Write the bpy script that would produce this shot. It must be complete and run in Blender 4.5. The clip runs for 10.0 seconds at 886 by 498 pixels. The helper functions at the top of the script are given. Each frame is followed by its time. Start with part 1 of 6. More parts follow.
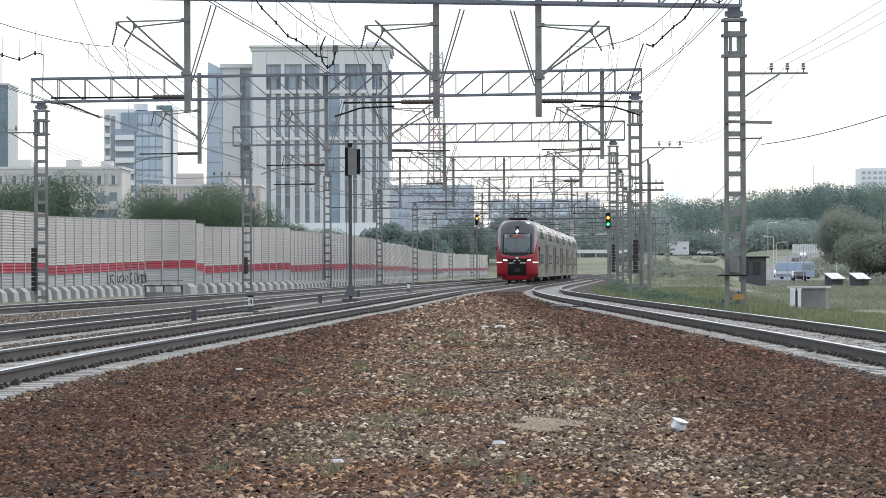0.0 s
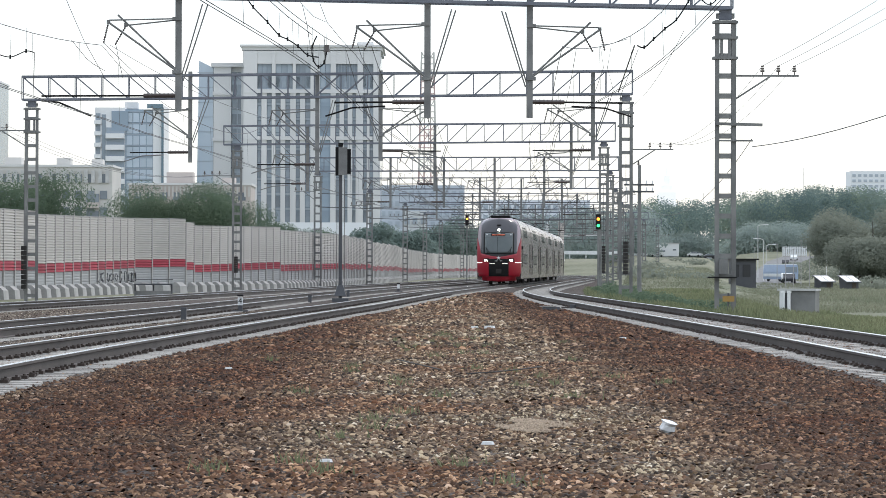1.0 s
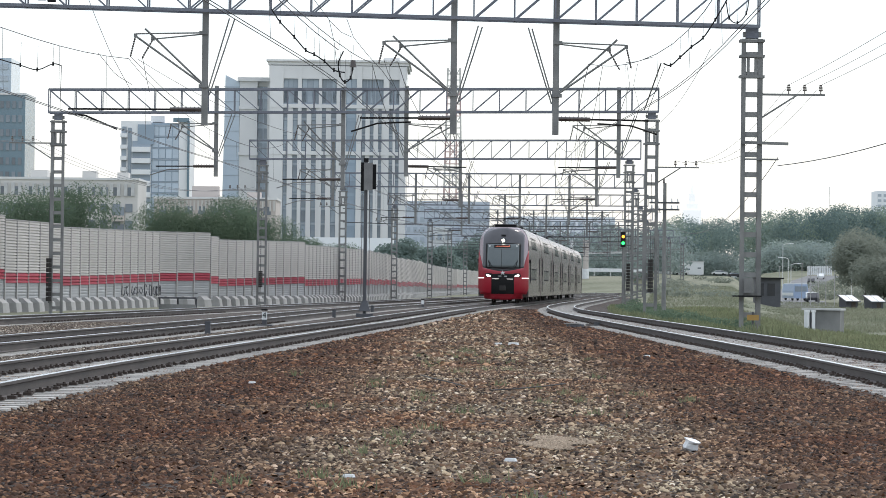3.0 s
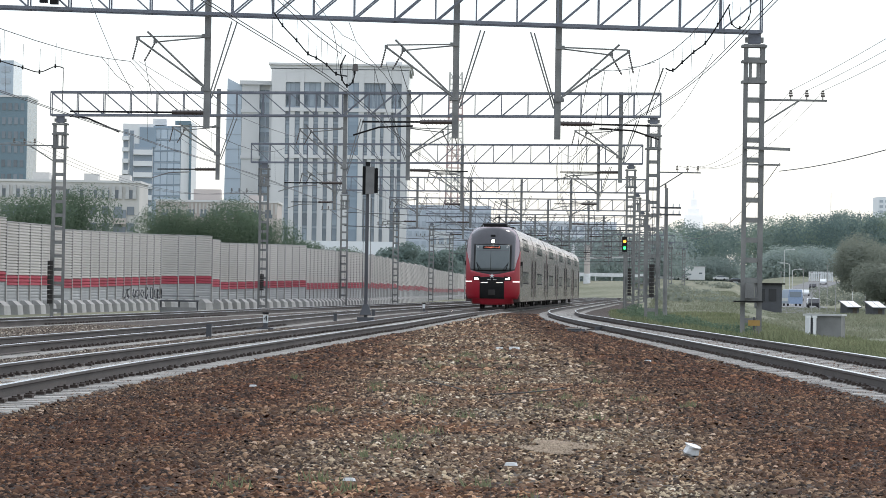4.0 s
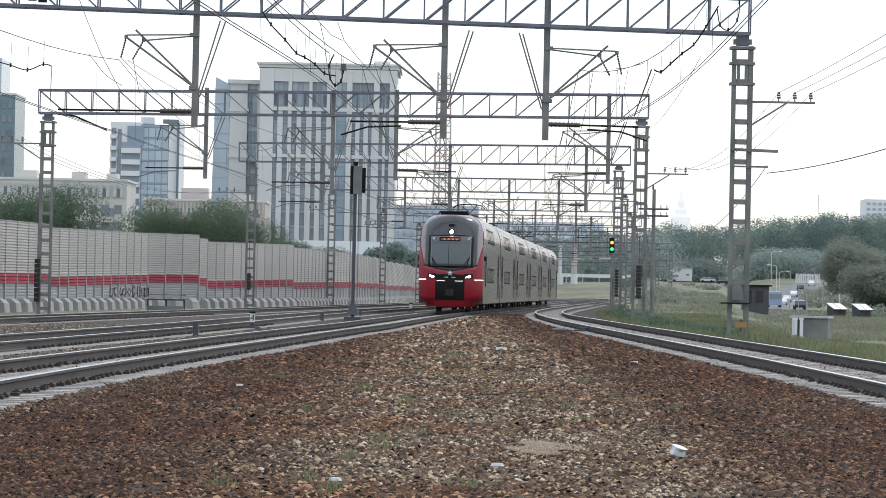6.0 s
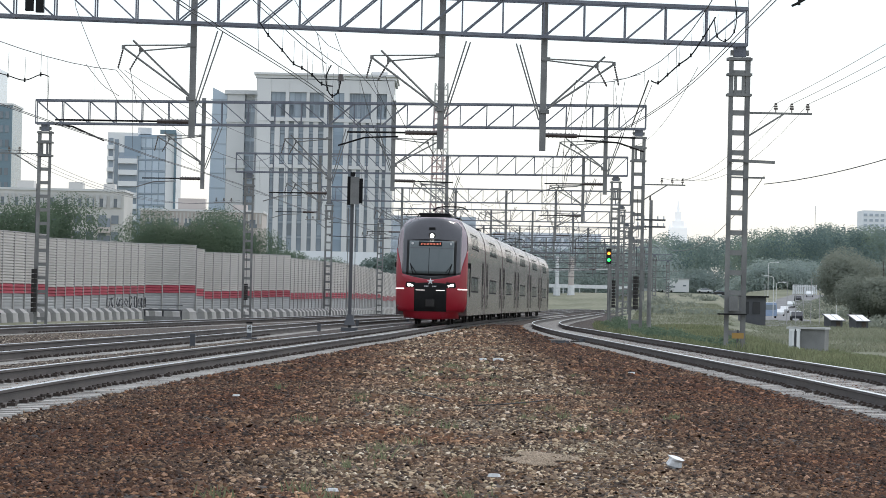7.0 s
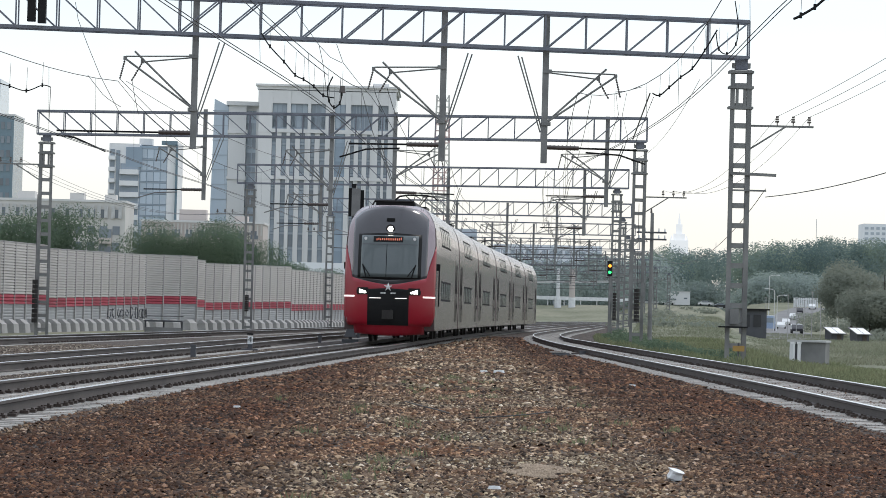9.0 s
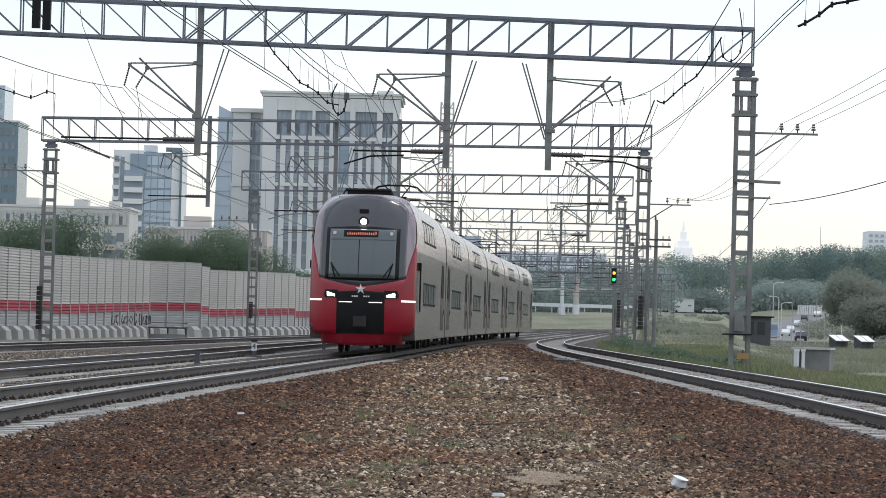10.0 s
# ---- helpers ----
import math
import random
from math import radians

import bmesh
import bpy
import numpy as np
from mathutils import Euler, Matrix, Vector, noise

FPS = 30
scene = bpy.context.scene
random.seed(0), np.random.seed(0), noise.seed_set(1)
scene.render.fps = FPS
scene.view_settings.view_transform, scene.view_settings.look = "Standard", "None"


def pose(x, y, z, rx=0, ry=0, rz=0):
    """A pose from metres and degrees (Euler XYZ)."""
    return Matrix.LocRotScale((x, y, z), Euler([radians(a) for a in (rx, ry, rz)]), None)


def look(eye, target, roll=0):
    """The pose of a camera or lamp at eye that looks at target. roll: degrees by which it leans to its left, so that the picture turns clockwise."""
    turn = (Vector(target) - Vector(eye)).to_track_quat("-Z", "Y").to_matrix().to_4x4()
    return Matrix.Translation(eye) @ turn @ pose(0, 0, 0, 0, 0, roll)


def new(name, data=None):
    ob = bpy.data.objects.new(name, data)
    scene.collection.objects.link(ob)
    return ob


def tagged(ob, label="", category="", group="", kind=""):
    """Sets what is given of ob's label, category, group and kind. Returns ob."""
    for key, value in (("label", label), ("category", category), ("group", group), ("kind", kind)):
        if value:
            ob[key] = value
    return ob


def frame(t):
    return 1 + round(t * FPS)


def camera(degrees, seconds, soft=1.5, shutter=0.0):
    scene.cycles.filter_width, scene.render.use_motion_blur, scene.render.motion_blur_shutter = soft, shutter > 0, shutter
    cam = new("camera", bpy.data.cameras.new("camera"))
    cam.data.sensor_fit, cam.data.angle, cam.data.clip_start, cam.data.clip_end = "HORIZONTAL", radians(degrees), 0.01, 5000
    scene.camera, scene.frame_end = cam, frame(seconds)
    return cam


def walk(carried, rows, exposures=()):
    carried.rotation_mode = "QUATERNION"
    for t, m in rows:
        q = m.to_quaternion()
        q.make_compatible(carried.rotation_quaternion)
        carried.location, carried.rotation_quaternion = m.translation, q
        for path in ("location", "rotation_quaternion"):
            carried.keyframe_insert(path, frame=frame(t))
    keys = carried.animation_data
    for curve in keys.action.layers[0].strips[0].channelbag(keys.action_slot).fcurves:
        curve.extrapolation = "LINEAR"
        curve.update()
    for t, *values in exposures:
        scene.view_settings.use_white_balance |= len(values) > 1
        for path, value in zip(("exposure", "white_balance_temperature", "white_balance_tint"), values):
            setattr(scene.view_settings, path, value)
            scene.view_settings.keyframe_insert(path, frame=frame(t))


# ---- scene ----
cam = camera(17.82, 10.0, soft=0.6)
walk(cam, [
    (0.0, pose(0, 0, 1.18, 90.4068, 0.2000, 0.0014)),
    (0.5, pose(0, 0, 1.18, 90.4231, 0.0049, -0.1518)),
    (1.0, pose(0, 0, 1.18, 90.4142, -0.1403, -0.2025)),
    (1.5, pose(0, 0, 1.18, 90.4616, -0.3087, 0.0701)),
    (2.0, pose(0, 0, 1.18, 90.6732, -0.4699, 0.0947)),
    (2.5, pose(0, 0, 1.18, 90.6997, -0.5311, 0.2200)),
    (4.0, pose(0, 0, 1.18, 90.8196, -0.8982, 0.3173)),
    (4.5, pose(0, 0, 1.18, 90.8173, -0.9764, 0.3441)),
    (5.0, pose(0, 0, 1.18, 90.7911, -1.1182, 0.4001)),
    (5.5, pose(0, 0, 1.18, 90.7761, -1.1684, 0.1866)),
    (6.0, pose(0, 0, 1.18, 90.8277, -1.1996, 0.0565)),
    (7.5, pose(0, 0, 1.18, 91.0942, -1.2862, -0.0316)),
    (8.0, pose(0, 0, 1.18, 91.0851, -1.3646, -0.0197)),
    (8.5, pose(0, 0, 1.18, 91.1889, -1.3680, -0.0360)),
    (9.0, pose(0, 0, 1.18, 91.2858, -1.4423, 0.0116)),
    (9.5, pose(0, 0, 1.18, 91.3367, -1.4477, 0.0782)),
    (10.0, pose(0, 0, 1.18, 91.4255, -1.5091, 0.0940)),
], exposures=((0.0, 0.36), (2.5, 0.30), (5.0, 0.24), (7.5, 0.13), (10.0, 0.06)))

# ---- light: bright hazy overcast, a veiled sun high ahead to the right ----
SUN_ELEV, SUN_AZ = 50, 38
world = bpy.data.worlds.new("world")
scene.world = world
world.use_nodes = True
wn, wl = world.node_tree.nodes, world.node_tree.links
wn.clear()
w_out = wn.new("ShaderNodeOutputWorld")
w_sky = wn.new("ShaderNodeTexSky")
w_sky.sky_type, w_sky.sun_disc = "NISHITA", False
w_sky.sun_elevation, w_sky.sun_rotation = radians(SUN_ELEV), radians(SUN_AZ)
w_bg = wn.new("ShaderNodeBackground")
w_bg.inputs["Strength"].default_value = 0.05
w_co = wn.new("ShaderNodeTexCoord")
w_xyz = wn.new("ShaderNodeSeparateXYZ")
w_ramp = wn.new("ShaderNodeValToRGB")
e = w_ramp.color_ramp.elements
e[0].position, e[0].color = 0.0, (0.60, 0.60, 0.63, 1)
e[1].position, e[1].color = 0.6, (0.88, 0.95, 1.05, 1)
for p, c in ((0.035, (0.67, 0.66, 0.67, 1)), (0.07, (0.76, 0.755, 0.755, 1)), (0.105, (0.66, 0.72, 0.765, 1))):
    k = e.new(p)
    k.color = c
w_cloud = wn.new("ShaderNodeBackground")
w_cloud.inputs["Strength"].default_value = 0.95
w_add = wn.new("ShaderNodeAddShader")
wl.new(w_co.outputs["Generated"], w_xyz.inputs[0])
wl.new(w_xyz.outputs["Z"], w_ramp.inputs[0])
wl.new(w_sky.outputs[0], w_bg.inputs["Color"])
wl.new(w_ramp.outputs[0], w_cloud.inputs["Color"])
wl.new(w_bg.outputs[0], w_add.inputs[0])
wl.new(w_cloud.outputs[0], w_add.inputs[1])
wl.new(w_add.outputs[0], w_out.inputs[0])
sun = new("sun", bpy.data.lights.new("sun", "SUN"))
sun.data.energy, sun.data.angle, sun.data.color = 1.1, radians(10), (1.0, 0.95, 0.88)
az, el = radians(SUN_AZ), radians(SUN_ELEV)
sun.matrix_world = look((math.sin(az) * math.cos(el) * 50, math.cos(az) * math.cos(el) * 50, math.sin(el) * 50), (0, 0, 0))


# ---- materials ----
def rgba(c):
    return (c[0], c[1], c[2], 1)


def mat(name, c1, c2=None, rough=0.7, metal=0.0, scale=3.0, bump=0.0, fine=40.0, jitter=0.0, glow=0.0, island=False, spec=0.5):
    """Two-scale noise between two colours, with fine relief and a random shift per object or island."""
    m = bpy.data.materials.new(name)
    m.use_nodes = True
    n, l = m.node_tree.nodes, m.node_tree.links
    b = n["Principled BSDF"]
    b.inputs["Roughness"].default_value, b.inputs["Metallic"].default_value = rough, metal
    b.inputs["Specular IOR Level"].default_value = spec
    if glow:
        b.inputs["Emission Color"].default_value, b.inputs["Emission Strength"].default_value = rgba(c1), glow
    if c2 is None:
        b.inputs["Base Color"].default_value = rgba(c1)
        return m
    co = n.new("ShaderNodeTexCoord")
    big, small = n.new("ShaderNodeTexNoise"), n.new("ShaderNodeTexNoise")
    big.inputs["Scale"].default_value, small.inputs["Scale"].default_value = scale, fine
    big.inputs["Detail"].default_value = 4
    l.new(co.outputs["Object"], big.inputs["Vector"])
    l.new(co.outputs["Object"], small.inputs["Vector"])
    mixv = n.new("ShaderNodeMath")
    mixv.operation = "MULTIPLY_ADD"
    l.new(small.outputs["Fac"], mixv.inputs[0])
    mixv.inputs[1].default_value = 0.5
    l.new(big.outputs["Fac"], mixv.inputs[2])
    ramp = n.new("ShaderNodeMapRange")
    ramp.inputs["From Min"].default_value, ramp.inputs["From Max"].default_value = 0.5, 1.0
    l.new(mixv.outputs[0], ramp.inputs["Value"])
    mix = n.new("ShaderNodeMix")
    mix.data_type = "RGBA"
    mix.inputs[6].default_value, mix.inputs[7].default_value = rgba(c1), rgba(c2)
    l.new(ramp.outputs[0], mix.inputs[0])
    last = mix.outputs[2]
    if jitter:
        hsv = n.new("ShaderNodeHueSaturation")
        if island:
            src = n.new("ShaderNodeNewGeometry").outputs["Random Per Island"]
        else:
            src = n.new("ShaderNodeObjectInfo").outputs["Random"]
        mr = n.new("ShaderNodeMapRange")
        mr.inputs["To Min"].default_value, mr.inputs["To Max"].default_value = 1 - jitter, 1 + jitter
        l.new(src, mr.inputs["Value"])
        l.new(mr.outputs[0], hsv.inputs["Value"])
        l.new(last, hsv.inputs["Color"])
        last = hsv.outputs[0]
    l.new(last, b.inputs["Base Color"])
    if bump:
        bm = n.new("ShaderNodeBump")
        bm.inputs["Strength"].default_value, bm.inputs["Distance"].default_value = bump, 0.02
        l.new(small.outputs["Fac"], bm.inputs["Height"])
        l.new(bm.outputs[0], b.inputs["Normal"])
    return m


M_STEEL = mat("galvanised_steel", (0.13, 0.13, 0.128), (0.25, 0.25, 0.24), 0.7, 0, 1.2, 0.2)
M_STEEL_BLUE = mat("painted_beam", (0.11, 0.12, 0.15), (0.20, 0.21, 0.24), 0.6, 0, 1.5, 0.1)
M_WIRE = mat("wire", (0.05, 0.05, 0.055), (0.09, 0.09, 0.09), 0.5, 0.4)
M_INSULATOR = mat("insulator", (0.06, 0.045, 0.04), (0.10, 0.08, 0.07), 0.25)
M_RAILTOP = mat("polished_rail", (0.55, 0.54, 0.53), (0.70, 0.69, 0.68), 0.22, 0.9, 2.0)
M_RAILSIDE = mat("weathered_rail", (0.055, 0.048, 0.045), (0.10, 0.085, 0.078), 0.75, 0.1, 1.0, 0.2)
M_SLEEPER = mat("sleeper_concrete", (0.33, 0.31, 0.285), (0.47, 0.445, 0.41), 0.85, 0, 2.5, 0.3, jitter=0.22)
M_FASTENER = mat("rusty_fastening", (0.035, 0.026, 0.022), (0.07, 0.05, 0.04), 0.8)
M_RED = mat("red_lacquer", (0.27, 0.006, 0.018), (0.32, 0.010, 0.024), 0.3, 0, 0.7)
M_SILVER = mat("silver_lacquer", (0.27, 0.215, 0.222), (0.33, 0.268, 0.275), 0.2, 0.7, 0.4)
M_SILVER_LIGHT = mat("light_silver_lacquer", (0.62, 0.62, 0.62), (0.70, 0.70, 0.70), 0.3, 0.2, 0.4)
M_MASK = mat("dark_grey_lacquer", (0.062, 0.060, 0.066), (0.088, 0.086, 0.093), 0.12, 0.1, 0.5)
M_BLACK = mat("black_plastic", (0.005, 0.005, 0.006), (0.012, 0.012, 0.012), 0.5, 0, 2.0, spec=0.2)
M_UNDER = mat("dirty_underframe", (0.018, 0.016, 0.015), (0.04, 0.036, 0.033), 0.85, 0, 2.0)
M_GLASS = mat("dark_train_glass", (0.02, 0.022, 0.026), (0.04, 0.043, 0.048), 0.15, 0, 0.5, spec=0.35)
M_WSCREEN = mat("windscreen_glass", (0.085, 0.103, 0.106), (0.12, 0.14, 0.142), 0.08, 0, 0.6, spec=0.6)
M_FRAME = mat("matt_window_frame", (0.022, 0.022, 0.024), (0.034, 0.034, 0.036), 0.9, 0, 2.0, spec=0.05)
M_LAMP = mat("lit_lamp", (1.0, 0.96, 0.86), None, 0.3, glow=14)
M_LED = mat("lit_led_strip", (1.0, 0.90, 0.88), None, 0.3, glow=1.1)
M_ORANGE = mat("orange_led", (1.0, 0.26, 0.16), None, 0.3, glow=0.5)
M_GREEN_ON = mat("green_signal_light", (0.03, 1.0, 0.16), None, 0.3, glow=3)
M_YELLOW_ON = mat("yellow_signal_light", (1.0, 0.30, 0.03), None, 0.3, glow=3)
M_PANEL = mat("noise_panel", (0.50, 0.475, 0.445), (0.61, 0.58, 0.545), 0.6, 0.05, 0.5, jitter=0.05)
M_PANEL_RED = mat("red_noise_panel", (0.34, 0.028, 0.055), (0.42, 0.06, 0.085), 0.6, 0, 0.6, jitter=0.15)
M_PANEL_LOW = mat("lower_noise_panel", (0.30, 0.305, 0.305), (0.38, 0.385, 0.385), 0.6, 0.05, 0.5, jitter=0.06)
M_POST = mat("barrier_post", (0.36, 0.35, 0.335), (0.47, 0.455, 0.44), 0.6, 0.05, 0.5)
M_WHITECONC = mat("white_concrete", (0.42, 0.42, 0.41), (0.58, 0.58, 0.57), 0.8, 0, 1.0, 0.2)
M_WHITE = mat("white_paint", (0.62, 0.63, 0.63), (0.74, 0.75, 0.75), 0.5, 0, 1.5)
M_BRIGHT = mat("bright_facade", (0.76, 0.76, 0.755), (0.83, 0.83, 0.82), 0.7, 0, 0.2)
M_DARKGREY = mat("dark_grey_paint", (0.05, 0.052, 0.06), (0.085, 0.088, 0.095), 0.6, 0, 1.0)


def leaf_mat(name, c1, c2, jitter, scale):
    """Leaves that let part of the light through."""
    m = mat(name, c1, c2, 0.9, 0, scale, jitter=jitter, island=True, spec=0.1)
    n, l = m.node_tree.nodes, m.node_tree.links
    b = n["Principled BSDF"]
    tr, mx = n.new("ShaderNodeBsdfTranslucent"), n.new("ShaderNodeMixShader")
    src = b.inputs["Base Color"].links[0].from_socket
    l.new(src, tr.inputs["Color"])
    mx.inputs[0].default_value = 0.5
    l.new(b.outputs[0], mx.inputs[1])
    l.new(tr.outputs[0], mx.inputs[2])
    l.new(mx.outputs[0], n["Material Output"].inputs["Surface"])
    return m


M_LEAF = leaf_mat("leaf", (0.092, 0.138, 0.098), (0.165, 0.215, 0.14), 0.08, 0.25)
# Distant leaf tones: aerial haze is painted in as paler, bluer greens.
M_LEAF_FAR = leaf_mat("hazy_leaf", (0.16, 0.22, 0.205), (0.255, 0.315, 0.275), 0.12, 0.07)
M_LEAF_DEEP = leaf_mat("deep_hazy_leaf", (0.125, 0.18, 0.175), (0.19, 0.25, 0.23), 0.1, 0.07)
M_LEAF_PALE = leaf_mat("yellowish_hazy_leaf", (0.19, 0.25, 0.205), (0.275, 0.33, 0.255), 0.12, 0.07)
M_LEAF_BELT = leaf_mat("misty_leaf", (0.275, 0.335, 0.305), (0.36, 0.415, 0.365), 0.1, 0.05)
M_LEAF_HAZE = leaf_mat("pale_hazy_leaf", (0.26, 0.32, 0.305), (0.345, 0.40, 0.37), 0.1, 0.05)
M_LEAF_BROWN = leaf_mat("brownish_leaf", (0.225, 0.255, 0.215), (0.295, 0.305, 0.245), 0.12, 0.1)
M_BARK = mat("bark", (0.05, 0.04, 0.03), (0.10, 0.08, 0.065), 0.9, 0, 3.0, 0.4)
# Field grass greyed and paled, with distance haze put into its colour.
M_GRASS_FAR = leaf_mat("hazy_field_grass", (0.14, 0.165, 0.11), (0.275, 0.275, 0.20), 0.3, 0.1)
M_GRASS = leaf_mat("grass_blade", (0.135, 0.165, 0.09), (0.25, 0.255, 0.155), 0.3, 0.15)


def stone_material(name, tint, sat=1.12, tone=0.84):
    """Crushed stone: each piece takes a colour of its own, browner in drifts of brake dust."""
    m = bpy.data.materials.new(name)
    m.use_nodes = True
    n, l = m.node_tree.nodes, m.node_tree.links
    b = n["Principled BSDF"]
    b.inputs["Roughness"].default_value = 0.85
    b.inputs["Specular IOR Level"].default_value = 0.25
    geo, co = n.new("ShaderNodeNewGeometry"), n.new("ShaderNodeTexCoord")
    ramp = n.new("ShaderNodeValToRGB")
    ramp.color_ramp.interpolation = "CONSTANT"
    el_ = ramp.color_ramp.elements
    el_[0].color, el_[1].position, el_[1].color = (0.030, 0.021, 0.016, 1), 0.978, (0.74, 0.68, 0.58, 1)
    for p, c in ((0.16, (0.065, 0.043, 0.029, 1)), (0.32, (0.15, 0.115, 0.09, 1)), (0.48, (0.125, 0.084, 0.05, 1)), (0.60, (0.22, 0.175, 0.135, 1)),
                 (0.72, (0.165, 0.106, 0.073, 1)), (0.80, (0.36, 0.295, 0.22, 1)), (0.90, (0.52, 0.44, 0.33, 1))):
        k_ = el_.new(p)
        k_.color = c
    l.new(geo.outputs["Random Per Island"], ramp.inputs[0])
    nz = n.new("ShaderNodeTexNoise")
    nz.inputs["Scale"].default_value, nz.inputs["Detail"].default_value = 0.32, 4
    l.new(co.outputs["Object"], nz.inputs["Vector"])
    r2 = n.new("ShaderNodeValToRGB")
    r2.color_ramp.elements[0].position, r2.color_ramp.elements[0].color = 0.38, tint
    r2.color_ramp.elements[1].position, r2.color_ramp.elements[1].color = 0.62, (1.0, 1.0, 0.96, 1)
    l.new(nz.outputs["Fac"], r2.inputs[0])
    grain = n.new("ShaderNodeTexNoise")
    grain.inputs["Scale"].default_value = 60
    l.new(co.outputs["Object"], grain.inputs["Vector"])
    mix = n.new("ShaderNodeMix")
    mix.data_type, mix.blend_type = "RGBA", "MULTIPLY"
    mix.inputs[0].default_value = 0.85
    l.new(ramp.outputs[0], mix.inputs[6])
    l.new(r2.outputs[0], mix.inputs[7])
    sx = n.new("ShaderNodeSeparateXYZ")
    l.new(co.outputs["Object"], sx.inputs[0])
    dist = n.new("ShaderNodeMath")
    dist.operation = "SUBTRACT"
    l.new(sx.outputs["X"], dist.inputs[0])
    dist.inputs[1].default_value = 0.4
    ab = n.new("ShaderNodeMath")
    ab.operation = "ABSOLUTE"
    l.new(dist.outputs[0], ab.inputs[0])
    wob = n.new("ShaderNodeMath")
    wob.operation = "MULTIPLY_ADD"
    l.new(nz.outputs["Fac"], wob.inputs[0])
    wob.inputs[1].default_value = 2.2
    l.new(ab.outputs[0], wob.inputs[2])
    zone = n.new("ShaderNodeMapRange")
    zone.interpolation_type = "SMOOTHSTEP"
    zone.inputs["From Min"].default_value, zone.inputs["From Max"].default_value = 2.2, 3.7
    l.new(wob.outputs[0], zone.inputs["Value"])
    bed = n.new("ShaderNodeMapRange")
    bed.interpolation_type = "SMOOTHSTEP"
    bed.inputs["From Min"].default_value, bed.inputs["From Max"].default_value = -6.2, -4.0
    l.new(sx.outputs["X"], bed.inputs["Value"])
    both = n.new("ShaderNodeMath")
    both.operation = "MULTIPLY"
    l.new(zone.outputs[0], both.inputs[0])
    l.new(bed.outputs[0], both.inputs[1])
    dust = n.new("ShaderNodeMix")
    dust.data_type, dust.blend_type = "RGBA", "MULTIPLY"
    l.new(both.outputs[0], dust.inputs[0])
    l.new(mix.outputs[2], dust.inputs[6])
    dust.inputs[7].default_value = (0.49, 0.375, 0.335, 1)
    hue = n.new("ShaderNodeHueSaturation")
    hue.inputs["Saturation"].default_value, hue.inputs["Value"].default_value = sat, tone
    l.new(dust.outputs[2], hue.inputs["Color"])
    l.new(hue.outputs[0], b.inputs["Base Color"])
    bmp = n.new("ShaderNodeBump")
    bmp.inputs["Strength"].default_value, bmp.inputs["Distance"].default_value = 0.5, 0.01
    l.new(grain.outputs["Fac"], bmp.inputs["Height"])
    l.new(bmp.outputs[0], b.inputs["Normal"])
    return m


M_STONE = stone_material("ballast_stone", (0.82, 0.57, 0.46, 1))
M_STONE_GREY = stone_material("grey_ballast_stone", (0.95, 0.88, 0.82, 1), 0.8, 0.72)
M_SAND = mat("sandy_grit", (0.22, 0.165, 0.115), (0.33, 0.26, 0.19), 0.95, 0, 3.0, jitter=0.25, island=True)
M_TWR = mat("tower_stone", (0.60, 0.60, 0.59), (0.70, 0.695, 0.68), 0.7, 0, 0.05)
M_TWR_GLASS = mat("tower_glass", (0.23, 0.28, 0.33), (0.30, 0.355, 0.405), 0.15, 0, 0.03, jitter=0.12)
M_PANE = mat("tower_pane", (0.21, 0.255, 0.305), (0.33, 0.385, 0.43), 0.12, 0, 0.2, jitter=0.3)
M_BAY = mat("bay_glass", (0.22, 0.29, 0.355), (0.29, 0.36, 0.43), 0.15, 0, 0.05, jitter=0.2)
M_OFFICE = mat("teal_office_glass", (0.11, 0.175, 0.215), (0.16, 0.235, 0.28), 0.2, 0, 0.04)
M_FLOORLINE = mat("floor_edge", (0.30, 0.35, 0.40), (0.36, 0.41, 0.46), 0.5, 0, 0.05)
M_BLUEGLASS = mat("blue_glass", (0.42, 0.50, 0.575), (0.50, 0.575, 0.645), 0.12, 0, 0.02, jitter=0.08)
M_BLOCK = mat("block_panels", (0.50, 0.49, 0.46), (0.60, 0.58, 0.55), 0.85, 0, 0.08)
M_BLOCK_ROSE = mat("rose_brick", (0.48, 0.42, 0.39), (0.55, 0.50, 0.46), 0.85, 0, 0.1)
M_WINDOW = mat("window_glass", (0.14, 0.165, 0.19), (0.2, 0.23, 0.26), 0.15, 0, 0.1, jitter=0.3)
# Far walls whitened towards the sky: haze painted into the base colour.
M_FARHAZE = mat("far_haze_stone", (0.74, 0.76, 0.78), (0.80, 0.82, 0.84), 0.9, 0, 0.01)
# Glow added in place of haze on the far skyscraper; no light source.
M_HORIZON = mat("horizon_haze", (0.60, 0.61, 0.62), None, 0.95, glow=0.66)
M_FOOT = mat("footing_concrete", (0.30, 0.295, 0.285), (0.43, 0.42, 0.405), 0.85, 0, 1.0, 0.2)
M_REDSTONE = mat("reddish_stone", (0.12, 0.07, 0.05), (0.18, 0.11, 0.08), 0.9, 0, 8.0, 0.3)
# Red bands of the far tower, paled to pink to paint in haze.
M_HAZERED = mat("hazy_red_paint", (0.46, 0.33, 0.32), (0.54, 0.40, 0.385), 0.8, 0, 0.1)
M_ASPHALT = mat("asphalt", (0.12, 0.12, 0.125), (0.18, 0.18, 0.18), 0.85, 0, 0.2)
M_CARBLUE = mat("blue_car_paint", (0.03, 0.08, 0.25), (0.04, 0.10, 0.3), 0.25)
M_BUS = mat("pale_blue_bus_paint", (0.26, 0.34, 0.48), (0.32, 0.40, 0.54), 0.3)
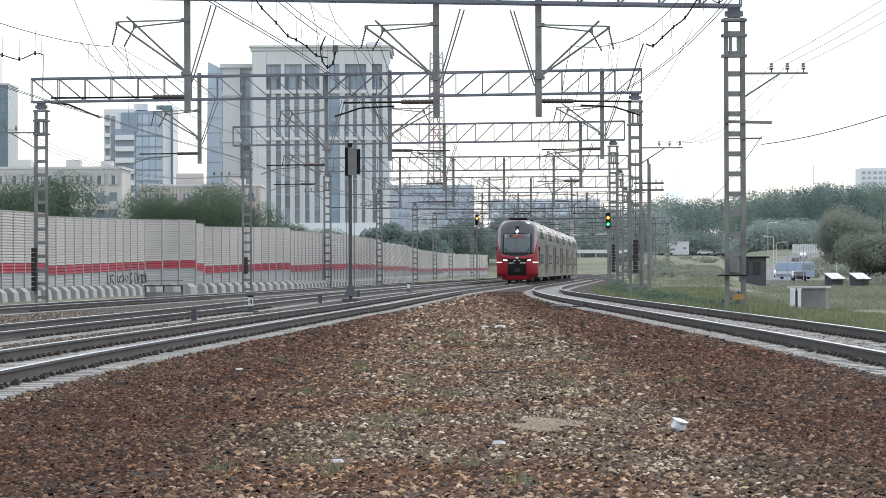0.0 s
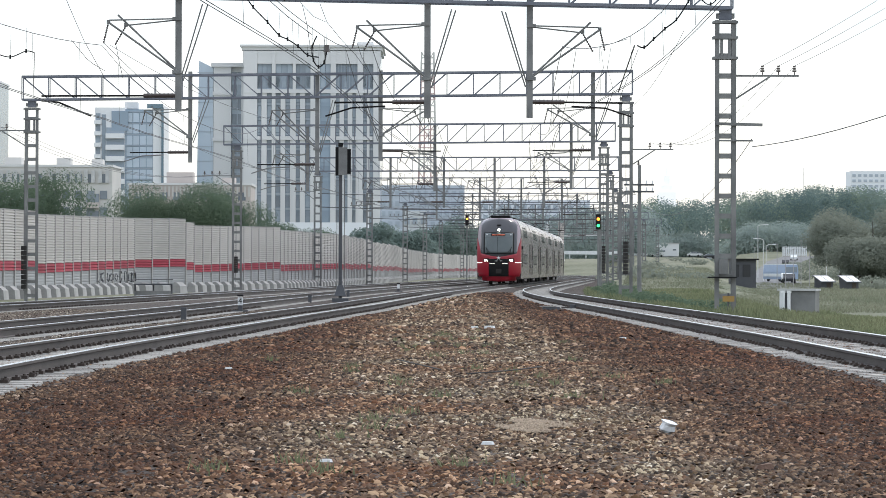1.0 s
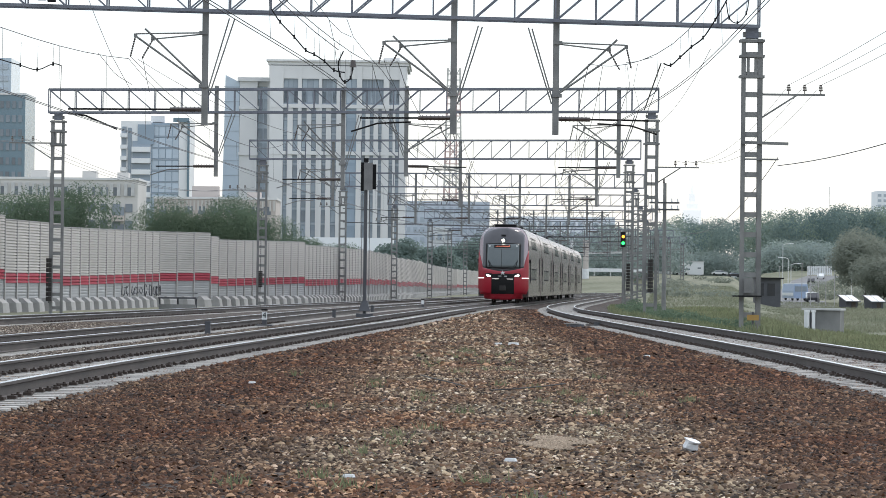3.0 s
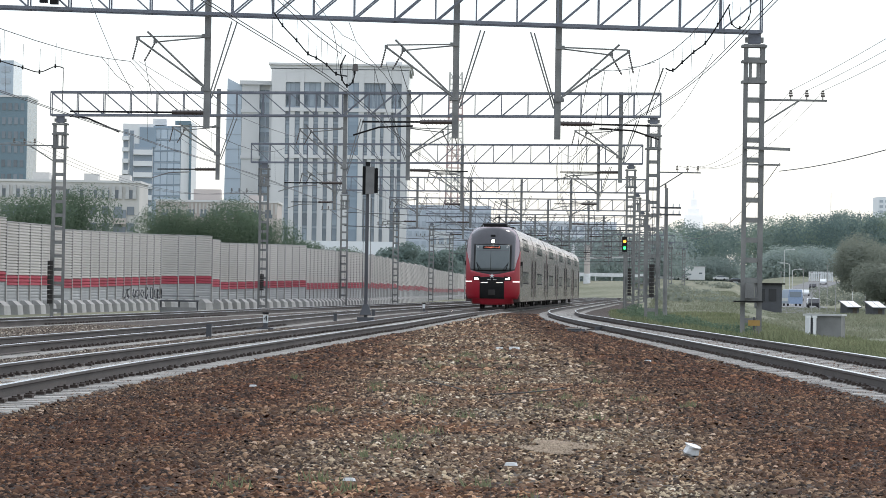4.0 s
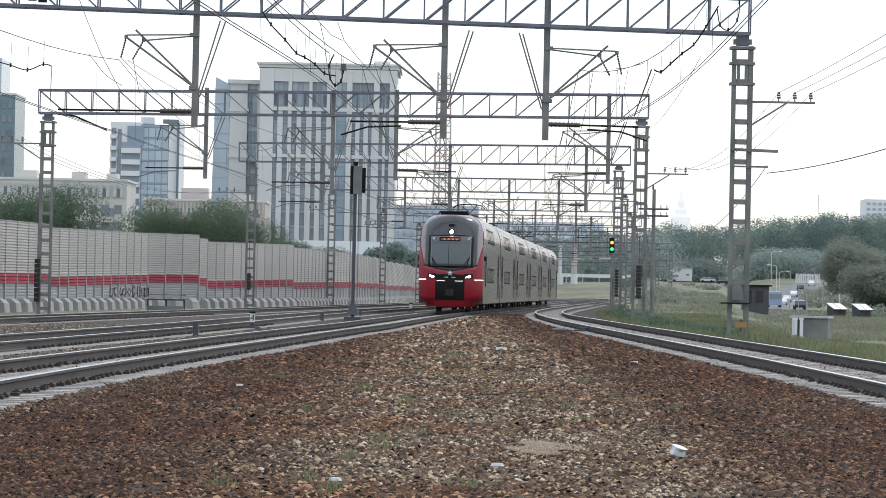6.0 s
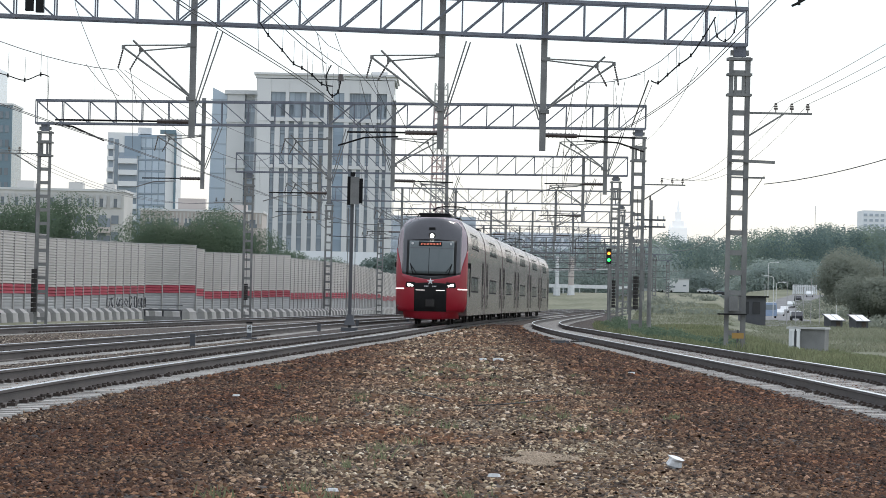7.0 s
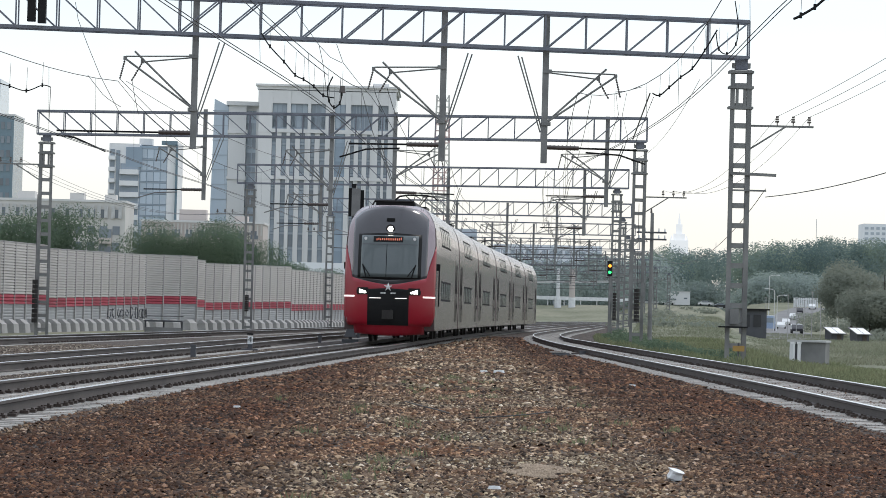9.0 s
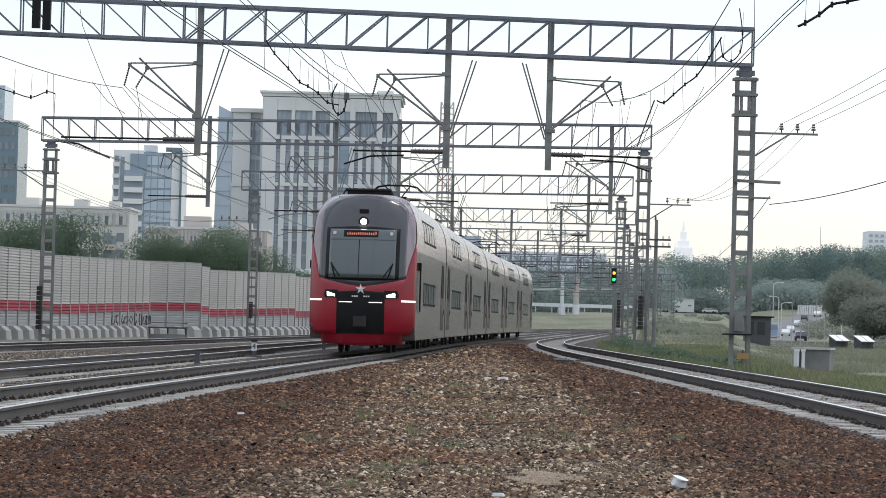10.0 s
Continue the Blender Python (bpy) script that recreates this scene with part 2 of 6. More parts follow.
M_CARDARK = mat("dark_car_paint", (0.03, 0.03, 0.035), (0.05, 0.05, 0.055), 0.25)
M_TYRE = mat("tyre", (0.015, 0.015, 0.015), (0.03, 0.03, 0.03), 0.9)
M_YELLOW = mat("yellow_plate", (0.33, 0.19, 0.05), (0.4, 0.25, 0.07), 0.6, 0, 3.0)


def ground_material():
    """Ballast near the tracks, brown where brake dust falls, grey between; grass and soil further out. By place alone."""
    m = bpy.data.materials.new("ground_cover")
    m.use_nodes = True
    n, l = m.node_tree.nodes, m.node_tree.links
    b = n["Principled BSDF"]
    b.inputs["Roughness"].default_value = 0.9
    co = n.new("ShaderNodeTexCoord")
    vor = n.new("ShaderNodeTexVoronoi")
    vor.inputs["Scale"].default_value = 16
    l.new(co.outputs["Object"], vor.inputs["Vector"])
    ramp = n.new("ShaderNodeValToRGB")
    el_ = ramp.color_ramp.elements
    # Dark brown fines, darkened further to paint the shade between loose stones.
    el_[0].color, el_[1].color = (0.012, 0.008, 0.006, 1), (0.14, 0.11, 0.085, 1)
    for p, c in ((0.4, (0.036, 0.026, 0.02, 1)), (0.78, (0.075, 0.055, 0.042, 1))):
        k_ = el_.new(p)
        k_.color = c
    sep = n.new("ShaderNodeSeparateColor")
    l.new(vor.outputs["Color"], sep.inputs[0])
    l.new(sep.outputs[0], ramp.inputs[0])
    nz = n.new("ShaderNodeTexNoise")
    nz.inputs["Scale"].default_value, nz.inputs["Detail"].default_value = 0.35, 5
    l.new(co.outputs["Object"], nz.inputs["Vector"])
    mix = n.new("ShaderNodeMix")
    mix.data_type, mix.blend_type = "RGBA", "MULTIPLY"
    mix.inputs[0].default_value = 0.6
    r2 = n.new("ShaderNodeValToRGB")
    r2.color_ramp.elements[0].position, r2.color_ramp.elements[0].color = 0.35, (0.62, 0.46, 0.37, 1)
    r2.color_ramp.elements[1].position, r2.color_ramp.elements[1].color = 0.65, (1, 1, 0.97, 1)
    l.new(nz.outputs["Fac"], r2.inputs[0])
    l.new(ramp.outputs[0], mix.inputs[6])
    l.new(r2.outputs[0], mix.inputs[7])
    sx = n.new("ShaderNodeSeparateXYZ")
    l.new(co.outputs["Object"], sx.inputs[0])
    dist = n.new("ShaderNodeMath")
    dist.operation = "SUBTRACT"
    l.new(sx.outputs["X"], dist.inputs[0])
    dist.inputs[1].default_value = 0.4
    ab = n.new("ShaderNodeMath")
    ab.operation = "ABSOLUTE"
    l.new(dist.outputs[0], ab.inputs[0])
    wob = n.new("ShaderNodeMath")
    wob.operation = "MULTIPLY_ADD"
    l.new(nz.outputs["Fac"], wob.inputs[0])
    wob.inputs[1].default_value = 2.2
    l.new(ab.outputs[0], wob.inputs[2])
    zone = n.new("ShaderNodeMapRange")
    zone.interpolation_type = "SMOOTHSTEP"
    zone.inputs["From Min"].default_value, zone.inputs["From Max"].default_value = 2.2, 3.7
    l.new(wob.outputs[0], zone.inputs["Value"])
    bed = n.new("ShaderNodeMapRange")
    bed.interpolation_type = "SMOOTHSTEP"
    bed.inputs["From Min"].default_value, bed.inputs["From Max"].default_value = -6.2, -4.0
    l.new(sx.outputs["X"], bed.inputs["Value"])
    both = n.new("ShaderNodeMath")
    both.operation = "MULTIPLY"
    l.new(zone.outputs[0], both.inputs[0])
    l.new(bed.outputs[0], both.inputs[1])
    dust = n.new("ShaderNodeMix")
    dust.data_type, dust.blend_type = "RGBA", "MULTIPLY"
    l.new(both.outputs[0], dust.inputs[0])
    l.new(mix.outputs[2], dust.inputs[6])
    dust.inputs[7].default_value = (0.60, 0.48, 0.40, 1)
    l.new(dust.outputs[2], b.inputs["Base Color"])
    bmp = n.new("ShaderNodeBump")
    bmp.inputs["Strength"].default_value, bmp.inputs["Distance"].default_value = 0.8, 0.03
    bmp.invert = True
    l.new(vor.outputs["Distance"], bmp.inputs["Height"])
    l.new(bmp.outputs[0], b.inputs["Normal"])
    return m


M_BALLAST = ground_material()
M_SOIL = mat("grassy_soil", (0.115, 0.13, 0.085), (0.26, 0.25, 0.19), 0.95, 0, 0.06, 0.5, 1.2, spec=0.1)


# ---- building blocks ----
class Mesh:
    """Collects vertices and faces of one part."""

    def __init__(self):
        self.v, self.f = [], []

    def add(self, verts, faces):
        k = len(self.v)
        self.v += [tuple(p) for p in verts]
        self.f += [tuple(i + k for i in f) for f in faces]
        return self

    def box(self, c, s, m=None):
        x, y, z = s[0] / 2, s[1] / 2, s[2] / 2
        p = [Vector((a * x, b_ * y, d * z)) for a in (-1, 1) for b_ in (-1, 1) for d in (-1, 1)]
        if m is not None:
            p = [m @ q for q in p]
        p = [q + Vector(c) for q in p]
        return self.add(p, [(0, 1, 3, 2), (4, 6, 7, 5), (0, 4, 5, 1), (2, 3, 7, 6), (0, 2, 6, 4), (1, 5, 7, 3)])

    def bar(self, a, b_, w, h=None, up=(0, 0, 1)):
        """A straight bar of rectangular section from a to b_."""
        h = h or w
        a, b_ = Vector(a), Vector(b_)
        d = (b_ - a).normalized()
        s = d.cross(Vector(up))
        if s.length < 1e-3:
            s = d.cross(Vector((0, 1, 0)))
        s.normalize()
        t = s.cross(d)
        p = [q + s * (i * w / 2) + t * (j * h / 2) for q in (a, b_) for i, j in ((-1, -1), (1, -1), (1, 1), (-1, 1))]
        return self.add(p, [(3, 2, 1, 0), (4, 5, 6, 7)] + [(i, (i + 1) % 4, 4 + (i + 1) % 4, 4 + i) for i in range(4)])

    def rod(self, a, b_, r, n=6, r2=None):
        a, b_ = Vector(a), Vector(b_)
        d = (b_ - a).normalized()
        s = d.orthogonal().normalized()
        t = d.cross(s)
        r2 = r if r2 is None else r2
        p = []
        for q, rr in ((a, r), (b_, r2)):
            for i in range(n):
                w = math.tau * i / n
                p.append(q + (s * math.cos(w) + t * math.sin(w)) * rr)
        return self.add(p, [tuple(range(n))[::-1], tuple(range(n, 2 * n))] + [(i, (i + 1) % n, n + (i + 1) % n, n + i) for i in range(n)])

    def tube(self, pts, r, n=4):
        """A bent wire through pts."""
        pts = [Vector(p) for p in pts]
        vs, fs = [], []
        for i, p in enumerate(pts):
            d = (pts[min(i + 1, len(pts) - 1)] - pts[max(i - 1, 0)]).normalized()
            s = d.cross(Vector((0, 0, 1)))
            s = s.normalized() if s.length > 1e-3 else Vector((1, 0, 0))
            t = s.cross(d)
            for k in range(n):
                w = math.tau * k / n
                vs.append(p + (s * math.cos(w) + t * math.sin(w)) * r)
            if i:
                fs += [((i - 1) * n + k, (i - 1) * n + (k + 1) % n, i * n + (k + 1) % n, i * n + k) for k in range(n)]
        return self.add(vs, fs)

    def loft(self, sections, closed=True, caps=True):
        n = len(sections[0])
        vs = [p for s in sections for p in s]
        fs = []
        m = n if closed else n - 1
        for i in range(len(sections) - 1):
            fs += [(i * n + k, i * n + (k + 1) % n, (i + 1) * n + (k + 1) % n, (i + 1) * n + k) for k in range(m)]
        if caps:
            fs += [tuple(range(n))[::-1], tuple(range((len(sections) - 1) * n, len(sections) * n))]
        return self.add(vs, fs)

    def data(self, name, material, smooth=False):
        me = bpy.data.meshes.new(name)
        me.from_pydata(self.v, [], self.f)
        bm = bmesh.new()
        bm.from_mesh(me)
        bmesh.ops.recalc_face_normals(bm, faces=bm.faces)
        bm.to_mesh(me)
        bm.free()
        me.materials.append(material)
        if smooth:
            me.shade_smooth()
        return me


def part(name, mesh, material, parent=None, label="", smooth=False, at=None, kind=""):
    """Links a mesh as one object, under a thing or a part."""
    me = mesh.data(name, material, smooth) if isinstance(mesh, Mesh) else mesh
    ob = new(name, me)
    if parent is not None:
        ob.parent = parent
    if at is not None:
        ob.matrix_basis = at
    return tagged(ob, label, kind=kind)


def thing(name, label, category, at=None, group="", kind=""):
    ob = new(name)
    if at is not None:
        ob.matrix_basis = at
    return tagged(ob, label, category, group, kind)


def fast_mesh(name, verts, faces_flat, per, material):
    """A mesh from numpy arrays with faces of equal size."""
    me = bpy.data.meshes.new(name)
    nf = len(faces_flat) // per
    me.vertices.add(len(verts))
    me.vertices.foreach_set("co", verts.astype(np.float32).ravel())
    me.loops.add(len(faces_flat))
    me.loops.foreach_set("vertex_index", faces_flat.astype(np.int32))
    me.polygons.add(nf)
    me.polygons.foreach_set("loop_start", np.arange(0, nf * per, per, dtype=np.int32))
    me.update(calc_edges=True)
    me.validate()
    me.materials.append(material)
    return me


# ---- the plan: lines of the tracks, x over y ----
TRACK_A = ((-30, -5.6), (20, -6.2), (33, -6.05), (42, -5.75), (54, -5.1), (65, -4.5), (80, -3.68), (95, -2.75), (110, -2.02), (129, -1.05),
           (150, 0.1), (173, 1.6), (200, 3.5), (235, 6.1), (300, 10.9), (390, 17.8), (500, 28.5), (640, 45.0))
TRACK_R = ((-30, 6.3), (20, 7.1), (41, 7.15), (55, 7.05), (65, 6.87), (80, 6.6), (103, 6.15), (125, 5.8), (148, 5.7), (169, 6.2),
           (200, 8.0), (235, 10.6), (300, 15.4), (390, 22.3), (500, 33.0), (640, 49.5))
TRACK_B = ((-30, -10.5), (40, -10.0), (62, -8.9), (76, -8.1), (86, -7.6), (101, -7.0), (124, -6.0), (150, -4.6), (173, -3.1), (200, -1.2),
           (235, 1.4), (300, 6.2), (390, 13.1), (500, 23.8), (640, 40.3))
TRACK_C = ((-30, -19), (40, -17.5), (60, -16.4), (95, -14.2), (115, -12.7), (145, -10.4), (166, -8.8), (200, -6.2), (235, -3.5),
           (300, 1.4), (390, 8.3), (500, 19.0), (640, 35.5))


class Line:
    """A smooth plan curve, measured along its length from y = 0 outwards."""

    def __init__(self, rows):
        ys, xs = np.array([r[0] for r in rows], float), np.array([r[1] for r in rows], float)
        m = np.gradient(xs, ys)
        self.y = np.arange(ys[0], ys[-1], 0.25)
        i = np.clip(np.searchsorted(ys, self.y, "right") - 1, 0, len(ys) - 2)
        h = ys[i + 1] - ys[i]
        u = (self.y - ys[i]) / h
        x = (2 * u**3 - 3 * u**2 + 1) * xs[i] + (u**3 - 2 * u**2 + u) * h * m[i] + (3 * u**2 - 2 * u**3) * xs[i + 1] + (u**3 - u**2) * h * m[i + 1]
        k = np.ones(41) / 41
        self.x = np.convolve(np.pad(x, 20, "edge"), k, "valid")
        self.s = np.concatenate([[0], np.cumsum(np.hypot(np.diff(self.x), np.diff(self.y)))])

    def x_at(self, y):
        return float(np.interp(y, self.y, self.x))

    def s_at(self, y):
        return float(np.interp(y, self.y, self.s))

    def point(self, s):
        return Vector((float(np.interp(s, self.s, self.x)), float(np.interp(s, self.s, self.y)), 0))

    def turn(self, s):
        d = self.point(s + 0.6) - self.point(s - 0.6)
        return math.atan2(-d.x, d.y)


A, B, C, R = Line(TRACK_A), Line(TRACK_B), Line(TRACK_C), Line(TRACK_R)


# ---- ground ----
def smooth(a, b_, v):
    u = np.clip((v - a) / (b_ - a), 0, 1)
    return u * u * (3 - 2 * u)


def ground_z(x, y):
    """Height of the one ground sheet."""
    x, y = np.asarray(x, float), np.asarray(y, float)
    xa, xr, xc = np.interp(y, A.y, A.x), np.interp(y, R.y, R.x), np.interp(y, C.y, C.x)
    z = np.full(np.broadcast(x, y).shape, -0.194)
    mid = smooth(1.9, 3.6, x - xa) * smooth(1.9, 3.6, xr - x)
    z = z + 0.09 * mid
    for off in (x - xa, xr - x):
        z = z - 0.035 * smooth(1.3, 1.5, off) * (1 - smooth(2.0, 3.2, off))
    for off in (np.abs(x - xa), np.abs(x - xr)):
        z = z - 0.004 * (1 - smooth(1.3, 1.55, off))
    over = x - xr
    z = z + 0.05 * np.clip(over, -1.7, 1.7) * (1 - smooth(1.7, 3.6, np.abs(over))) * (1 - smooth(120, 160, y))
    left = smooth(2.0, 5.0, xc - x)
    z = z - 0.36 * left
    out = smooth(1.8, 5.5, x - xr)
    z = z - 0.58 * out
    ratio = x / np.maximum(y, 1.0)
    mound = smooth(1.5, 7, x - xr) * (1 - smooth(0.096, 0.106, ratio))
    z = z + mound * np.clip(y - 150, 0, 730) * 0.0085
    z = z + smooth(560, 900, y) * smooth(0.1, 0.115, ratio) * 9.0
    z = z + 4.2 * smooth(630, 720, y) * (1 - smooth(0.058, 0.068, ratio)) * smooth(-0.01, 0.01, ratio)
    return z


def build_ground():
    ys = np.concatenate([np.arange(-60, 10, 5), np.arange(10, 80, 0.6), np.arange(80, 240, 2.0), np.arange(240, 800, 12), [800, 1000, 1400, 2000, 3000, 4500]])
    xs = np.concatenate([[-3500, -1500, -600, -250, -120, -80], np.arange(-60, -22, 3), np.arange(-22, -9, 0.5), np.arange(-9, 10, 0.2), np.arange(10, 22, 0.5), np.arange(22, 130, 4), [140, 200, 400, 900, 2000, 3500]])
    gx, gy = np.meshgrid(xs, ys)
    z = ground_z(gx, gy)
    near = (np.abs(gx) < 24) & (gy > 5) & (gy < 120)
    rng = np.random.default_rng(3)
    z = z + near * rng.normal(0, 0.004, z.shape)
    v = np.stack([gx, gy, z], -1).reshape(-1, 3)
    w = len(xs)
    i = (np.arange(len(ys) - 1)[:, None] * w + np.arange(w - 1)[None]).ravel()
    f = np.stack([i, i + 1, i + w + 1, i + w], 1)
    me = fast_mesh("ground", v, f.ravel(), 4, M_BALLAST)
    me.materials.append(M_SOIL)
    c = v[f].mean(1)
    xr, xc = np.interp(c[:, 1], R.y, R.x), np.interp(c[:, 1], C.y, C.x)
    grass = (c[:, 0] > xr + 3.4) | (c[:, 0] < xc - 9) | (c[:, 1] > 640)
    me.polygons.foreach_set("material_index", grass.astype(np.int32))
    me.shade_smooth()
    tagged(new("ground", me), "brown crushed-stone ballast with grass verges beside the tracks", "ground", kind="structure")


def stone_field(name, label, x0, x1, y0, y1, per_m2, size, seed, keep, material, sink=0.0, pile=1.0):
    """Many loose crushed stones pressed into the ground."""
    rng = np.random.default_rng(seed)
    n = int((x1 - x0) * (y1 - y0) * per_m2)
    x, y = rng.uniform(x0, x1, n), rng.uniform(y0, y1, n)
    k = keep(x, y)
    x, y = x[k], y[k]
    n = len(x)
    base = np.array([(1, 0, -0.3), (0.25, 0.95, -0.22), (-0.9, 0.5, -0.4), (-0.75, -0.65, -0.25), (0.3, -0.95, -0.35), (0.4, 0.2, 0.7), (-0.45, -0.15, 0.62)])
    tri = np.array([(0, 1, 5), (1, 6, 5), (1, 2, 6), (2, 3, 6), (3, 4, 6), (4, 5, 6), (4, 0, 5)])
    s = size * np.clip(rng.lognormal(0, 0.33, n), 0.5, 1.75)
    p = base[None] * (1 + rng.normal(0, 0.18, (n, 7, 3)))
    p = p * s[:, None, None] * rng.uniform(0.6, 1.2, (n, 1, 3)) * np.array((1.25, 0.95, 0.70))
    a, t = rng.uniform(0, math.tau, n), rng.normal(0, 0.26, n)
    ca, sa, ct, st = np.cos(a)[:, None], np.sin(a)[:, None], np.cos(t)[:, None], np.sin(t)[:, None]
    px, pz = p[..., 0] * ct - p[..., 2] * st, p[..., 0] * st + p[..., 2] * ct
    py = p[..., 1]
    q = np.stack([px * ca - py * sa + x[:, None], px * sa + py * ca + y[:, None], pz + (ground_z(x, y) + s * pile * rng.uniform(-0.2, 0.45, n) - sink)[:, None]], -1)
    f = (tri[None] + 7 * np.arange(n)[:, None, None]).ravel()
    ob = new(name, fast_mesh(name, q.reshape(-1, 3), f, 3, material))
    ob.data.shade_smooth()
    tagged(ob, label, "ballast", kind="stuff")


build_ground()


def between_tracks(x, y):
    xa, xr = np.interp(y, A.y, A.x), np.interp(y, R.y, R.x)
    return (x > xa + 1.38) & (x < xr - 1.38) & (np.abs(x) < 0.17 * y + 0.6)


stone_field("ballast_stones", "loose brown and grey crushed stones between the tracks", -7, 8, 13, 26, 900, 0.0174, 11, between_tracks, M_STONE)
stone_field("ballast_stones", "loose brown and grey crushed stones between the tracks", -7, 8, 26, 45, 420, 0.0210, 12, between_tracks, M_STONE)
stone_field("ballast_stones", "loose brown and grey crushed stones further along the track bed", -7, 8, 45, 95, 130, 0.037, 13, between_tracks, M_STONE)
stone_field("ballast_stones", "crushed stones far along the track bed", -6, 8, 95, 170, 18, 0.06, 16, between_tracks, M_STONE)


def left_beds(x, y):
    xa, xb, xc = np.interp(y, A.y, A.x), np.interp(y, B.y, B.x), np.interp(y, C.y, C.x)
    return ((x > xb + 1.4) & (x < xa - 1.4)) | ((x > xc + 1.4) & (x < xb - 1.4))


stone_field("ballast_stones", "grey crushed stones between the outer tracks", -17, -2, 40, 95, 180, 0.017, 18, left_beds, M_STONE_GREY)
stone_field("sandy_patch", "pale sandy grit washed over the ballast", 0.3, 1.4, 21.8, 24.2, 3600, 0.009, 19,
            lambda x, y: ((x - 0.82) / 0.26) ** 2 + ((y - 23.0) / 0.85) ** 2 < 0.9 + 0.6 * np.sin(9 * x + 4 * y), M_SAND, -0.018)
stone_field("ballast_stones", "brown crushed stones strewn inside the outer tracks", -17, -6, 50, 100, 90, 0.018, 20,
            lambda x, y: (np.abs(x - np.interp(y, B.y, B.x)) < 1.4) | (np.abs(x - np.interp(y, C.y, C.x)) < 1.4), M_STONE_GREY, 0.012)


# ---- tracks ----
RAIL = [(-0.0375, 0.0), (-0.0375, -0.035), (-0.01, -0.05), (-0.01, -0.15), (-0.075, -0.165), (-0.075, -0.18),
        (0.075, -0.18), (0.075, -0.165), (0.01, -0.15), (0.01, -0.05), (0.0375, -0.035), (0.0375, 0.0)]


def sleeper_mesh():
    m = Mesh()
    sec = []
    for x in (-1.35, -0.75, -0.35, 0.35, 0.75, 1.35):
        z = -0.185 if abs(x) > 0.5 else -0.191
        sec.append([(x, -0.14, -0.34), (x, 0.14, -0.34), (x, 0.085, z), (x, -0.085, z)])
    return m.loft(sec).data("sleeper", M_SLEEPER)


def fastening_mesh():
    m = Mesh()
    for x in (-0.7975, 0.7975):
        for k in (-1, 1):
            m.box((x + k * 0.12, 0, -0.165), (0.10, 0.12, 0.04))
            m.rod((x + k * 0.12, 0, -0.15), (x + k * 0.12, 0, -0.125), 0.02, 6)
    return m.data("rail_fastening", M_FASTENER)


SLEEPER, FASTENING = sleeper_mesh(), fastening_mesh()


def track(name, label, line, y0, y1, singles, cant):
    root = thing(name, label, "railway track", kind="structure")
    s0, s1 = line.s_at(y0), line.s_at(y1)
    tilt = math.atan2(cant, 1.595)

    def lean(s):
        y = line.point(s).y
        return tilt * float(1 - smooth(120, 160, y))

    for side in (-1, 1):
        sides, tops = [], []
        s = s0
        while s < s1:
            o, w = line.point(s), line.turn(s)
            t = Matrix.Translation(o) @ Matrix.Rotation(w, 4, "Z") @ Matrix.Rotation(-lean(s), 4, "Y")
            sides.append([t @ Vector((side * 0.7975 + x, 0, z)) for x, z in RAIL])
            tops.append([t @ Vector((side * 0.7975 + x, 0, z)) for x, z in ((-0.036, 0.0005), (0.036, 0.0005), (0.030, 0.005), (-0.030, 0.005))])
            s += 1.0 if o.y < 200 else 4.0
        rail = part("rail", Mesh().loft(sides), M_RAILSIDE, root)
        part("running_surface", Mesh().loft(tops), M_RAILTOP, rail, "bright polished rail head")
    step = 0.5
    n = int((s1 - s0) / step)
    y_lo, y_hi = singles
    rest = Mesh()
    for i in range(n):
        s = s0 + i * step
        o, w = line.point(s), line.turn(s)
        t = Matrix.Translation(o) @ Matrix.Rotation(w + random.uniform(-0.006, 0.006), 4, "Z") @ Matrix.Rotation(-lean(s), 4, "Y")
        t = t @ Matrix.Translation((random.uniform(-0.04, 0.04), 0, random.uniform(0.001, 0.006)))
        if y_lo <= o.y <= y_hi:
            sl = part("sleeper", SLEEPER, None, root, at=t)
            part("rail_fastening", FASTENING, None, sl)
        elif o.y < 330:
            rest.box(t @ Vector((0, 0, -0.25)), (2.7, 0.24, 0.12), (Matrix.Rotation(w, 3, "Z")))
    if rest.v:
        part("far_sleepers", rest, M_SLEEPER, root, kind="stuff")
    return root


track("track_1", "main railway track on concrete sleepers under the train", A, 18, 600, (28, 150), 0.0)
track("track_2", "curving railway track on concrete sleepers beside the grass", R, 25, 600, (36, 150), 0.08)
track("track_3", "railway track on concrete sleepers nearer the barrier", B, 40, 600, (56, 100), 0.0)
track("track_4", "outermost railway track along the noise barrier", C, 60, 600, (92, 130), 0.0)


def crib(line):
    """Keeps stones between the sleepers and off the rails."""
    def keep(x, y):
        s = np.interp(y, line.y, line.s)
        off = np.abs(x - np.interp(y, line.y, line.x))
        ph = np.abs(((s - line.s_at(18 if line is A else 25)) / 0.5 + 0.5) % 1.0 - 0.5)
        return (off < 1.42) & (np.abs(off - 0.7975) > 0.11) & ((ph > 0.2) | (off > 1.38))
    return keep


stone_field("ballast_stones", "brown crushed stones between the sleepers", -7.2, -1.0, 26, 110, 380, 0.017, 14, crib(A), M_STONE, 0.003, 0.35)
stone_field("ballast_stones", "brown crushed stones between the sleepers", 4.5, 8.8, 34, 120, 380, 0.017, 15, crib(R), M_STONE, 0.002, 0.45)


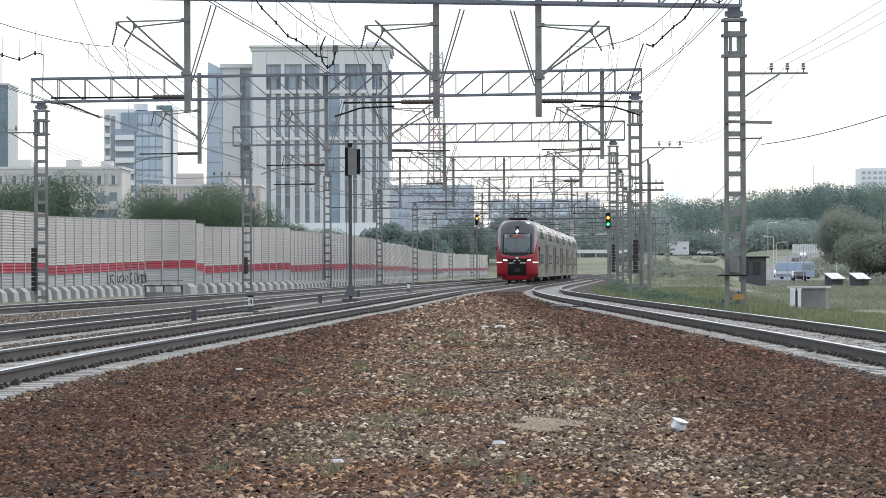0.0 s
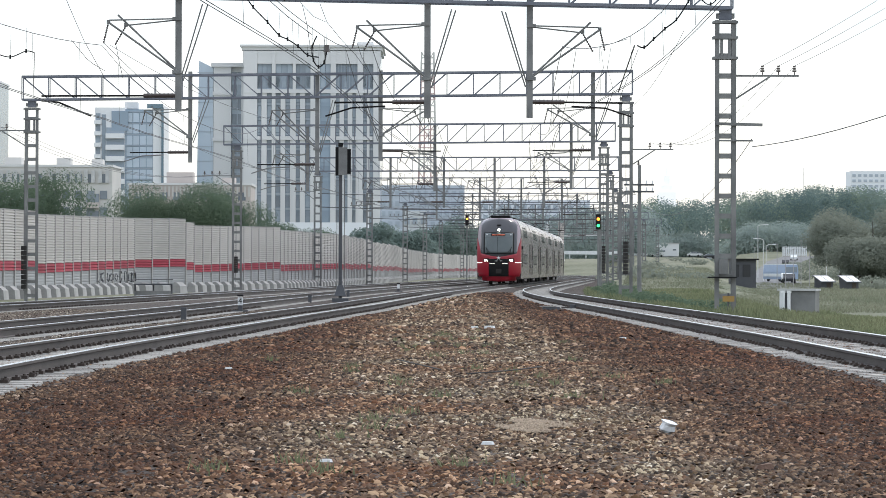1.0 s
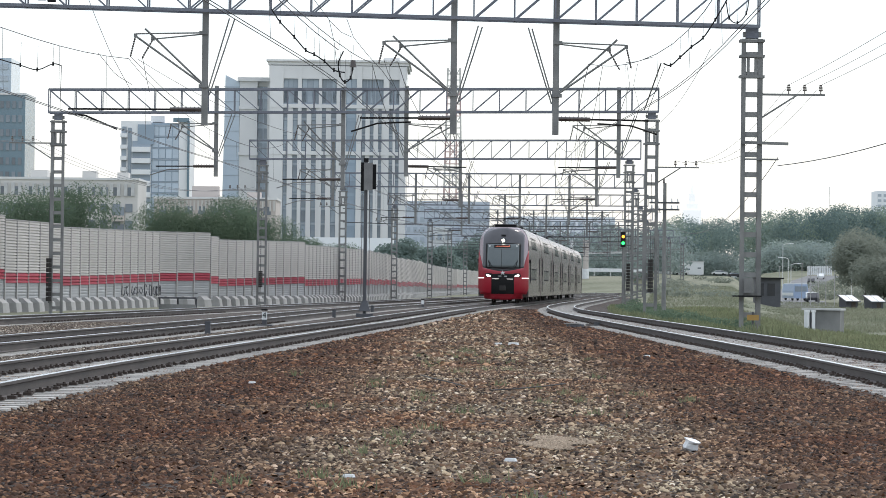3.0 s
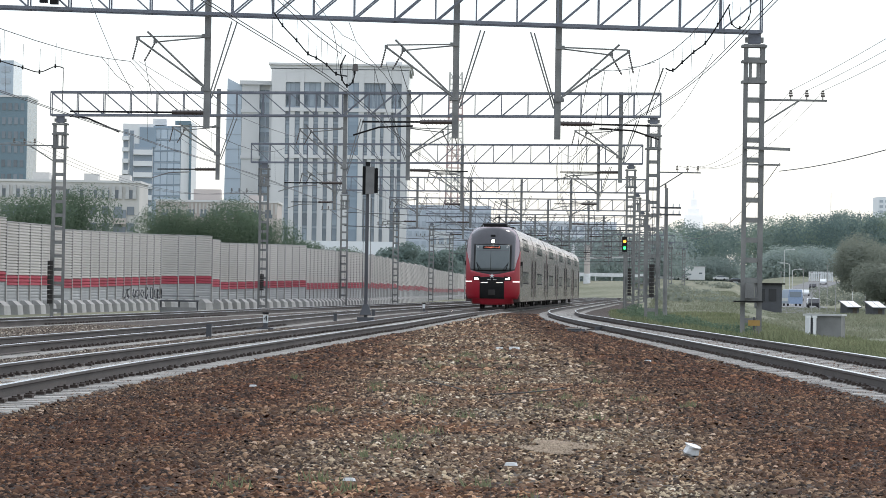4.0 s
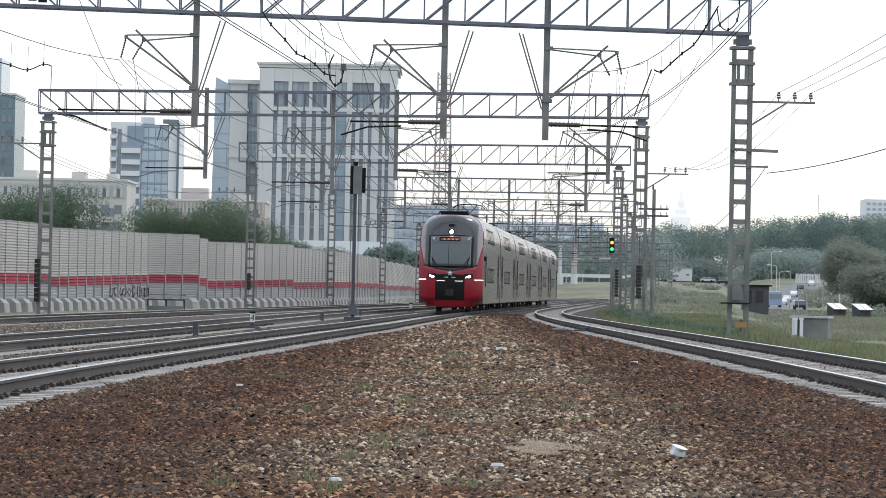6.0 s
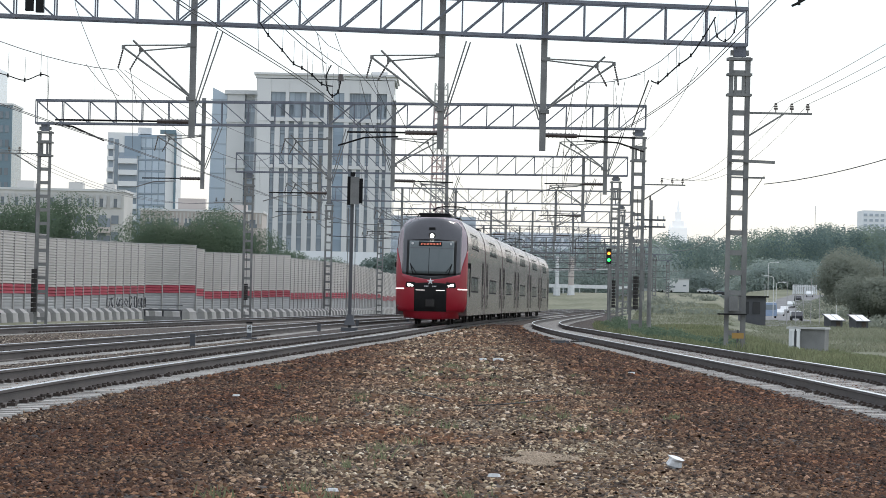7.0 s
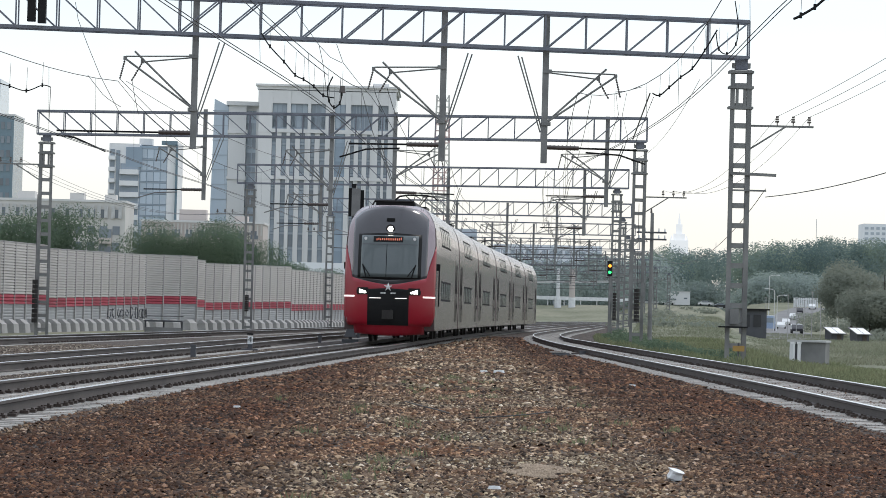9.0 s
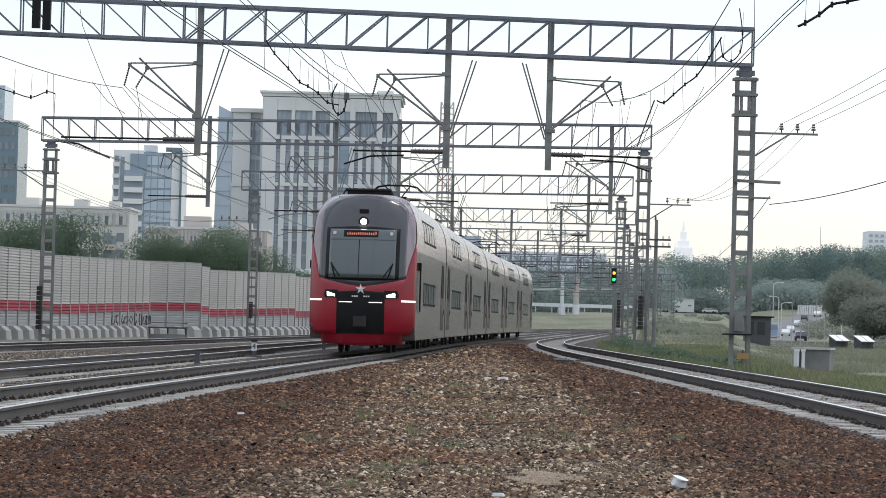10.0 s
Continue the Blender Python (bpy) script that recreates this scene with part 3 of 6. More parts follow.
# ---- noise barrier ----
# stretches between corners: y, x at both ends, lift of the panels at both ends
WALL = ((120, -29.0, 152.5, -24.55, 0.15, 0.15), (152.5, -24.55, 166, -23.4, -0.05, -0.01), (166, -23.4, 198, -21.0, -0.19, 0.15), (198, -21.0, 206, -18.1, 0.17, 0.27),
        (206, -18.1, 209.5, -17.8, 0.04, 0.02), (209.5, -17.8, 237, -12.9, -0.17, 0.14), (237, -12.9, 282, -9.75, -0.09, 0.12), (282, -9.75, 338, -7.6, 0.1, 0.1),
        (338, -7.6, 400, -5.0, -0.07, -0.05), (400, -5.0, 424, -4.2, -0.2, -0.2), (424, -4.2, 540, -0.2, -0.34, -0.34), (540, -0.2, 595, 4.6, -0.3, -0.3), (595, 4.6, 640, 10.0, -0.25, -0.25))


def noise_barrier():
    root = thing("noise_barrier", "grey ribbed noise barrier with a red stripe on concrete feet", "noise barrier", kind="structure")
    width = 2.6

    def ribbed(z0, z1, pitch, depth, relief=0.62):
        sec = []
        z = z0
        while z < z1 - 0.01:
            for dz, d in ((0.0, 0.0), (pitch * 0.12, depth), (pitch * relief, depth), (pitch * (relief + 0.14), 0.0)):
                sec.append((z + dz, d))
            z += pitch
        sec.append((z1, 0.0))
        return Mesh().loft([[(x, -0.04 - d, zz) for zz, d in sec] + [(x, 0.06, z1), (x, 0.06, z0)] for x in (-1.25, 1.25)])

    shapes = [(ribbed(2.24, 5.12, 0.16, 0.07), M_PANEL), (ribbed(1.68, 2.235, 0.185, 0.07), M_PANEL_RED), (ribbed(0.45, 1.675, 0.175, 0.015), M_PANEL_LOW)]
    panels = [m.data("panel", k) for m, k in shapes]
    post = Mesh().box((0, -0.022, 2.55), (0.08, 0.2, 5.16)).box((0, -0.126, 2.55), (0.13, 0.012, 5.16)).data("post", M_POST)
    cap = Mesh().box((0, 0.0, 5.14), (2.5, 0.24, 0.05)).data("coping", M_POST)
    foot = Mesh().loft([[(-0.62, -0.62, 0), (0.62, -0.62, 0), (0.62, 0.3, 0), (-0.62, 0.3, 0)],
                        [(-0.58, -0.56, 0.55), (0.58, -0.56, 0.55), (0.58, 0.3, 0.55), (-0.58, 0.3, 0.55)],
                        [(-0.5, -0.24, 0.80), (0.5, -0.24, 0.80), (0.5, 0.3, 0.80), (-0.5, 0.3, 0.80)]]).data("foot", M_FOOT)
    far, far_posts = [Mesh() for _ in shapes], Mesh()
    for y0, x0, y1, x1, l0, l1 in WALL:
        a, d = Vector((x0, y0, -0.60)), Vector((x1 - x0, y1 - y0, 0))
        n = max(1, round(d.length / width))
        step = d.length / n
        turn = Matrix.Rotation(math.atan2(d.y, d.x), 4, "Z")
        for i in range(n):
            lift = l0 + (l1 - l0) * (i + 0.5) / n + (0.16 * (0.5 - (i % 5) / 4) if y0 >= 282 else 0.0)
            base = Matrix.Translation(a + d * (i / n)) @ turn
            up = base @ Matrix.Translation((step / 2, 0, lift)) @ Matrix.Diagonal((step / width, 1, 1, 1))
            if y0 < 338:
                for me in panels:
                    part("panel", me, None, root, at=up)
                part("coping", cap, None, root, at=up)
                part("post", post, None, root, at=base @ Matrix.Translation((0, 0, lift)))
            else:
                for m, (src, _) in zip(far, shapes):
                    m.add([up @ Vector(p) for p in src.v], src.f)
                far_posts.box(base @ Vector((0, -0.05, 2.58 + lift)), (0.14, 0.17, 5.16), turn.to_3x3())
            part("foot", foot, None, root, at=base @ Matrix.Translation((step / 2, 0, 0)))
    for m, (_, k) in zip(far, shapes):
        part("far_panels", m, k, root, kind="stuff")
    part("far_posts", far_posts, M_POST, root, kind="stuff")
    # sprayed scrawl on the lower panels
    rng = random.Random(12)
    a, b_ = Vector((-22.0, 184, 0)), Vector((-20.95, 198, 0))
    side = Vector((b_ - a).yx.to_3d()).normalized()
    side = Vector((abs(side.x), -abs(side.y), 0))
    for k in range(9):
        c = a.lerp(b_, (k + 0.4 + rng.uniform(-0.2, 0.2)) / 9) + side * 0.13
        bold = k == 8
        rx_, rz_ = rng.uniform(0.35, 0.75) * (1.5 if bold else 1), rng.uniform(0.25, 0.42)
        lobes, ph, n = rng.choice((2, 3, 4)), rng.uniform(0, 6), rng.choice((9, 13, 15))
        pts = []
        for q in range(n):
            w = math.tau * q / 14
            pts.append(c + (b_ - a).normalized() * (rx_ * math.cos(w + ph)) + Vector((0, 0, 0.60 + rz_ * math.sin(w + ph + 0.7 * math.sin(lobes * w)))))
        part("sprayed_mark", Mesh().tube(pts, 0.05 if bold else 0.028), M_DARKGREY, root, "dark sprayed scrawl")


noise_barrier()


# ---- overhead line gantries ----
def mast(root, x, y, z0, z1, battens, material):
    """A two-legged latticed steel mast; battens are parts of their own."""
    legs = []
    for k in (-1, 1):
        sec = [(-0.055, 0.13), (0.055, 0.13), (0.055, -0.13), (0.055 + 0.05 * k * (k > 0), -0.15), (-0.055 + 0.05 * k * (k < 0), -0.15), (-0.055, -0.13)]
        lg = Mesh().loft([[(x + k * 0.265 + a, y + b2, z) for a, b2 in sec] for z in (z0, z1 - 0.35)])
        legs.append(part("mast_leg", lg, material, root, "grey steel mast leg"))
    ob = legs[0]
    part("head_block", Mesh().box((x, y, z1 - 0.17), (0.42, 0.3, 0.34)), M_STEEL_BLUE, root)
    for zz in (z1 - 0.42, z1 - 0.95, z1 - 1.65):
        part("collar", Mesh().box((x, y - 0.17, zz), (0.86, 0.06, 0.09)).box((x, y + 0.17, zz), (0.86, 0.06, 0.09)), material, ob)
    part("head_plate", Mesh().box((x - 0.13, y - 0.1, z1 - 1.3), (0.1, 0.1, 0.62)).box((x + 0.13, y - 0.1, z1 - 1.3), (0.1, 0.1, 0.62)), material, ob)
    n = int((z1 - z0) / 0.72)
    if battens:
        me = Mesh().box((0, 0, 0), (0.62, 0.24, 0.17)).data("batten", material)
        for i in range(n + 1):
            part("batten", me, None, ob, at=pose(x, y, z0 + 0.35 + i * (z1 - z0 - 0.55) / n))
    else:
        me = Mesh()
        for i in range(n + 1):
            me.box((x, y, z0 + 0.35 + i * (z1 - z0 - 0.55) / n), (0.6, 0.24, 0.17))
        part("battens", me, material, ob, kind="stuff")
    return ob


def crossbeam(root, xl, xr, y, zl, zr, h, single, bay=1.38, flip=None):
    """A lattice beam: four chords, uprights and diagonals."""
    beam = part("crossbeam", Mesh().bar((xl, y - 0.3, zl), (xr, y - 0.3, zr), 0.11, 0.11), M_STEEL_BLUE, root, "riveted lattice steel crossbeam")
    for dy, dz in ((0.3, 0), (-0.3, h), (0.3, h)):
        part("chord", Mesh().bar((xl, y + dy, zl + dz), (xr, y + dy, zr + dz), 0.11, 0.11), M_STEEL_BLUE, beam)
    n = max(4, round((xr - xl) / bay))
    flip = (xl + xr) / 2 if flip is None else flip
    rest = Mesh()
    for i in range(n + 1):
        x = xl + (xr - xl) * i / n
        z = zl + (zr - zl) * i / n
        b_ = Mesh() if single else rest
        for dy in (-0.3, 0.3):
            b_.bar((x, y + dy, z), (x, y + dy, z + h), 0.05, 0.05)
        b_.bar((x, y - 0.3, z), (x, y + 0.3, z), 0.05)
        b_.bar((x, y - 0.3, z + h), (x, y + 0.3, z + h), 0.05)
        if i < n:
            x2, z2 = xl + (xr - xl) * (i + 1) / n, zl + (zr - zl) * (i + 1) / n
            for dy in (-0.3, 0.3):
                if x2 < flip:
                    b_.bar((x, y + dy, z + h), (x2, y + dy, z2), 0.06, 0.05)
                else:
                    b_.bar((x, y + dy, z), (x2, y + dy, z2 + h), 0.06, 0.05)
        if single:
            part("brace", b_, M_STEEL_BLUE, beam)
    if not single:
        part("braces", rest, M_STEEL_BLUE, beam, kind="stuff")
    return beam


def insulator(m, a, b_, discs=5, r=0.085):
    a, b_ = Vector(a), Vector(b_)
    m.rod(a, b_, 0.02, 5)
    for i in range(discs):
        c = a.lerp(b_, (i + 0.7) / (discs + 0.4))
        d = (b_ - a).normalized() * 0.03
        m.rod(c - d, c + d * 0.4, r * 0.7, 8, r)
        m.rod(c + d * 0.4, c + d, r, 8, r * 0.5)


def hanging_post(root, x, y, z0, z1, side, track_x, width=0.2, brace=True, pull=False):
    """A post that hangs from the beam with a bracket towards a track (side -1 or 1), stay rods and insulators."""
    m = Mesh()
    m.box((x, y, (z0 + z1) / 2), (width, 0.14, z1 - z0))
    m.box((x, y - 0.09, (z0 + z1) / 2), (width * 1.1, 0.02, z1 - z0))
    ob = part("hanging_post", m, M_STEEL, root, "steel post hanging from the crossbeam")
    b_ = Mesh()
    zt, zd = z1 - 2.0, z0 + 1.35
    reach = 2.5 * side
    b_.rod((x, y - 0.1, zt), (x + reach * 0.95, y - 0.1, zt - 0.06), 0.026)
    b_.rod((x, y + 0.1, zt - 0.02), (x + reach * 0.72, y + 0.1, zt - 0.22), 0.026)
    b_.rod((x, y - 0.1, zd), (x + reach * 0.98, y - 0.1, zt - 0.1), 0.038)
    b_.rod((x, y + 0.1, zd), (x + reach * 0.84, y + 0.1, zt + 0.14), 0.038)
    b_.box((x + reach * 0.96, y - 0.1, zt - 0.12), (0.12, 0.08, 0.14))
    b_.box((x + reach * 0.73, y + 0.1, zt - 0.2), (0.12, 0.08, 0.14))
    b_.box((x + 0.06 * side, y, zt), (0.3, 0.3, 0.12))
    b_.box((x + 0.06 * side, y, zd), (0.3, 0.3, 0.12))
    part("bracket", b_, M_STEEL, ob)
    for a, b2, nd, rr in (((x + reach * 0.97, zt - 0.18), (x + reach * 0.97 + 0.16 * side, zt - 0.85), 8, 0.04),
                          ((x + reach * 0.73, zt - 0.26), (x + reach * 0.73 + 0.36 * side, zt - 0.90), 8, 0.04)):
        i = Mesh()
        insulator(i, (a[0], y, a[1]), (b2[0], y, b2[1]), nd, rr)
        part("insulator", i, M_INSULATOR, ob)
    rod_ = Mesh().rod((x + 0.1 * side, y, z0 + 0.55), (x + 1.2 * side, y, z0 + 0.54), 0.075, 8)
    for q in range(7):
        rod_.rod((x + (0.2 + q * 0.14) * side, y, z0 + 0.55), (x + (0.23 + q * 0.14) * side, y, z0 + 0.55), 0.095, 8)
    part("insulator", rod_, M_INSULATOR, ob, "dark ribbed rod insulator")
    far = max(3.2, (track_x - x) * side - 0.9)
    end = x + far * side
    dark = M_BLACK if y < 120 else M_STEEL
    part("registration_arm", Mesh().rod((x + 1.2 * side, y, z0 + 0.54), (end, y, z0 + 0.52), 0.034), M_BLACK, ob, "dark registration tube")
    arm = Mesh()
    if pull:
        arm.rod((end, y, z0 + 0.36), (end + 0.6, y, z0 + 0.30), 0.033).rod((end + 0.6, y, z0 + 0.30), (end + 1.7, y, 6.42), 0.033)
    else:
        arm.rod((x + far * 0.45 * side, y, z0 + 0.40), (end - 0.6 * side, y, z0 + 0.34), 0.03).rod((end - 0.6 * side, y, z0 + 0.34), (end + 0.3 * side, y, z0 + 0.05), 0.03)
    part("steady_arm", arm, dark, ob)
    if brace:
        k = Mesh()
        xb = x - 0.9 * side
        for dx in (-0.07, 0.07):
            k.rod((xb + dx, y + dx * 3, z1 - 1.5), (x - 0.1 * side + dx * 0.6, y + dx, z0 + 1.05), 0.026)
        part("stay", k, M_STEEL, ob)
    return ob


def bird_arm(root, x, y, z, length, side, insulators=3):
    """A cross-arm with pin insulators for the feeder wires."""
    m = Mesh()
    m.bar((x, y, z), (x + side * length, y, z), 0.07)
    m.bar((x, y, z - 0.85), (x + side * length * 0.58, y, z), 0.06)
    arm = part("side_arm", m, M_STEEL, root)
    for i in range(insulators):
        k = Mesh()
        xx = x + side * (length - 0.15 - i * 0.55)
        k.rod((xx, y, z), (xx, y, z + 0.14), 0.02)
        for j in range(3):
            k.rod((xx, y, z + 0.13 + j * 0.08), (xx, y, z + 0.19 + j * 0.08), 0.075 - j * 0.012, 8)
        part("pin_insulator", k, M_INSULATOR, arm)


def gantry(label, y, xl, xr, zl, zr, h, base_l, base_r, posts, single, left_mast=True, overhang=0.35, ml=None, mr=None, flip=None):
    root = thing("overhead_line_gantry", label, "gantry", group="gantries over the tracks")
    crossbeam(root, xl, xr, y, zl, zr, h, single, flip=flip)
    mr = xr - overhang if mr is None else mr
    ml = xl + overhang if ml is None else ml
    mast(root, mr, y, base_r, zr - 0.06, single, M_STEEL)
    if left_mast:
        mast(root, ml, y, base_l, zl - 0.06, single, M_STEEL)
    for p in posts:
        hanging_post(root, p[0], y, p[1], p[2], p[3], p[4], *p[5:])
    return root


g1 = gantry("tall lattice gantry with three hanging posts over the tracks", 97, -30.3, 10.25, 10.9, 10.17, 1.24, -0.6, -0.75,
            [(-8.75, 6.58, 11.76, -1, C.x_at(97) - 0.3, 0.2, True, True), (-0.21, 6.38, 11.6, -1, A.x_at(97)), (3.3, 6.39, 11.55, 1, R.x_at(97))], True, ml=-29.5, mr=10.02, flip=-8.7)
bird_arm(g1, 10.3, 97, 7.86, 2.25, 1)
part("short_arm", Mesh().bar((9.7, 96.8, 6.2), (11.28, 96.8, 6.16), 0.1).bar((9.8, 96.8, 5.62), (10.95, 96.8, 5.62), 0.06), M_STEEL, g1)
g2 = gantry("second lattice gantry spanning all four tracks", 150, -21.8, 10.57, 10.12, 10.52, 1.22, -0.6, -0.8,
            [(-12.9, 6.82, 11.65, -1, C.x_at(150)), (-6.16, 6.2, 11.66, -1, B.x_at(150)), (-2.8, 6.94, 11.74, 1, A.x_at(150)), (8.47, 6.99, 11.8, -1, R.x_at(150))], True, ml=-21.3, mr=10.22)
bird_arm(g2, 10.5, 150, 7.58, 2.25, 1)
bird_arm(g2, -21.6, 150, 8.5, 2.3, -1)
g3 = gantry("third lattice gantry spanning all four tracks", 207, -15.35, 13.33, 10.28, 10.6, 1.36, -0.6, -0.1,
            [(-9.2, 6.9, 11.6, -1, C.x_at(207)), (0.12, 6.9, 11.8, -1, B.x_at(207)), (10.1, 7.06, 11.85, -1, R.x_at(207))], True, ml=-14.36, mr=12.5)
bird_arm(g3, -14.6, 207, 8.0, 2.3, -1)
for yy in (262, 320, 385, 450, 515, 580):
    ml = float(np.interp(yy, (262, 320, 385, 450, 515, 580), (-10.7, -7.2, -3.8, -1.3, 1.4, 6.0)))
    xl, xr = ml - 0.8, R.x_at(yy) + 4.6
    g_far = gantry("distant lattice gantry spanning the tracks", yy, xl, xr, 10.25, 10.4, 1.25, -0.6, -0.3,
           [(B.x_at(yy) - 2.4, 6.9, 11.5, -1, C.x_at(yy)), (A.x_at(yy) - 2.4, 6.9, 11.5, -1, B.x_at(yy)), (R.x_at(yy) - 2.3, 6.9, 11.5, 1, R.x_at(yy))] + ([(C.x_at(yy) - 2.5, 6.9, 11.5, -1, C.x_at(yy))] if yy < 500 else []), yy < 300, ml=ml, mr=xr - 0.8)
    bird_arm(g_far, xr - 0.6, yy, 8.2, 2.2, 1)
    bird_arm(g_far, ml - 0.2, yy, 8.4, 2.0, -1)
    rope = Mesh()
    for z, r in ((6.95, 0.035), (8.2, 0.03)):
        rope.tube([(ml + (xr - 0.8 - ml) * k / 12, yy, z - 0.25 * math.sin(math.pi * k / 12)) for k in range(13)], r)
    part("cross_rope", rope, M_WIRE, g_far)


# ---- overhead wires ----
SUPPORTS = (38, 97, 150, 207, 262, 320, 385, 450, 515, 580)


def overhead_line(line, label, shift=(0.0, 0.0, 0.0), start=38, sag=1.5):
    """Carrying wire, twin contact wires and droppers; shift: sideways off the track at y = 97, 150 and 207."""
    root = thing("overhead_line", label, "overhead wires", group="overhead lines")
    mw, cw = Mesh(), Mesh()
    pts, cps = [], []
    spans = [p for p in zip(SUPPORTS, SUPPORTS[1:]) if p[0] >= start]
    for a, b_ in spans:
        n = 14
        for i in range(n + (b_ == SUPPORTS[-1])):
            u = i / n
            y = a + (b_ - a) * u
            x = line.x_at(y) + float(np.interp(y, (97, 150, 207), shift)) + 0.25 * math.sin(y * 0.11)
            z = 8.85 - (sag if a < 97 else 1.5) * 4 * u * (1 - u)
            pts.append((x, y, z))
            cps.append((x + 0.05, y, 6.32 - 0.06 * 4 * u * (1 - u)))
            if i % 2 == 1 and y < 330:
                part("dropper", Mesh().rod((x, y, z), (x + 0.05, y, 6.3), 0.007, 4), M_WIRE, root)
    part("messenger_wire", mw.tube(pts, 0.012), M_WIRE, root)
    part("contact_wire", cw.tube(cps, 0.011), M_WIRE, root)
    part("contact_wire", Mesh().tube([(x + 0.09, y, z + 0.01) for x, y, z in cps], 0.011), M_WIRE, root)


overhead_line(A, "contact and carrying wires above the train's track", (0.75, 0.3, 0.0), sag=1.55)
overhead_line(B, "contact and carrying wires above the second track", start=150)
overhead_line(C, "contact and carrying wires above the track by the barrier", (2.9, 1.3, 0.0), sag=0.95)
overhead_line(R, "contact and carrying wires above the track by the grass", (-1.6, -0.3, 0.0))


def feeder(name, label, a, b_, sag, r=0.012, n=20):
    a, b_ = Vector(a), Vector(b_)
    pts = [a.lerp(b_, i / n) - Vector((0, 0, sag * 4 * (i / n) * (1 - i / n))) for i in range(n + 1)]
    tagged(part(name, Mesh().tube(pts, r), M_WIRE), label, "wire", "feeder wires")


for k in range(3):
    x1, x2 = 12.4 - k * 0.55, 12.6 - k * 0.55
    feeder("feeder_wire", "thin feeder wire on pin insulators beside the tracks", (x1, 97, 8.2), (x2, 150, 7.95), 1.0, 0.009)
    feeder("feeder_wire", "thin feeder wire on pin insulators beside the tracks", (x1 + 0.7, 40, 9.0), (x1, 97, 8.2), 0.3, 0.009)
feeder("feeder_wire", "sagging black cable from the mast to a wooden pole", (10.95, 97, 5.7), (12.1, 165, 5.2), 1.6, 0.014)
feeder("feeder_wire", "sagging black cable along the verge", (10.95, 97, 5.42), (14.6, 40, 7.5), 0.85, 0.015)
for k, (x1, z1, x2, z2) in enumerate(((-23.5, 8.7, -16.0, 8.2), (-23.0, 8.7, -15.5, 8.2), (-22.5, 8.7, -15.0, 8.2))):
    feeder("feeder_wire", "thin feeder wire on pin insulators by the barrier", (x1, 150, z1), (x2, 207, z2), 1.2, 0.01)
    feeder("feeder_wire", "thin feeder wire on pin insulators by the barrier", (x1 - 4, 97, z1 + 0.6), (x1, 150, z1), 1.3, 0.01)


# ---- the train ----
HW = ((0.28, 1.30), (0.45, 1.42), (0.62, 1.60), (0.9, 1.69), (3.4, 1.70), (4.0, 1.68), (4.35, 1.64), (4.7, 1.53), (5.0, 1.36), (5.15, 1.19), (5.24, 0.94))
HW_Z, HW_X = [p[0] for p in HW], [p[1] * 1.022 for p in HW]


def half_width(z):
    return float(np.interp(z, HW_Z, HW_X))


def nose_point(x, z, off=0.0):
    """The front surface: x across, z up; it falls back towards the sides and the roof."""
    u = min(1.0, abs(x) / half_width(z))
    back = 0.95 * u**3.2 + (0.10 * (z - 1.9) ** 1.8 if z > 1.9 else 0.0) + (0.25 * ((z - 4.5) / 0.74) ** 2 if z > 4.5 else 0.0)
    if z < 1.5:
        back += 0.13 * (1.5 - z) ** 1.6
    if z < 0.7:
        back += 0.35 * (0.7 - z)
    return Vector((x * (1 + off * 0.25), -back + off, z))


def nose_patch(x0, x1, lo, hi, off, nx=16, nz=12, thick=0.02):
    """A thin shell on the nose between x0 and x1 (metres, or shares of the half width when given as a tuple), lo(x) to hi(x)."""
    m = Mesh()
    front, rear = [], []
    for i in range(nx + 1):
        x = x0 + (x1 - x0) * i / nx
        a, b_ = lo(x), hi(x)
        col, colb = [], []
        for j in range(nz + 1):
            z = a + (b_ - a) * j / nz
            xx = max(-half_width(z), min(half_width(z), x))
            col.append(nose_point(xx, z, off))
            colb.append(nose_point(xx, z, off - thick))
        front.append(col)
        rear.append(colb)
    rings = [f + r[::-1] for f, r in zip(front, rear)]
    return m.loft(rings)


CAR_L, GAP = 20.2, 0.5


def outline(y_of, inset=0.0):
    zs = [0.46, 0.9, 2.0, 3.4, 4.0, 4.35, 4.7, 5.0, 5.15, 5.24]
    right = [Vector((half_width(max(z, 0.9)) - inset, y_of(z), z)) for z in zs]
    return right + [Vector((-p.x, p.y, p.z)) for p in reversed(right)]


def side_sheet(y0, y1, z0, z1, side, off, nz=4, thick=0.03):
    """A panel that follows the side wall's curve."""
    m = Mesh()
    zs = [z0 + (z1 - z0) * i / nz for i in range(nz + 1)]
    rows = []
    for y in (y0, y1):
        rows.append([(side * (half_width(z) + off), y, z) for z in zs] + [(side * (half_width(z) + off - thick), y, z) for z in reversed(zs)])
    return m.loft(rows)


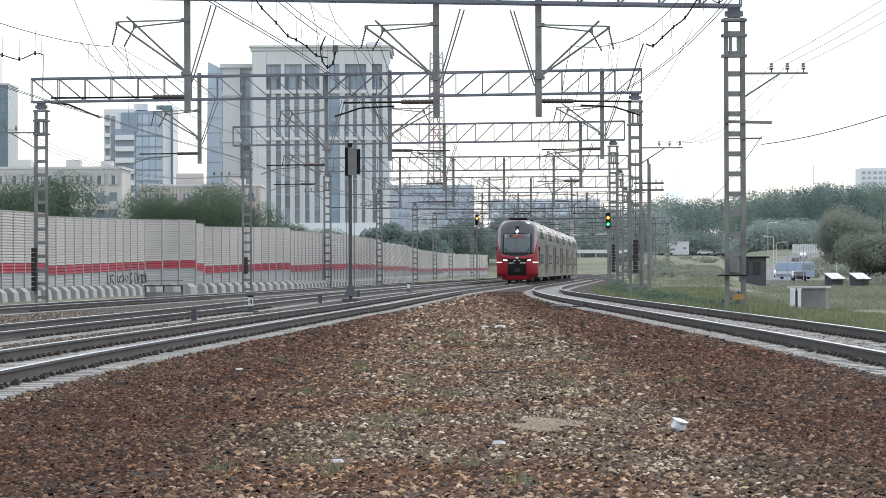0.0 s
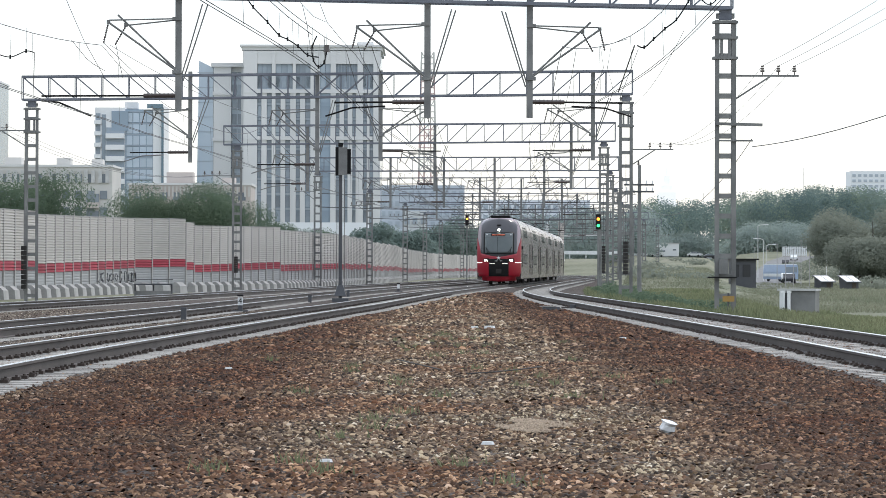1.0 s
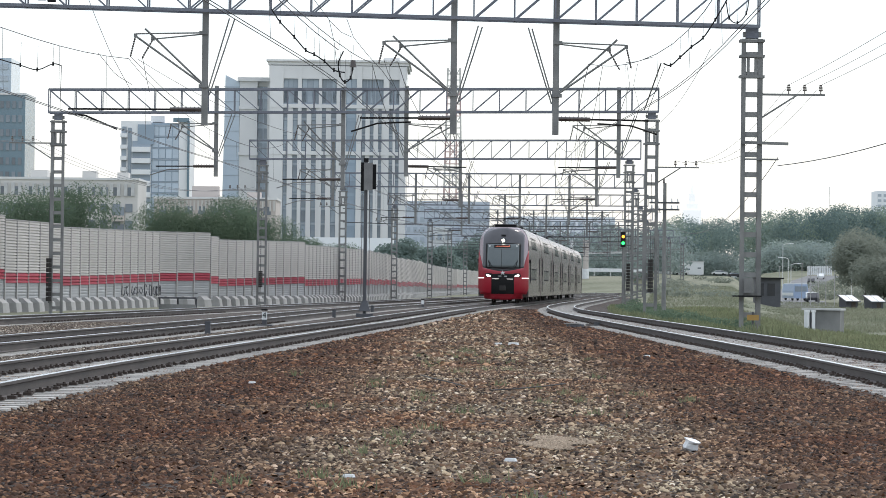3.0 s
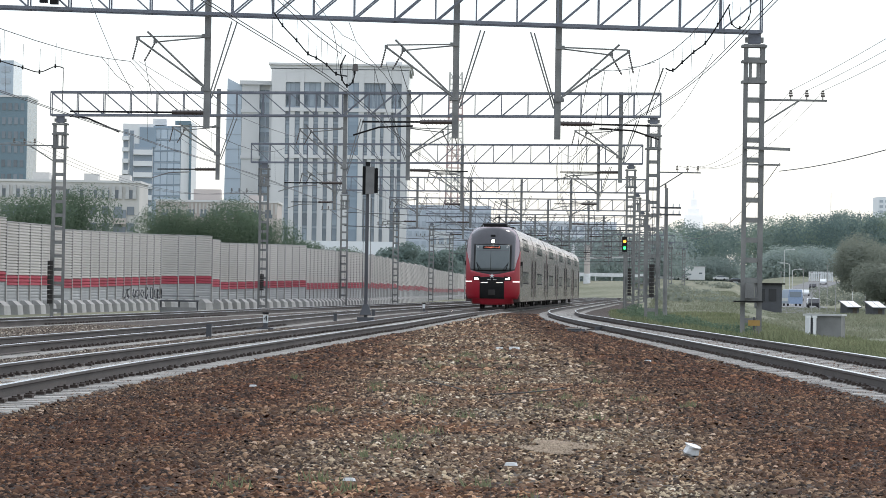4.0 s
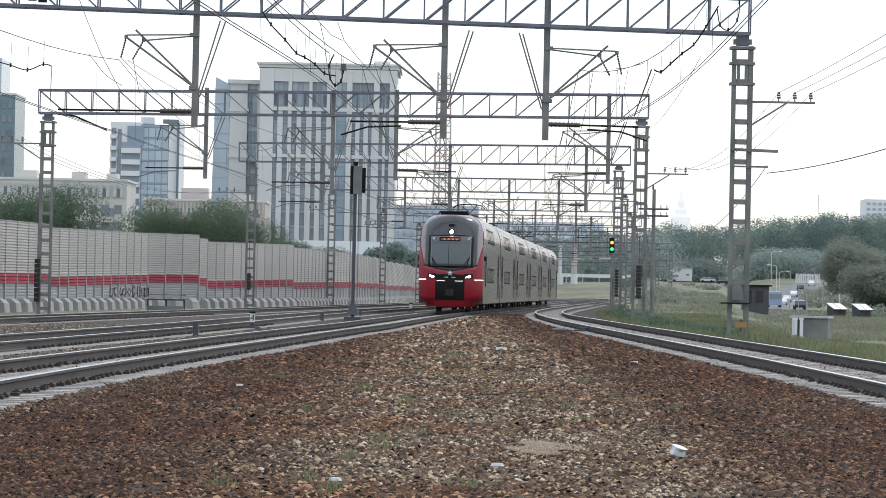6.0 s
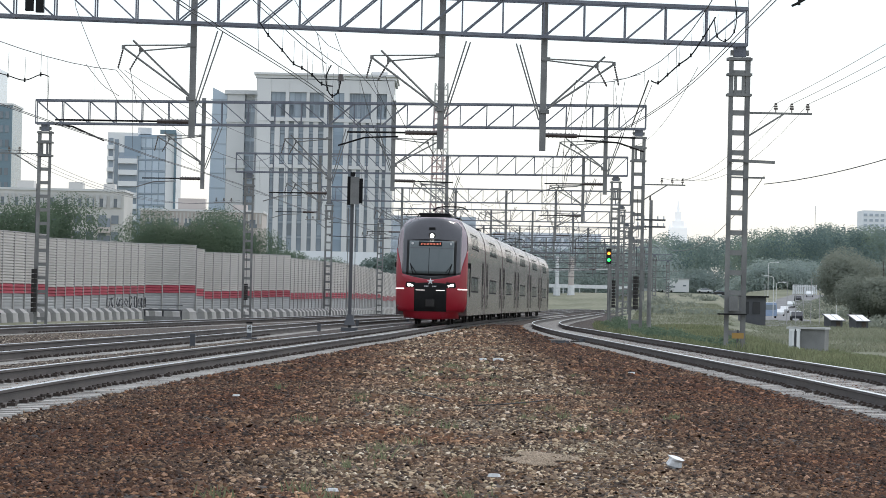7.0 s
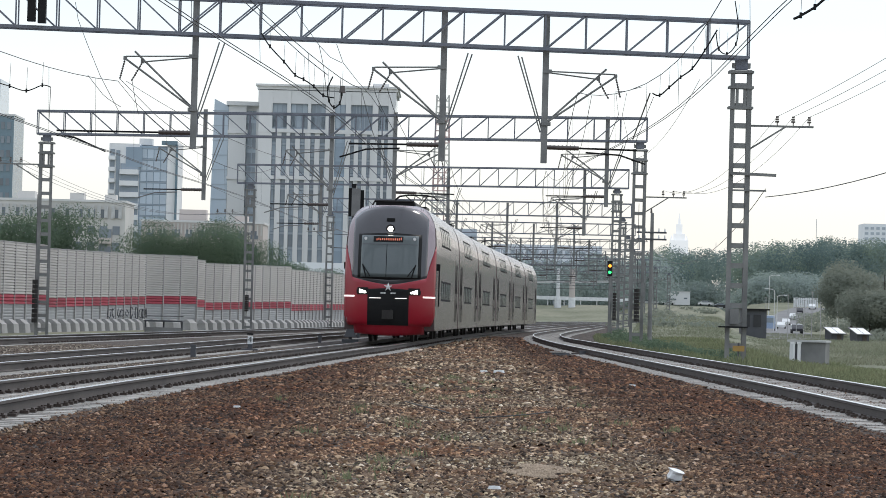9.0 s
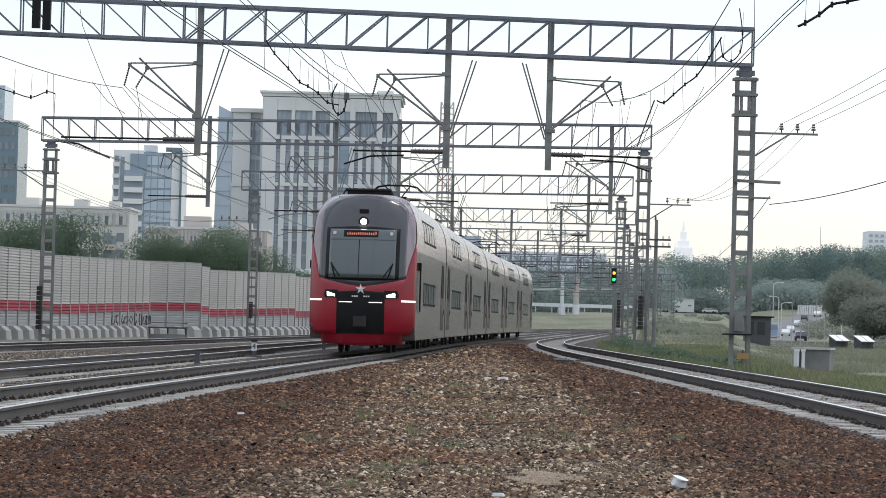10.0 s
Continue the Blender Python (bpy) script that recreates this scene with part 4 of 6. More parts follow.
def bogie(car, y):
    m = Mesh()
    for k in (-1, 1):
        m.box((k * 1.05, y, 0.52), (0.16, 3.2, 0.3))
        m.box((k * 1.05, y, 0.75), (0.3, 0.9, 0.3))
        m.rod((k * 1.15, y - 0.55, 0.45), (k * 1.15, y - 0.55, 0.95), 0.13, 8)
        m.rod((k * 1.15, y + 0.55, 0.45), (k * 1.15, y + 0.55, 0.95), 0.13, 8)
    m.box((0, y, 0.6), (2.1, 0.6, 0.3))
    b_ = part("bogie", m, M_UNDER, car, "dirty dark bogie frame")
    for dy in (-1.25, 1.25):
        w = Mesh()
        w.rod((-0.83, y + dy, 0.46), (0.83, y + dy, 0.46), 0.08, 8)
        for k in (-1, 1):
            w.rod((k * 0.74, y + dy, 0.462), (k * 0.87, y + dy, 0.462), 0.46, 20)
        part("wheelset", w, M_UNDER, b_)


def car_common(car, front, rear, doors, win0, win1):
    """Windows, doors, roof gear and running gear of one car between y = -front and y = -rear."""
    n = 5
    for side in (-1, 1):
        for z0, z1 in ((1.62, 2.42), (3.78, 4.58)):
            for i in range(n):
                a = -(win0 + (win1 - win0) * i / n)
                w = (win1 - win0) / n - 0.22
                fr = part("window", side_sheet(a - w, a, z0, z1, side, 0.004), M_FRAME, car)
                part("pane", side_sheet(a - w + 0.16, a - 0.16, z0 + 0.08, z1 - 0.08, side, 0.008), M_GLASS, fr)
        band = part("window_band", side_sheet(-(win1 + 0.3), -(win0 - 0.3), 3.62, 3.70, side, 0.003), M_SILVER, car)
        for d in doors:
            dr = part("door", side_sheet(-d - 0.75, -d + 0.75, 0.75, 3.35, side, 0.006), M_SILVER, car, "silver sliding double door")
            for k in (-0.42, 0.42):
                part("door_window", side_sheet(-d + k - 0.13, -d + k + 0.13, 2.0, 3.25, side, 0.012), M_FRAME, dr)
            seam = Mesh()
            for k in (-0.77, 0.0, 0.77):
                seam.box((side * 1.742, -d + k, 2.05), (0.012, 0.018, 2.6))
            part("door_seam", seam, M_BLACK, dr)
            part("door_button", Mesh().box((side * 1.748, -d - 1.0, 1.45), (0.03, 0.12, 0.2)), M_BLACK, dr)
        part("cantrail_gear", Mesh().box((side * 1.0, -(front + rear) / 2, 5.14), (0.16, (rear - front) * 0.62, 0.14)).box((side * 1.0, -(front + 4.5), 5.2), (0.3, 2.2, 0.2)), M_BLACK, car)
    for y, l in ((front + (rear - front) * 0.3, 4.2), (front + (rear - front) * 0.7, 4.2)):
        part("roof_unit", Mesh().box((0, -y, 5.28), (1.25, l, 0.2)), M_DARKGREY, car)
    part("underfloor_gear", Mesh().box((0, -(front + rear) / 2, 0.55), (2.2, 9.0, 0.35)).box((0, -(front + rear) / 2 + 6, 0.6), (2.0, 1.5, 0.3)), M_UNDER, car)
    bogie(car, -(front + 3.3))
    bogie(car, -(rear - 3.0))


def pantograph(car, y):
    m = Mesh()
    m.box((0, y, 5.36), (1.3, 1.9, 0.08))
    for k in (-1, 1):
        for dy in (-0.75, 0.75):
            m.rod((k * 0.5, y + dy, 5.2), (k * 0.5, y + dy, 5.36), 0.06, 6)
    m.rod((0, y + 0.7, 5.4), (0, y - 0.9, 5.86), 0.04)
    for k in (-1, 1):
        m.rod((k * 0.08, y - 0.9, 5.86), (k * 0.45, y + 0.25, 6.2), 0.025)
    for dy in (0.12, 0.38):
        m.tube([(-0.95, y + dy, 6.02), (-0.75, y + dy, 6.2), (-0.4, y + dy, 6.26), (0.4, y + dy, 6.26), (0.75, y + dy, 6.2), (0.95, y + dy, 6.02)], 0.03)
    part("pantograph", m, M_BLACK, car, "raised black pantograph")


def lead_car():
    car = thing("train_car", "red-nosed silver double-deck train cab car with lit headlights", "train car", group="cars of the train")
    edge = lambda z: nose_point(half_width(z), z).y
    m = Mesh()
    secs = [outline(edge), outline(lambda z: min(edge(z), -2.6)), outline(lambda z: -6.0), outline(lambda z: -CAR_L)]
    m.loft(secs)
    part("body", m, M_SILVER, car, smooth=False)
    full = 1.737
    top = lambda x: 5.235 if abs(x) < 0.95 else float(np.interp(abs(x), [0.961, 1.216, 1.39, 1.564, 1.676, 1.717, 1.737], [5.235, 5.145, 4.995, 4.695, 4.345, 3.99, 3.4]))
    low = lambda x: 0.62 if abs(x) < 1.6 else 0.62 + (abs(x) - 1.6) * 2.8
    vee = lambda x: 2.18 + 0.16 * abs(x) ** 1.5
    part("nose_shell", nose_patch(-full, full, low, top, 0.0, 40, 24), M_SILVER, car, "silver-grey nose shell", smooth=True)
    part("apron", nose_patch(-1.34, 1.34, lambda x: 0.24 + 0.05 * abs(x), lambda x: 0.70, 0.0, 20, 4, 0.08), M_RED, car, "red snowplough apron", smooth=True)
    red_hi = lambda x: vee(x) if abs(x) < 1.42 else vee(x) + ((abs(x) - 1.42) / 0.317) ** 0.8 * 1.15
    part("red_panel", nose_patch(-full, full, low, red_hi, 0.012, 44, 12), M_RED, car, "glossy red lower nose panel", smooth=True)
    mask_hi = lambda x: min(top(x), 5.235) - 0.03 - 0.12 * abs(x) ** 1.5
    part("dark_mask", nose_patch(-1.42, 1.42, lambda x: red_hi(x) + 0.01, mask_hi, 0.008, 40, 20), M_MASK, car, "dark grey mask round the windscreen", smooth=True)
    fr = part("windscreen_frame", nose_patch(-1.2, 1.2, lambda x: 2.36 + 0.05 * abs(x), lambda x: 4.16 - 0.05 * abs(x), 0.022, 20, 10), M_BLACK, car, smooth=True)
    part("windscreen", nose_patch(-1.08, 1.08, lambda x: 2.46, lambda x: 4.06, 0.030, 20, 10), M_WSCREEN, fr, "dark tinted windscreen", smooth=True)
    disp = part("destination_display", nose_patch(-0.5, 0.62, lambda x: 3.80, lambda x: 4.02, 0.036, 8, 2), M_BLACK, car, "orange lit destination display")
    x = -0.42
    rng = random.Random(5)
    while x < 0.52:
        w = 0.045
        h = 0.13 if x < -0.36 else rng.choice((0.08, 0.09, 0.1))
        p = nose_point(x, 3.86 + h / 2, 0.045)
        part("display_bar", Mesh().box(p, (w * 0.6, 0.01, h * 0.85)), M_ORANGE, disp)
        x += 0.07
    part("light_bar", nose_patch(-1.22, 1.22, lambda x: 1.79 if abs(x) < 0.8 else 1.79 + (abs(x) - 0.8) * 0.1, lambda x: 2.05 - 0.06 * abs(x), 0.020, 24, 4), M_BLACK, car, "black bar between the headlights", smooth=True)
    part("screen_seam", nose_patch(0.09, 0.115, lambda x: 2.47, lambda x: 3.72, 0.034, 2, 8), M_BLACK, car)
    part("sun_blind", nose_patch(-1.06, 1.06, lambda x: 3.70, lambda x: 3.73, 0.034, 16, 2), M_DARKGREY, car)
    rec = part("coupler_hatch", nose_patch(-0.78, 0.78, lambda x: 0.64, lambda x: 1.86, 0.024, 12, 8), M_BLACK, car, "black coupler recess")
    part("coupler", Mesh().rod((0, -0.3, 1.05), (0, 0.12, 1.05), 0.14, 10).box((0, 0.1, 1.05), (0.42, 0.14, 0.34)).bar((-0.15, 0.14, 1.25), (0.22, 0.16, 0.9), 0.03), M_UNDER, rec)
    for k in (-1, 1):
        a, b_ = (0.82, 1.12) if k > 0 else (-1.12, -0.82)
        h = part("headlight", nose_patch(a - 0.06, b_ + 0.06, lambda x: 1.80, lambda x: 2.06, 0.03, 6, 4), M_BLACK, car)
        part("lens", nose_patch(a + 0.02, b_ - 0.02, lambda x: 1.85, lambda x: 1.90 + (abs(x) - 0.82) * 0.33, 0.042, 6, 3), M_LAMP, h)
        a, b_ = (1.30, 1.73) if k > 0 else (-1.73, -1.30)
        part("led_strip", nose_patch(a, b_, lambda x: 1.70, lambda x: 1.76, 0.03, 8, 2), M_LED, car)
        a, b_ = (0.27, 0.70) if k > 0 else (-0.70, -0.27)
        part("led_strip", nose_patch(a, b_, lambda x: 1.655, lambda x: 1.68, 0.04, 4, 2), M_LED, car)
        part("wiper", Mesh().bar(nose_point(k * 0.85, 2.45, 0.07), nose_point(k * 1.0, 2.95, 0.06), 0.03).bar(nose_point(k * 0.7, 2.5, 0.07), nose_point(k * 0.98, 2.9, 0.07), 0.025), M_BLACK, car)
        part("marker_lamp", Mesh().rod(nose_point(k * 0.92, 3.93, 0.03), nose_point(k * 0.92, 3.93, 0.06), 0.06, 10), M_SILVER_LIGHT, car)
        part("cab_door_rail", Mesh().rod((k * 1.80, -2.3, 1.4), (k * 1.80, -2.3, 3.0), 0.03), M_BLACK, car)
        part("mirror_camera", Mesh().box((k * 1.79, -1.9, 2.9), (0.14, 0.2, 0.26)), M_BLACK, car)
        part("cab_door", side_sheet(-3.3, -2.45, 0.8, 3.3, k, 0.006), M_SILVER, car)
    hl = part("top_headlight", Mesh().rod(nose_point(0, 4.31, -0.05), nose_point(0, 4.31, 0.04), 0.17, 16), M_BLACK, car)
    part("lens", Mesh().rod(nose_point(0, 4.31, 0.03), nose_point(0, 4.31, 0.06), 0.10, 16), M_LAMP, hl)
    part("camera_dome", Mesh().box(nose_point(0, 4.66, 0.02), (0.3, 0.1, 0.12)), M_BLACK, car)
    st = Mesh()
    for i in range(5):
        a = math.pi / 2 + math.tau * i / 5
        tip = Vector((math.cos(a), 0, math.sin(a))) * 0.18
        l_, r_ = [Vector((math.cos(a + d), 0, math.sin(a + d))) * 0.065 for d in (-math.pi / 5, math.pi / 5)]
        o = nose_point(0, 2.09, 0.06)
        st.add([o + l_, o + tip, o + r_, o + Vector((0, 0.02, 0))], [(0, 1, 3), (1, 2, 3)])
    part("star_emblem", st, M_SILVER_LIGHT, car, "silver five-pointed star")
    pb = Mesh()
    for k in (-1, 1):
        for i in range(3):
            pb.box(nose_point(k * (0.12 + i * 0.07), 1.86, 0.035), (0.05, 0.012, 0.05))
    part("number_bar", pb, M_SILVER_LIGHT, car)
    car_common(car, 0.4, CAR_L, (CAR_L - 2.2,), 5.4, 13.2)
    rf = Mesh()
    rf.tube([(-0.85, -2.0, 5.22), (-0.75, -2.2, 5.42), (0.75, -2.2, 5.42), (0.85, -2.0, 5.22)], 0.05)
    rf.box((0, -5.0, 5.34), (1.5, 4.5, 0.2))
    part("roof_fairing", rf, M_BLACK, car)
    pantograph(car, -16.6)
    return car


def middle_car(label, panto=False):
    car = thing("train_car", label, "train car", group="cars of the train")
    part("body", Mesh().loft([outline(lambda z: -0.25), outline(lambda z: -CAR_L)]), M_SILVER, car)
    part("gangway", Mesh().box((0, 0.0, 2.5), (2.4, GAP + 0.3, 3.6)), M_BLACK, car)
    car_common(car, 0.25, CAR_L, (2.2, CAR_L - 2.2), 5.2, 13.4)
    if panto:
        pantograph(car, -8)
    return car


def tail_car():
    car = middle_car("silver double-deck cab car at the tail of the train")
    part("tail_panel", Mesh().box((0, -CAR_L - 0.02, 1.6), (3.2, 0.2, 1.9)), M_RED, car, "red tail panel")
    return car


CARS = [lead_car()] + [middle_car("silver double-deck train car with two rows of dark windows", i == 3) for i in range(4)] + [tail_car()]


# ---- buildings ----
def window_grid(root, m, x0, x1, z0, z1, nx, nz, w, h, depth, material, name="window"):
    """Panes set into a facade that faces -y in the frame m; one mesh shared by all."""
    me = Mesh().box((0, 0, 0), (w, depth, h)).data(name, material)
    for i in range(nx):
        for j in range(nz):
            part(name, me, None, root, at=m @ Matrix.Translation((x0 + (x1 - x0) * (i + 0.5) / nx, -depth / 2 + 0.05, z0 + (z1 - z0) * (j + 0.5) / nz)))


def glass_tower():
    """Broad office tower: pale stone piers, dark glass strips, a taller glazed top."""
    y, x0, x1, z1, g = 700, -47.0, -13.2, 55.6, 2.0
    t = thing("office_tower", "tall pale stone office tower with vertical strips of dark glass", "tower")
    part("wall", Mesh().box(((x0 + x1) / 2, y + 14, (z1 + g) / 2), (x1 - x0, 28, z1 - g)), M_TWR_GLASS, t)
    part("cornice", Mesh().box(((x0 + x1) / 2, y + 13.6, z1 + 0.2), (x1 - x0 + 1.0, 29, 0.8)).box(((x0 + x1) / 2, y - 0.3, z1 - 2.0), (x1 - x0 + 0.4, 0.9, 3.2)), M_TWR, t)
    wid = x1 - x0
    for a, b_ in ((0.0, 0.10), (0.207, 0.234), (0.36, 0.383), (0.49, 0.56), (0.637, 0.676), (0.834, 0.876), (0.95, 1.0)):
        part("pier", Mesh().box((x0 + wid * (a + b_) / 2, y - 0.4, (z1 + g) / 2), (wid * (b_ - a), 1.2, z1 - g - 1)), M_TWR, t)
    for a, b_ in ((0.131, 0.17), (0.2717, 0.306), (0.342, 0.36), (0.414, 0.451), (0.703, 0.735), (0.763, 0.797), (0.822, 0.834), (0.903, 0.923)):
        part("pier", Mesh().box((x0 + wid * (a + b_) / 2, y - 0.3, (45.2 + g) / 2), (wid * (b_ - a), 0.9, 45.2 - g)), M_TWR, t)
    for z in (45.2, 33.6, 9.0):
        part("band", Mesh().box(((x0 + x1) / 2, y - 0.55, z), (wid, 1.1, 0.9)), M_TWR, t)
    part("blue_bay", Mesh().box((x0 + wid * 0.5985, y - 0.2, (53.5 + g) / 2), (wid * 0.077, 0.5, 53.5 - g)), M_BAY, t, "blue glazed bay")
    for k in range(1, 8):
        part("mullion", Mesh().box((x0 + wid * (0.676 + 0.158 * k / 8), y - 0.12, 49.8), (0.12, 0.25, 8.0)), M_FLOORLINE, t)
    floor_line = Mesh().box(((x0 + x1) / 2, y - 0.06, 0), (x1 - x0, 0.2, 0.35)).data("floor_line", M_FLOORLINE)
    for j in range(14):
        part("floor_line", floor_line, None, t, at=pose(0, 0, g + 3 + j * 3.7))
    part("roof_gear", Mesh().box((-17, y + 6, z1 + 1.0), (4, 4, 2.4)), M_TWR, t)
    part("roof_gear", Mesh().box((-38, y + 10, z1 + 0.8), (6, 5, 1.6)), M_TWR, t)
    part("cornice_step", Mesh().box(((x0 + x1) / 2, y + 13.6, z1 + 0.85), (x1 - x0 + 1.8, 30, 0.5)), M_TWR, t)
    # single panes, floor by floor, in the strips between the piers
    strips = ((0.10, 0.131), (0.17, 0.207), (0.234, 0.2717), (0.306, 0.342), (0.383, 0.414), (0.451, 0.49), (0.676, 0.703), (0.735, 0.763), (0.797, 0.822), (0.876, 0.903), (0.923, 0.95))
    for a, b_ in strips:
        me = Mesh().box((0, 0, 0), (wid * (b_ - a) - 0.25, 0.12, 2.7)).data("pane", M_PANE)
        for j in range(12):
            part("pane", me, None, t, at=pose(x0 + wid * (a + b_) / 2, y - 0.05, g + 4.85 + j * 3.7))
        spand = Mesh().box((0, 0, 0), (wid * (b_ - a), 0.35, 0.5)).data("spandrel", M_FLOORLINE)
        for j in range(12):
            part("spandrel", spand, None, t, at=pose(x0 + wid * (a + b_) / 2, y - 0.08, g + 3.0 + j * 3.7))
    for a, b_, n in ((0.10, 0.207, 3), (0.234, 0.36, 3), (0.383, 0.49, 3), (0.56, 0.637, 2), (0.876, 0.95, 2)):
        w_ = wid * (b_ - a) / n
        me = Mesh().box((0, 0, 0), (w_ - 0.3, 0.12, 3.2)).data("pane", M_PANE)
        for i in range(n):
            for j in range(2):
                part("pane", me, None, t, at=pose(x0 + wid * a + w_ * (i + 0.5), y - (0.5 if a == 0.56 else 0.05), 47.7 + j * 3.7))
    bay = Mesh().box((0, 0, 0), (wid * 0.077 - 0.5, 0.12, 2.9)).data("pane", M_BAY)
    for j in range(11):
        part("pane", bay, None, t, at=pose(x0 + wid * 0.5985, y - 0.5, g + 4.85 + j * 3.7))
    # lower wing with a sloping glass edge
    w = thing("glass_wing", "blue glass office wing with a slanted edge", "tower")
    part("wall", Mesh().loft([[(-59.5, y + 10, g), (-44, y + 10, g), (-44, y + 34, g), (-59.5, y + 34, g)],
                              [(-58.2, y + 10, 51), (-46, y + 10, 51), (-46, y + 34, 51), (-58.2, y + 34, 51)]]), M_BLUEGLASS, w)
    part("glass_fin", Mesh().loft([[(-59.6, yy, g), (-55.2, yy, g), (-55.2, yy, 51.6), (-58.8, yy, 53.4)] for yy in (y + 8.6, y + 9.9)]), M_BLUEGLASS, w, "pale blue slanted glass fin")
    for k in range(13):
        part("fin_joint", Mesh().box((-57.2, y + 8.55, g + 4 + k * 3.7), (4.0, 0.12, 0.18)), M_FLOORLINE, w)
    part("stone_side", Mesh().box((-52.9, y + 9, 27.1), (4.4, 2, 50.2)), M_TWR, w)
    part("stone_side", Mesh().box((-47.6, y + 9.2, 27.1), (1.2, 2, 50.2)), M_TWR, w)
    me = Mesh().box((0, 0, 0), (1.1, 0.3, 2.6)).data("pane", M_PANE)
    for k in range(2):
        for j in range(13):
            part("pane", me, None, w, at=pose(-50.0 + k * 1.4, y + 9.85, g + 3.5 + j * 3.7))
    part("lintel", Mesh().box((-49.5, y + 10.2, 51.3), (3.2, 1.6, 1.4)), M_TWR, w)
    for z in (33.6, 45.2):
        part("band", Mesh().box((-52.8, y + 7.9, z), (5.0, 0.5, 0.8)), M_TWR, w)
    part("parapet", Mesh().box((-51.3, y + 19.4, 52.3), (8.8, 24, 1.0)), M_TWR, w)


glass_tower()


def white_highrise():
    y, x0, x1, z1, g = 650, -77.5, -62.2, 38.3, 2
    t = thing("apartment_highrise", "white apartment highrise with blue glazed wing", "highrise")
    part("wall", Mesh().box((-74.5, y + 8.5, (z1 + g) / 2), (7.0, 15, z1 - g)), M_BRIGHT, t)
    part("glazed_wing", Mesh().box((-67.7, y + 8.2, (z1 - 0.4 + g) / 2), (6.6, 14, z1 - g - 0.4)), M_BAY, t)
    part("pylon", Mesh().box((-63.4, y + 8, (z1 + 0.7 + g) / 2), (2.3, 14, z1 - g + 0.7)), M_BRIGHT, t)
    part("pylon_frame", Mesh().box((-64.1, y + 0.7, z1 + 0.3), (3.6, 0.8, 1.0)).box((-62.35, y + 0.7, (z1 + g) / 2), (0.5, 0.8, z1 - g)), M_OFFICE, t, "blue-grey frame at the edge")
    part("upper_glazing", Mesh().box((-72.2, y + 0.9, 35.2), (3.8, 0.4, 4.6)), M_BAY, t)
    # Dark strip added to stand in for the shaded recess beside the balconies.
    part("stair_strip", Mesh().box((-75.9, y + 1.1, (z1 + g) / 2 - 0.6), (0.9, 0.5, z1 - g - 2)), M_TWR_GLASS, t)
    slab = Mesh().box((0, 0, 0), (4.3, 1.5, 1.15)).data("balcony", M_BRIGHT)
    deep = Mesh().box((0, 0, 0), (4.2, 0.3, 1.4)).data("loggia", M_TWR_GLASS)
    side_win = Mesh().box((0, 0, 0), (1.0, 0.3, 1.5)).data("window", M_PANE)
    side_bal = Mesh().box((0, 0, 0), (1.5, 1.0, 0.9)).data("balcony", M_BRIGHT)
    line_ = Mesh().box((0, 0, 0), (6.5, 0.2, 0.22)).data("floor_line", M_FLOORLINE)
    glass_pane = Mesh().box((0, 0, 0), (1.35, 0.16, 2.1)).data("glass_panel", M_BLUEGLASS)
    for j in range(14):
        z = 32.2 - j * 2.61
        if z > g + 1 and j < 12:
            part("balcony", slab, None, t, at=pose(-73.2, y + 0.3, z - 0.5))
            part("loggia", deep, None, t, at=pose(-73.2, y + 0.9, z + 0.78))
        zz = 36.2 - j * 2.61
        if zz > g + 1:
            part("window", side_win, None, t, at=pose(-77.2, y + 0.95, zz))
            part("balcony", side_bal, None, t, at=pose(-77.3, y + 0.7, zz - 1.3))
            part("floor_line", line_, None, t, at=pose(-67.7, y + 1.15, zz + 1.1))
            for k in range(4):
                part("glass_panel", glass_pane, None, t, at=pose(-70.0 + k * 1.55, y + 1.14, zz - 0.2))
    part("roof_gear", Mesh().box((-70, y + 6, z1 + 0.7), (3, 3, 1.5)), M_TWR, t)


white_highrise()


def slab_block(label, x0, x1, y, z1, material, nx, nz, gear):
    t = thing("apartment_block", label, "building")
    g = 0.0
    part("wall", Mesh().box(((x0 + x1) / 2, y + 7, (z1 + g) / 2), (x1 - x0, 14, z1 - g)), material, t)
    window_grid(t, Matrix.Translation((0, y, 0)), x0 + 0.4, x1 - 0.4, 1.0, z1 - 0.6, nx, nz, (x1 - x0) / nx * 0.55, 1.5, 0.2, M_WINDOW)
    part("parapet", Mesh().box(((x0 + x1) / 2, y + 7, z1 + 0.15), (x1 - x0 + 0.4, 14.4, 0.4)), M_TWR, t)
    for x, w, h in gear:
        part("roof_hut", Mesh().box((x, y + 6, z1 + h / 2 + 0.3), (w, 3, h)), material, t)
    return t


block = slab_block("long grey panel apartment block with balconies behind the trees", -82, -56.8, 500, 19.2, M_BLOCK, 11, 6, ((-66, 2.5, 1.4), (-60, 2, 1.2), (-75, 3, 1.5)))
rib = Mesh().box((0, 0, 0), (0.62, 0.3, 2.2)).data("loggia_panel", M_WHITECONC)
for k in range(20):
    part("loggia_panel", rib, None, block, at=pose(-81.4 + k * 1.25, 499.8, 17.4))
bal = Mesh().box((0, 0, 0), (2.3, 1.1, 1.0)).data("balcony", M_BLOCK_ROSE)
rail_ = Mesh().box((0, 0, 0), (2.2, 0.2, 1.5)).data("balcony_glazing", M_WINDOW)
for k in (-79.0, -71.3, -68.6, -60.2):
    for j in range(4):
        part("balcony", bal, None, block, at=pose(k, 499.4, 3.2 + j * 3.05))
        part("balcony_glazing", rail_, None, block, at=pose(k, 499.7, 4.5 + j * 3.05))
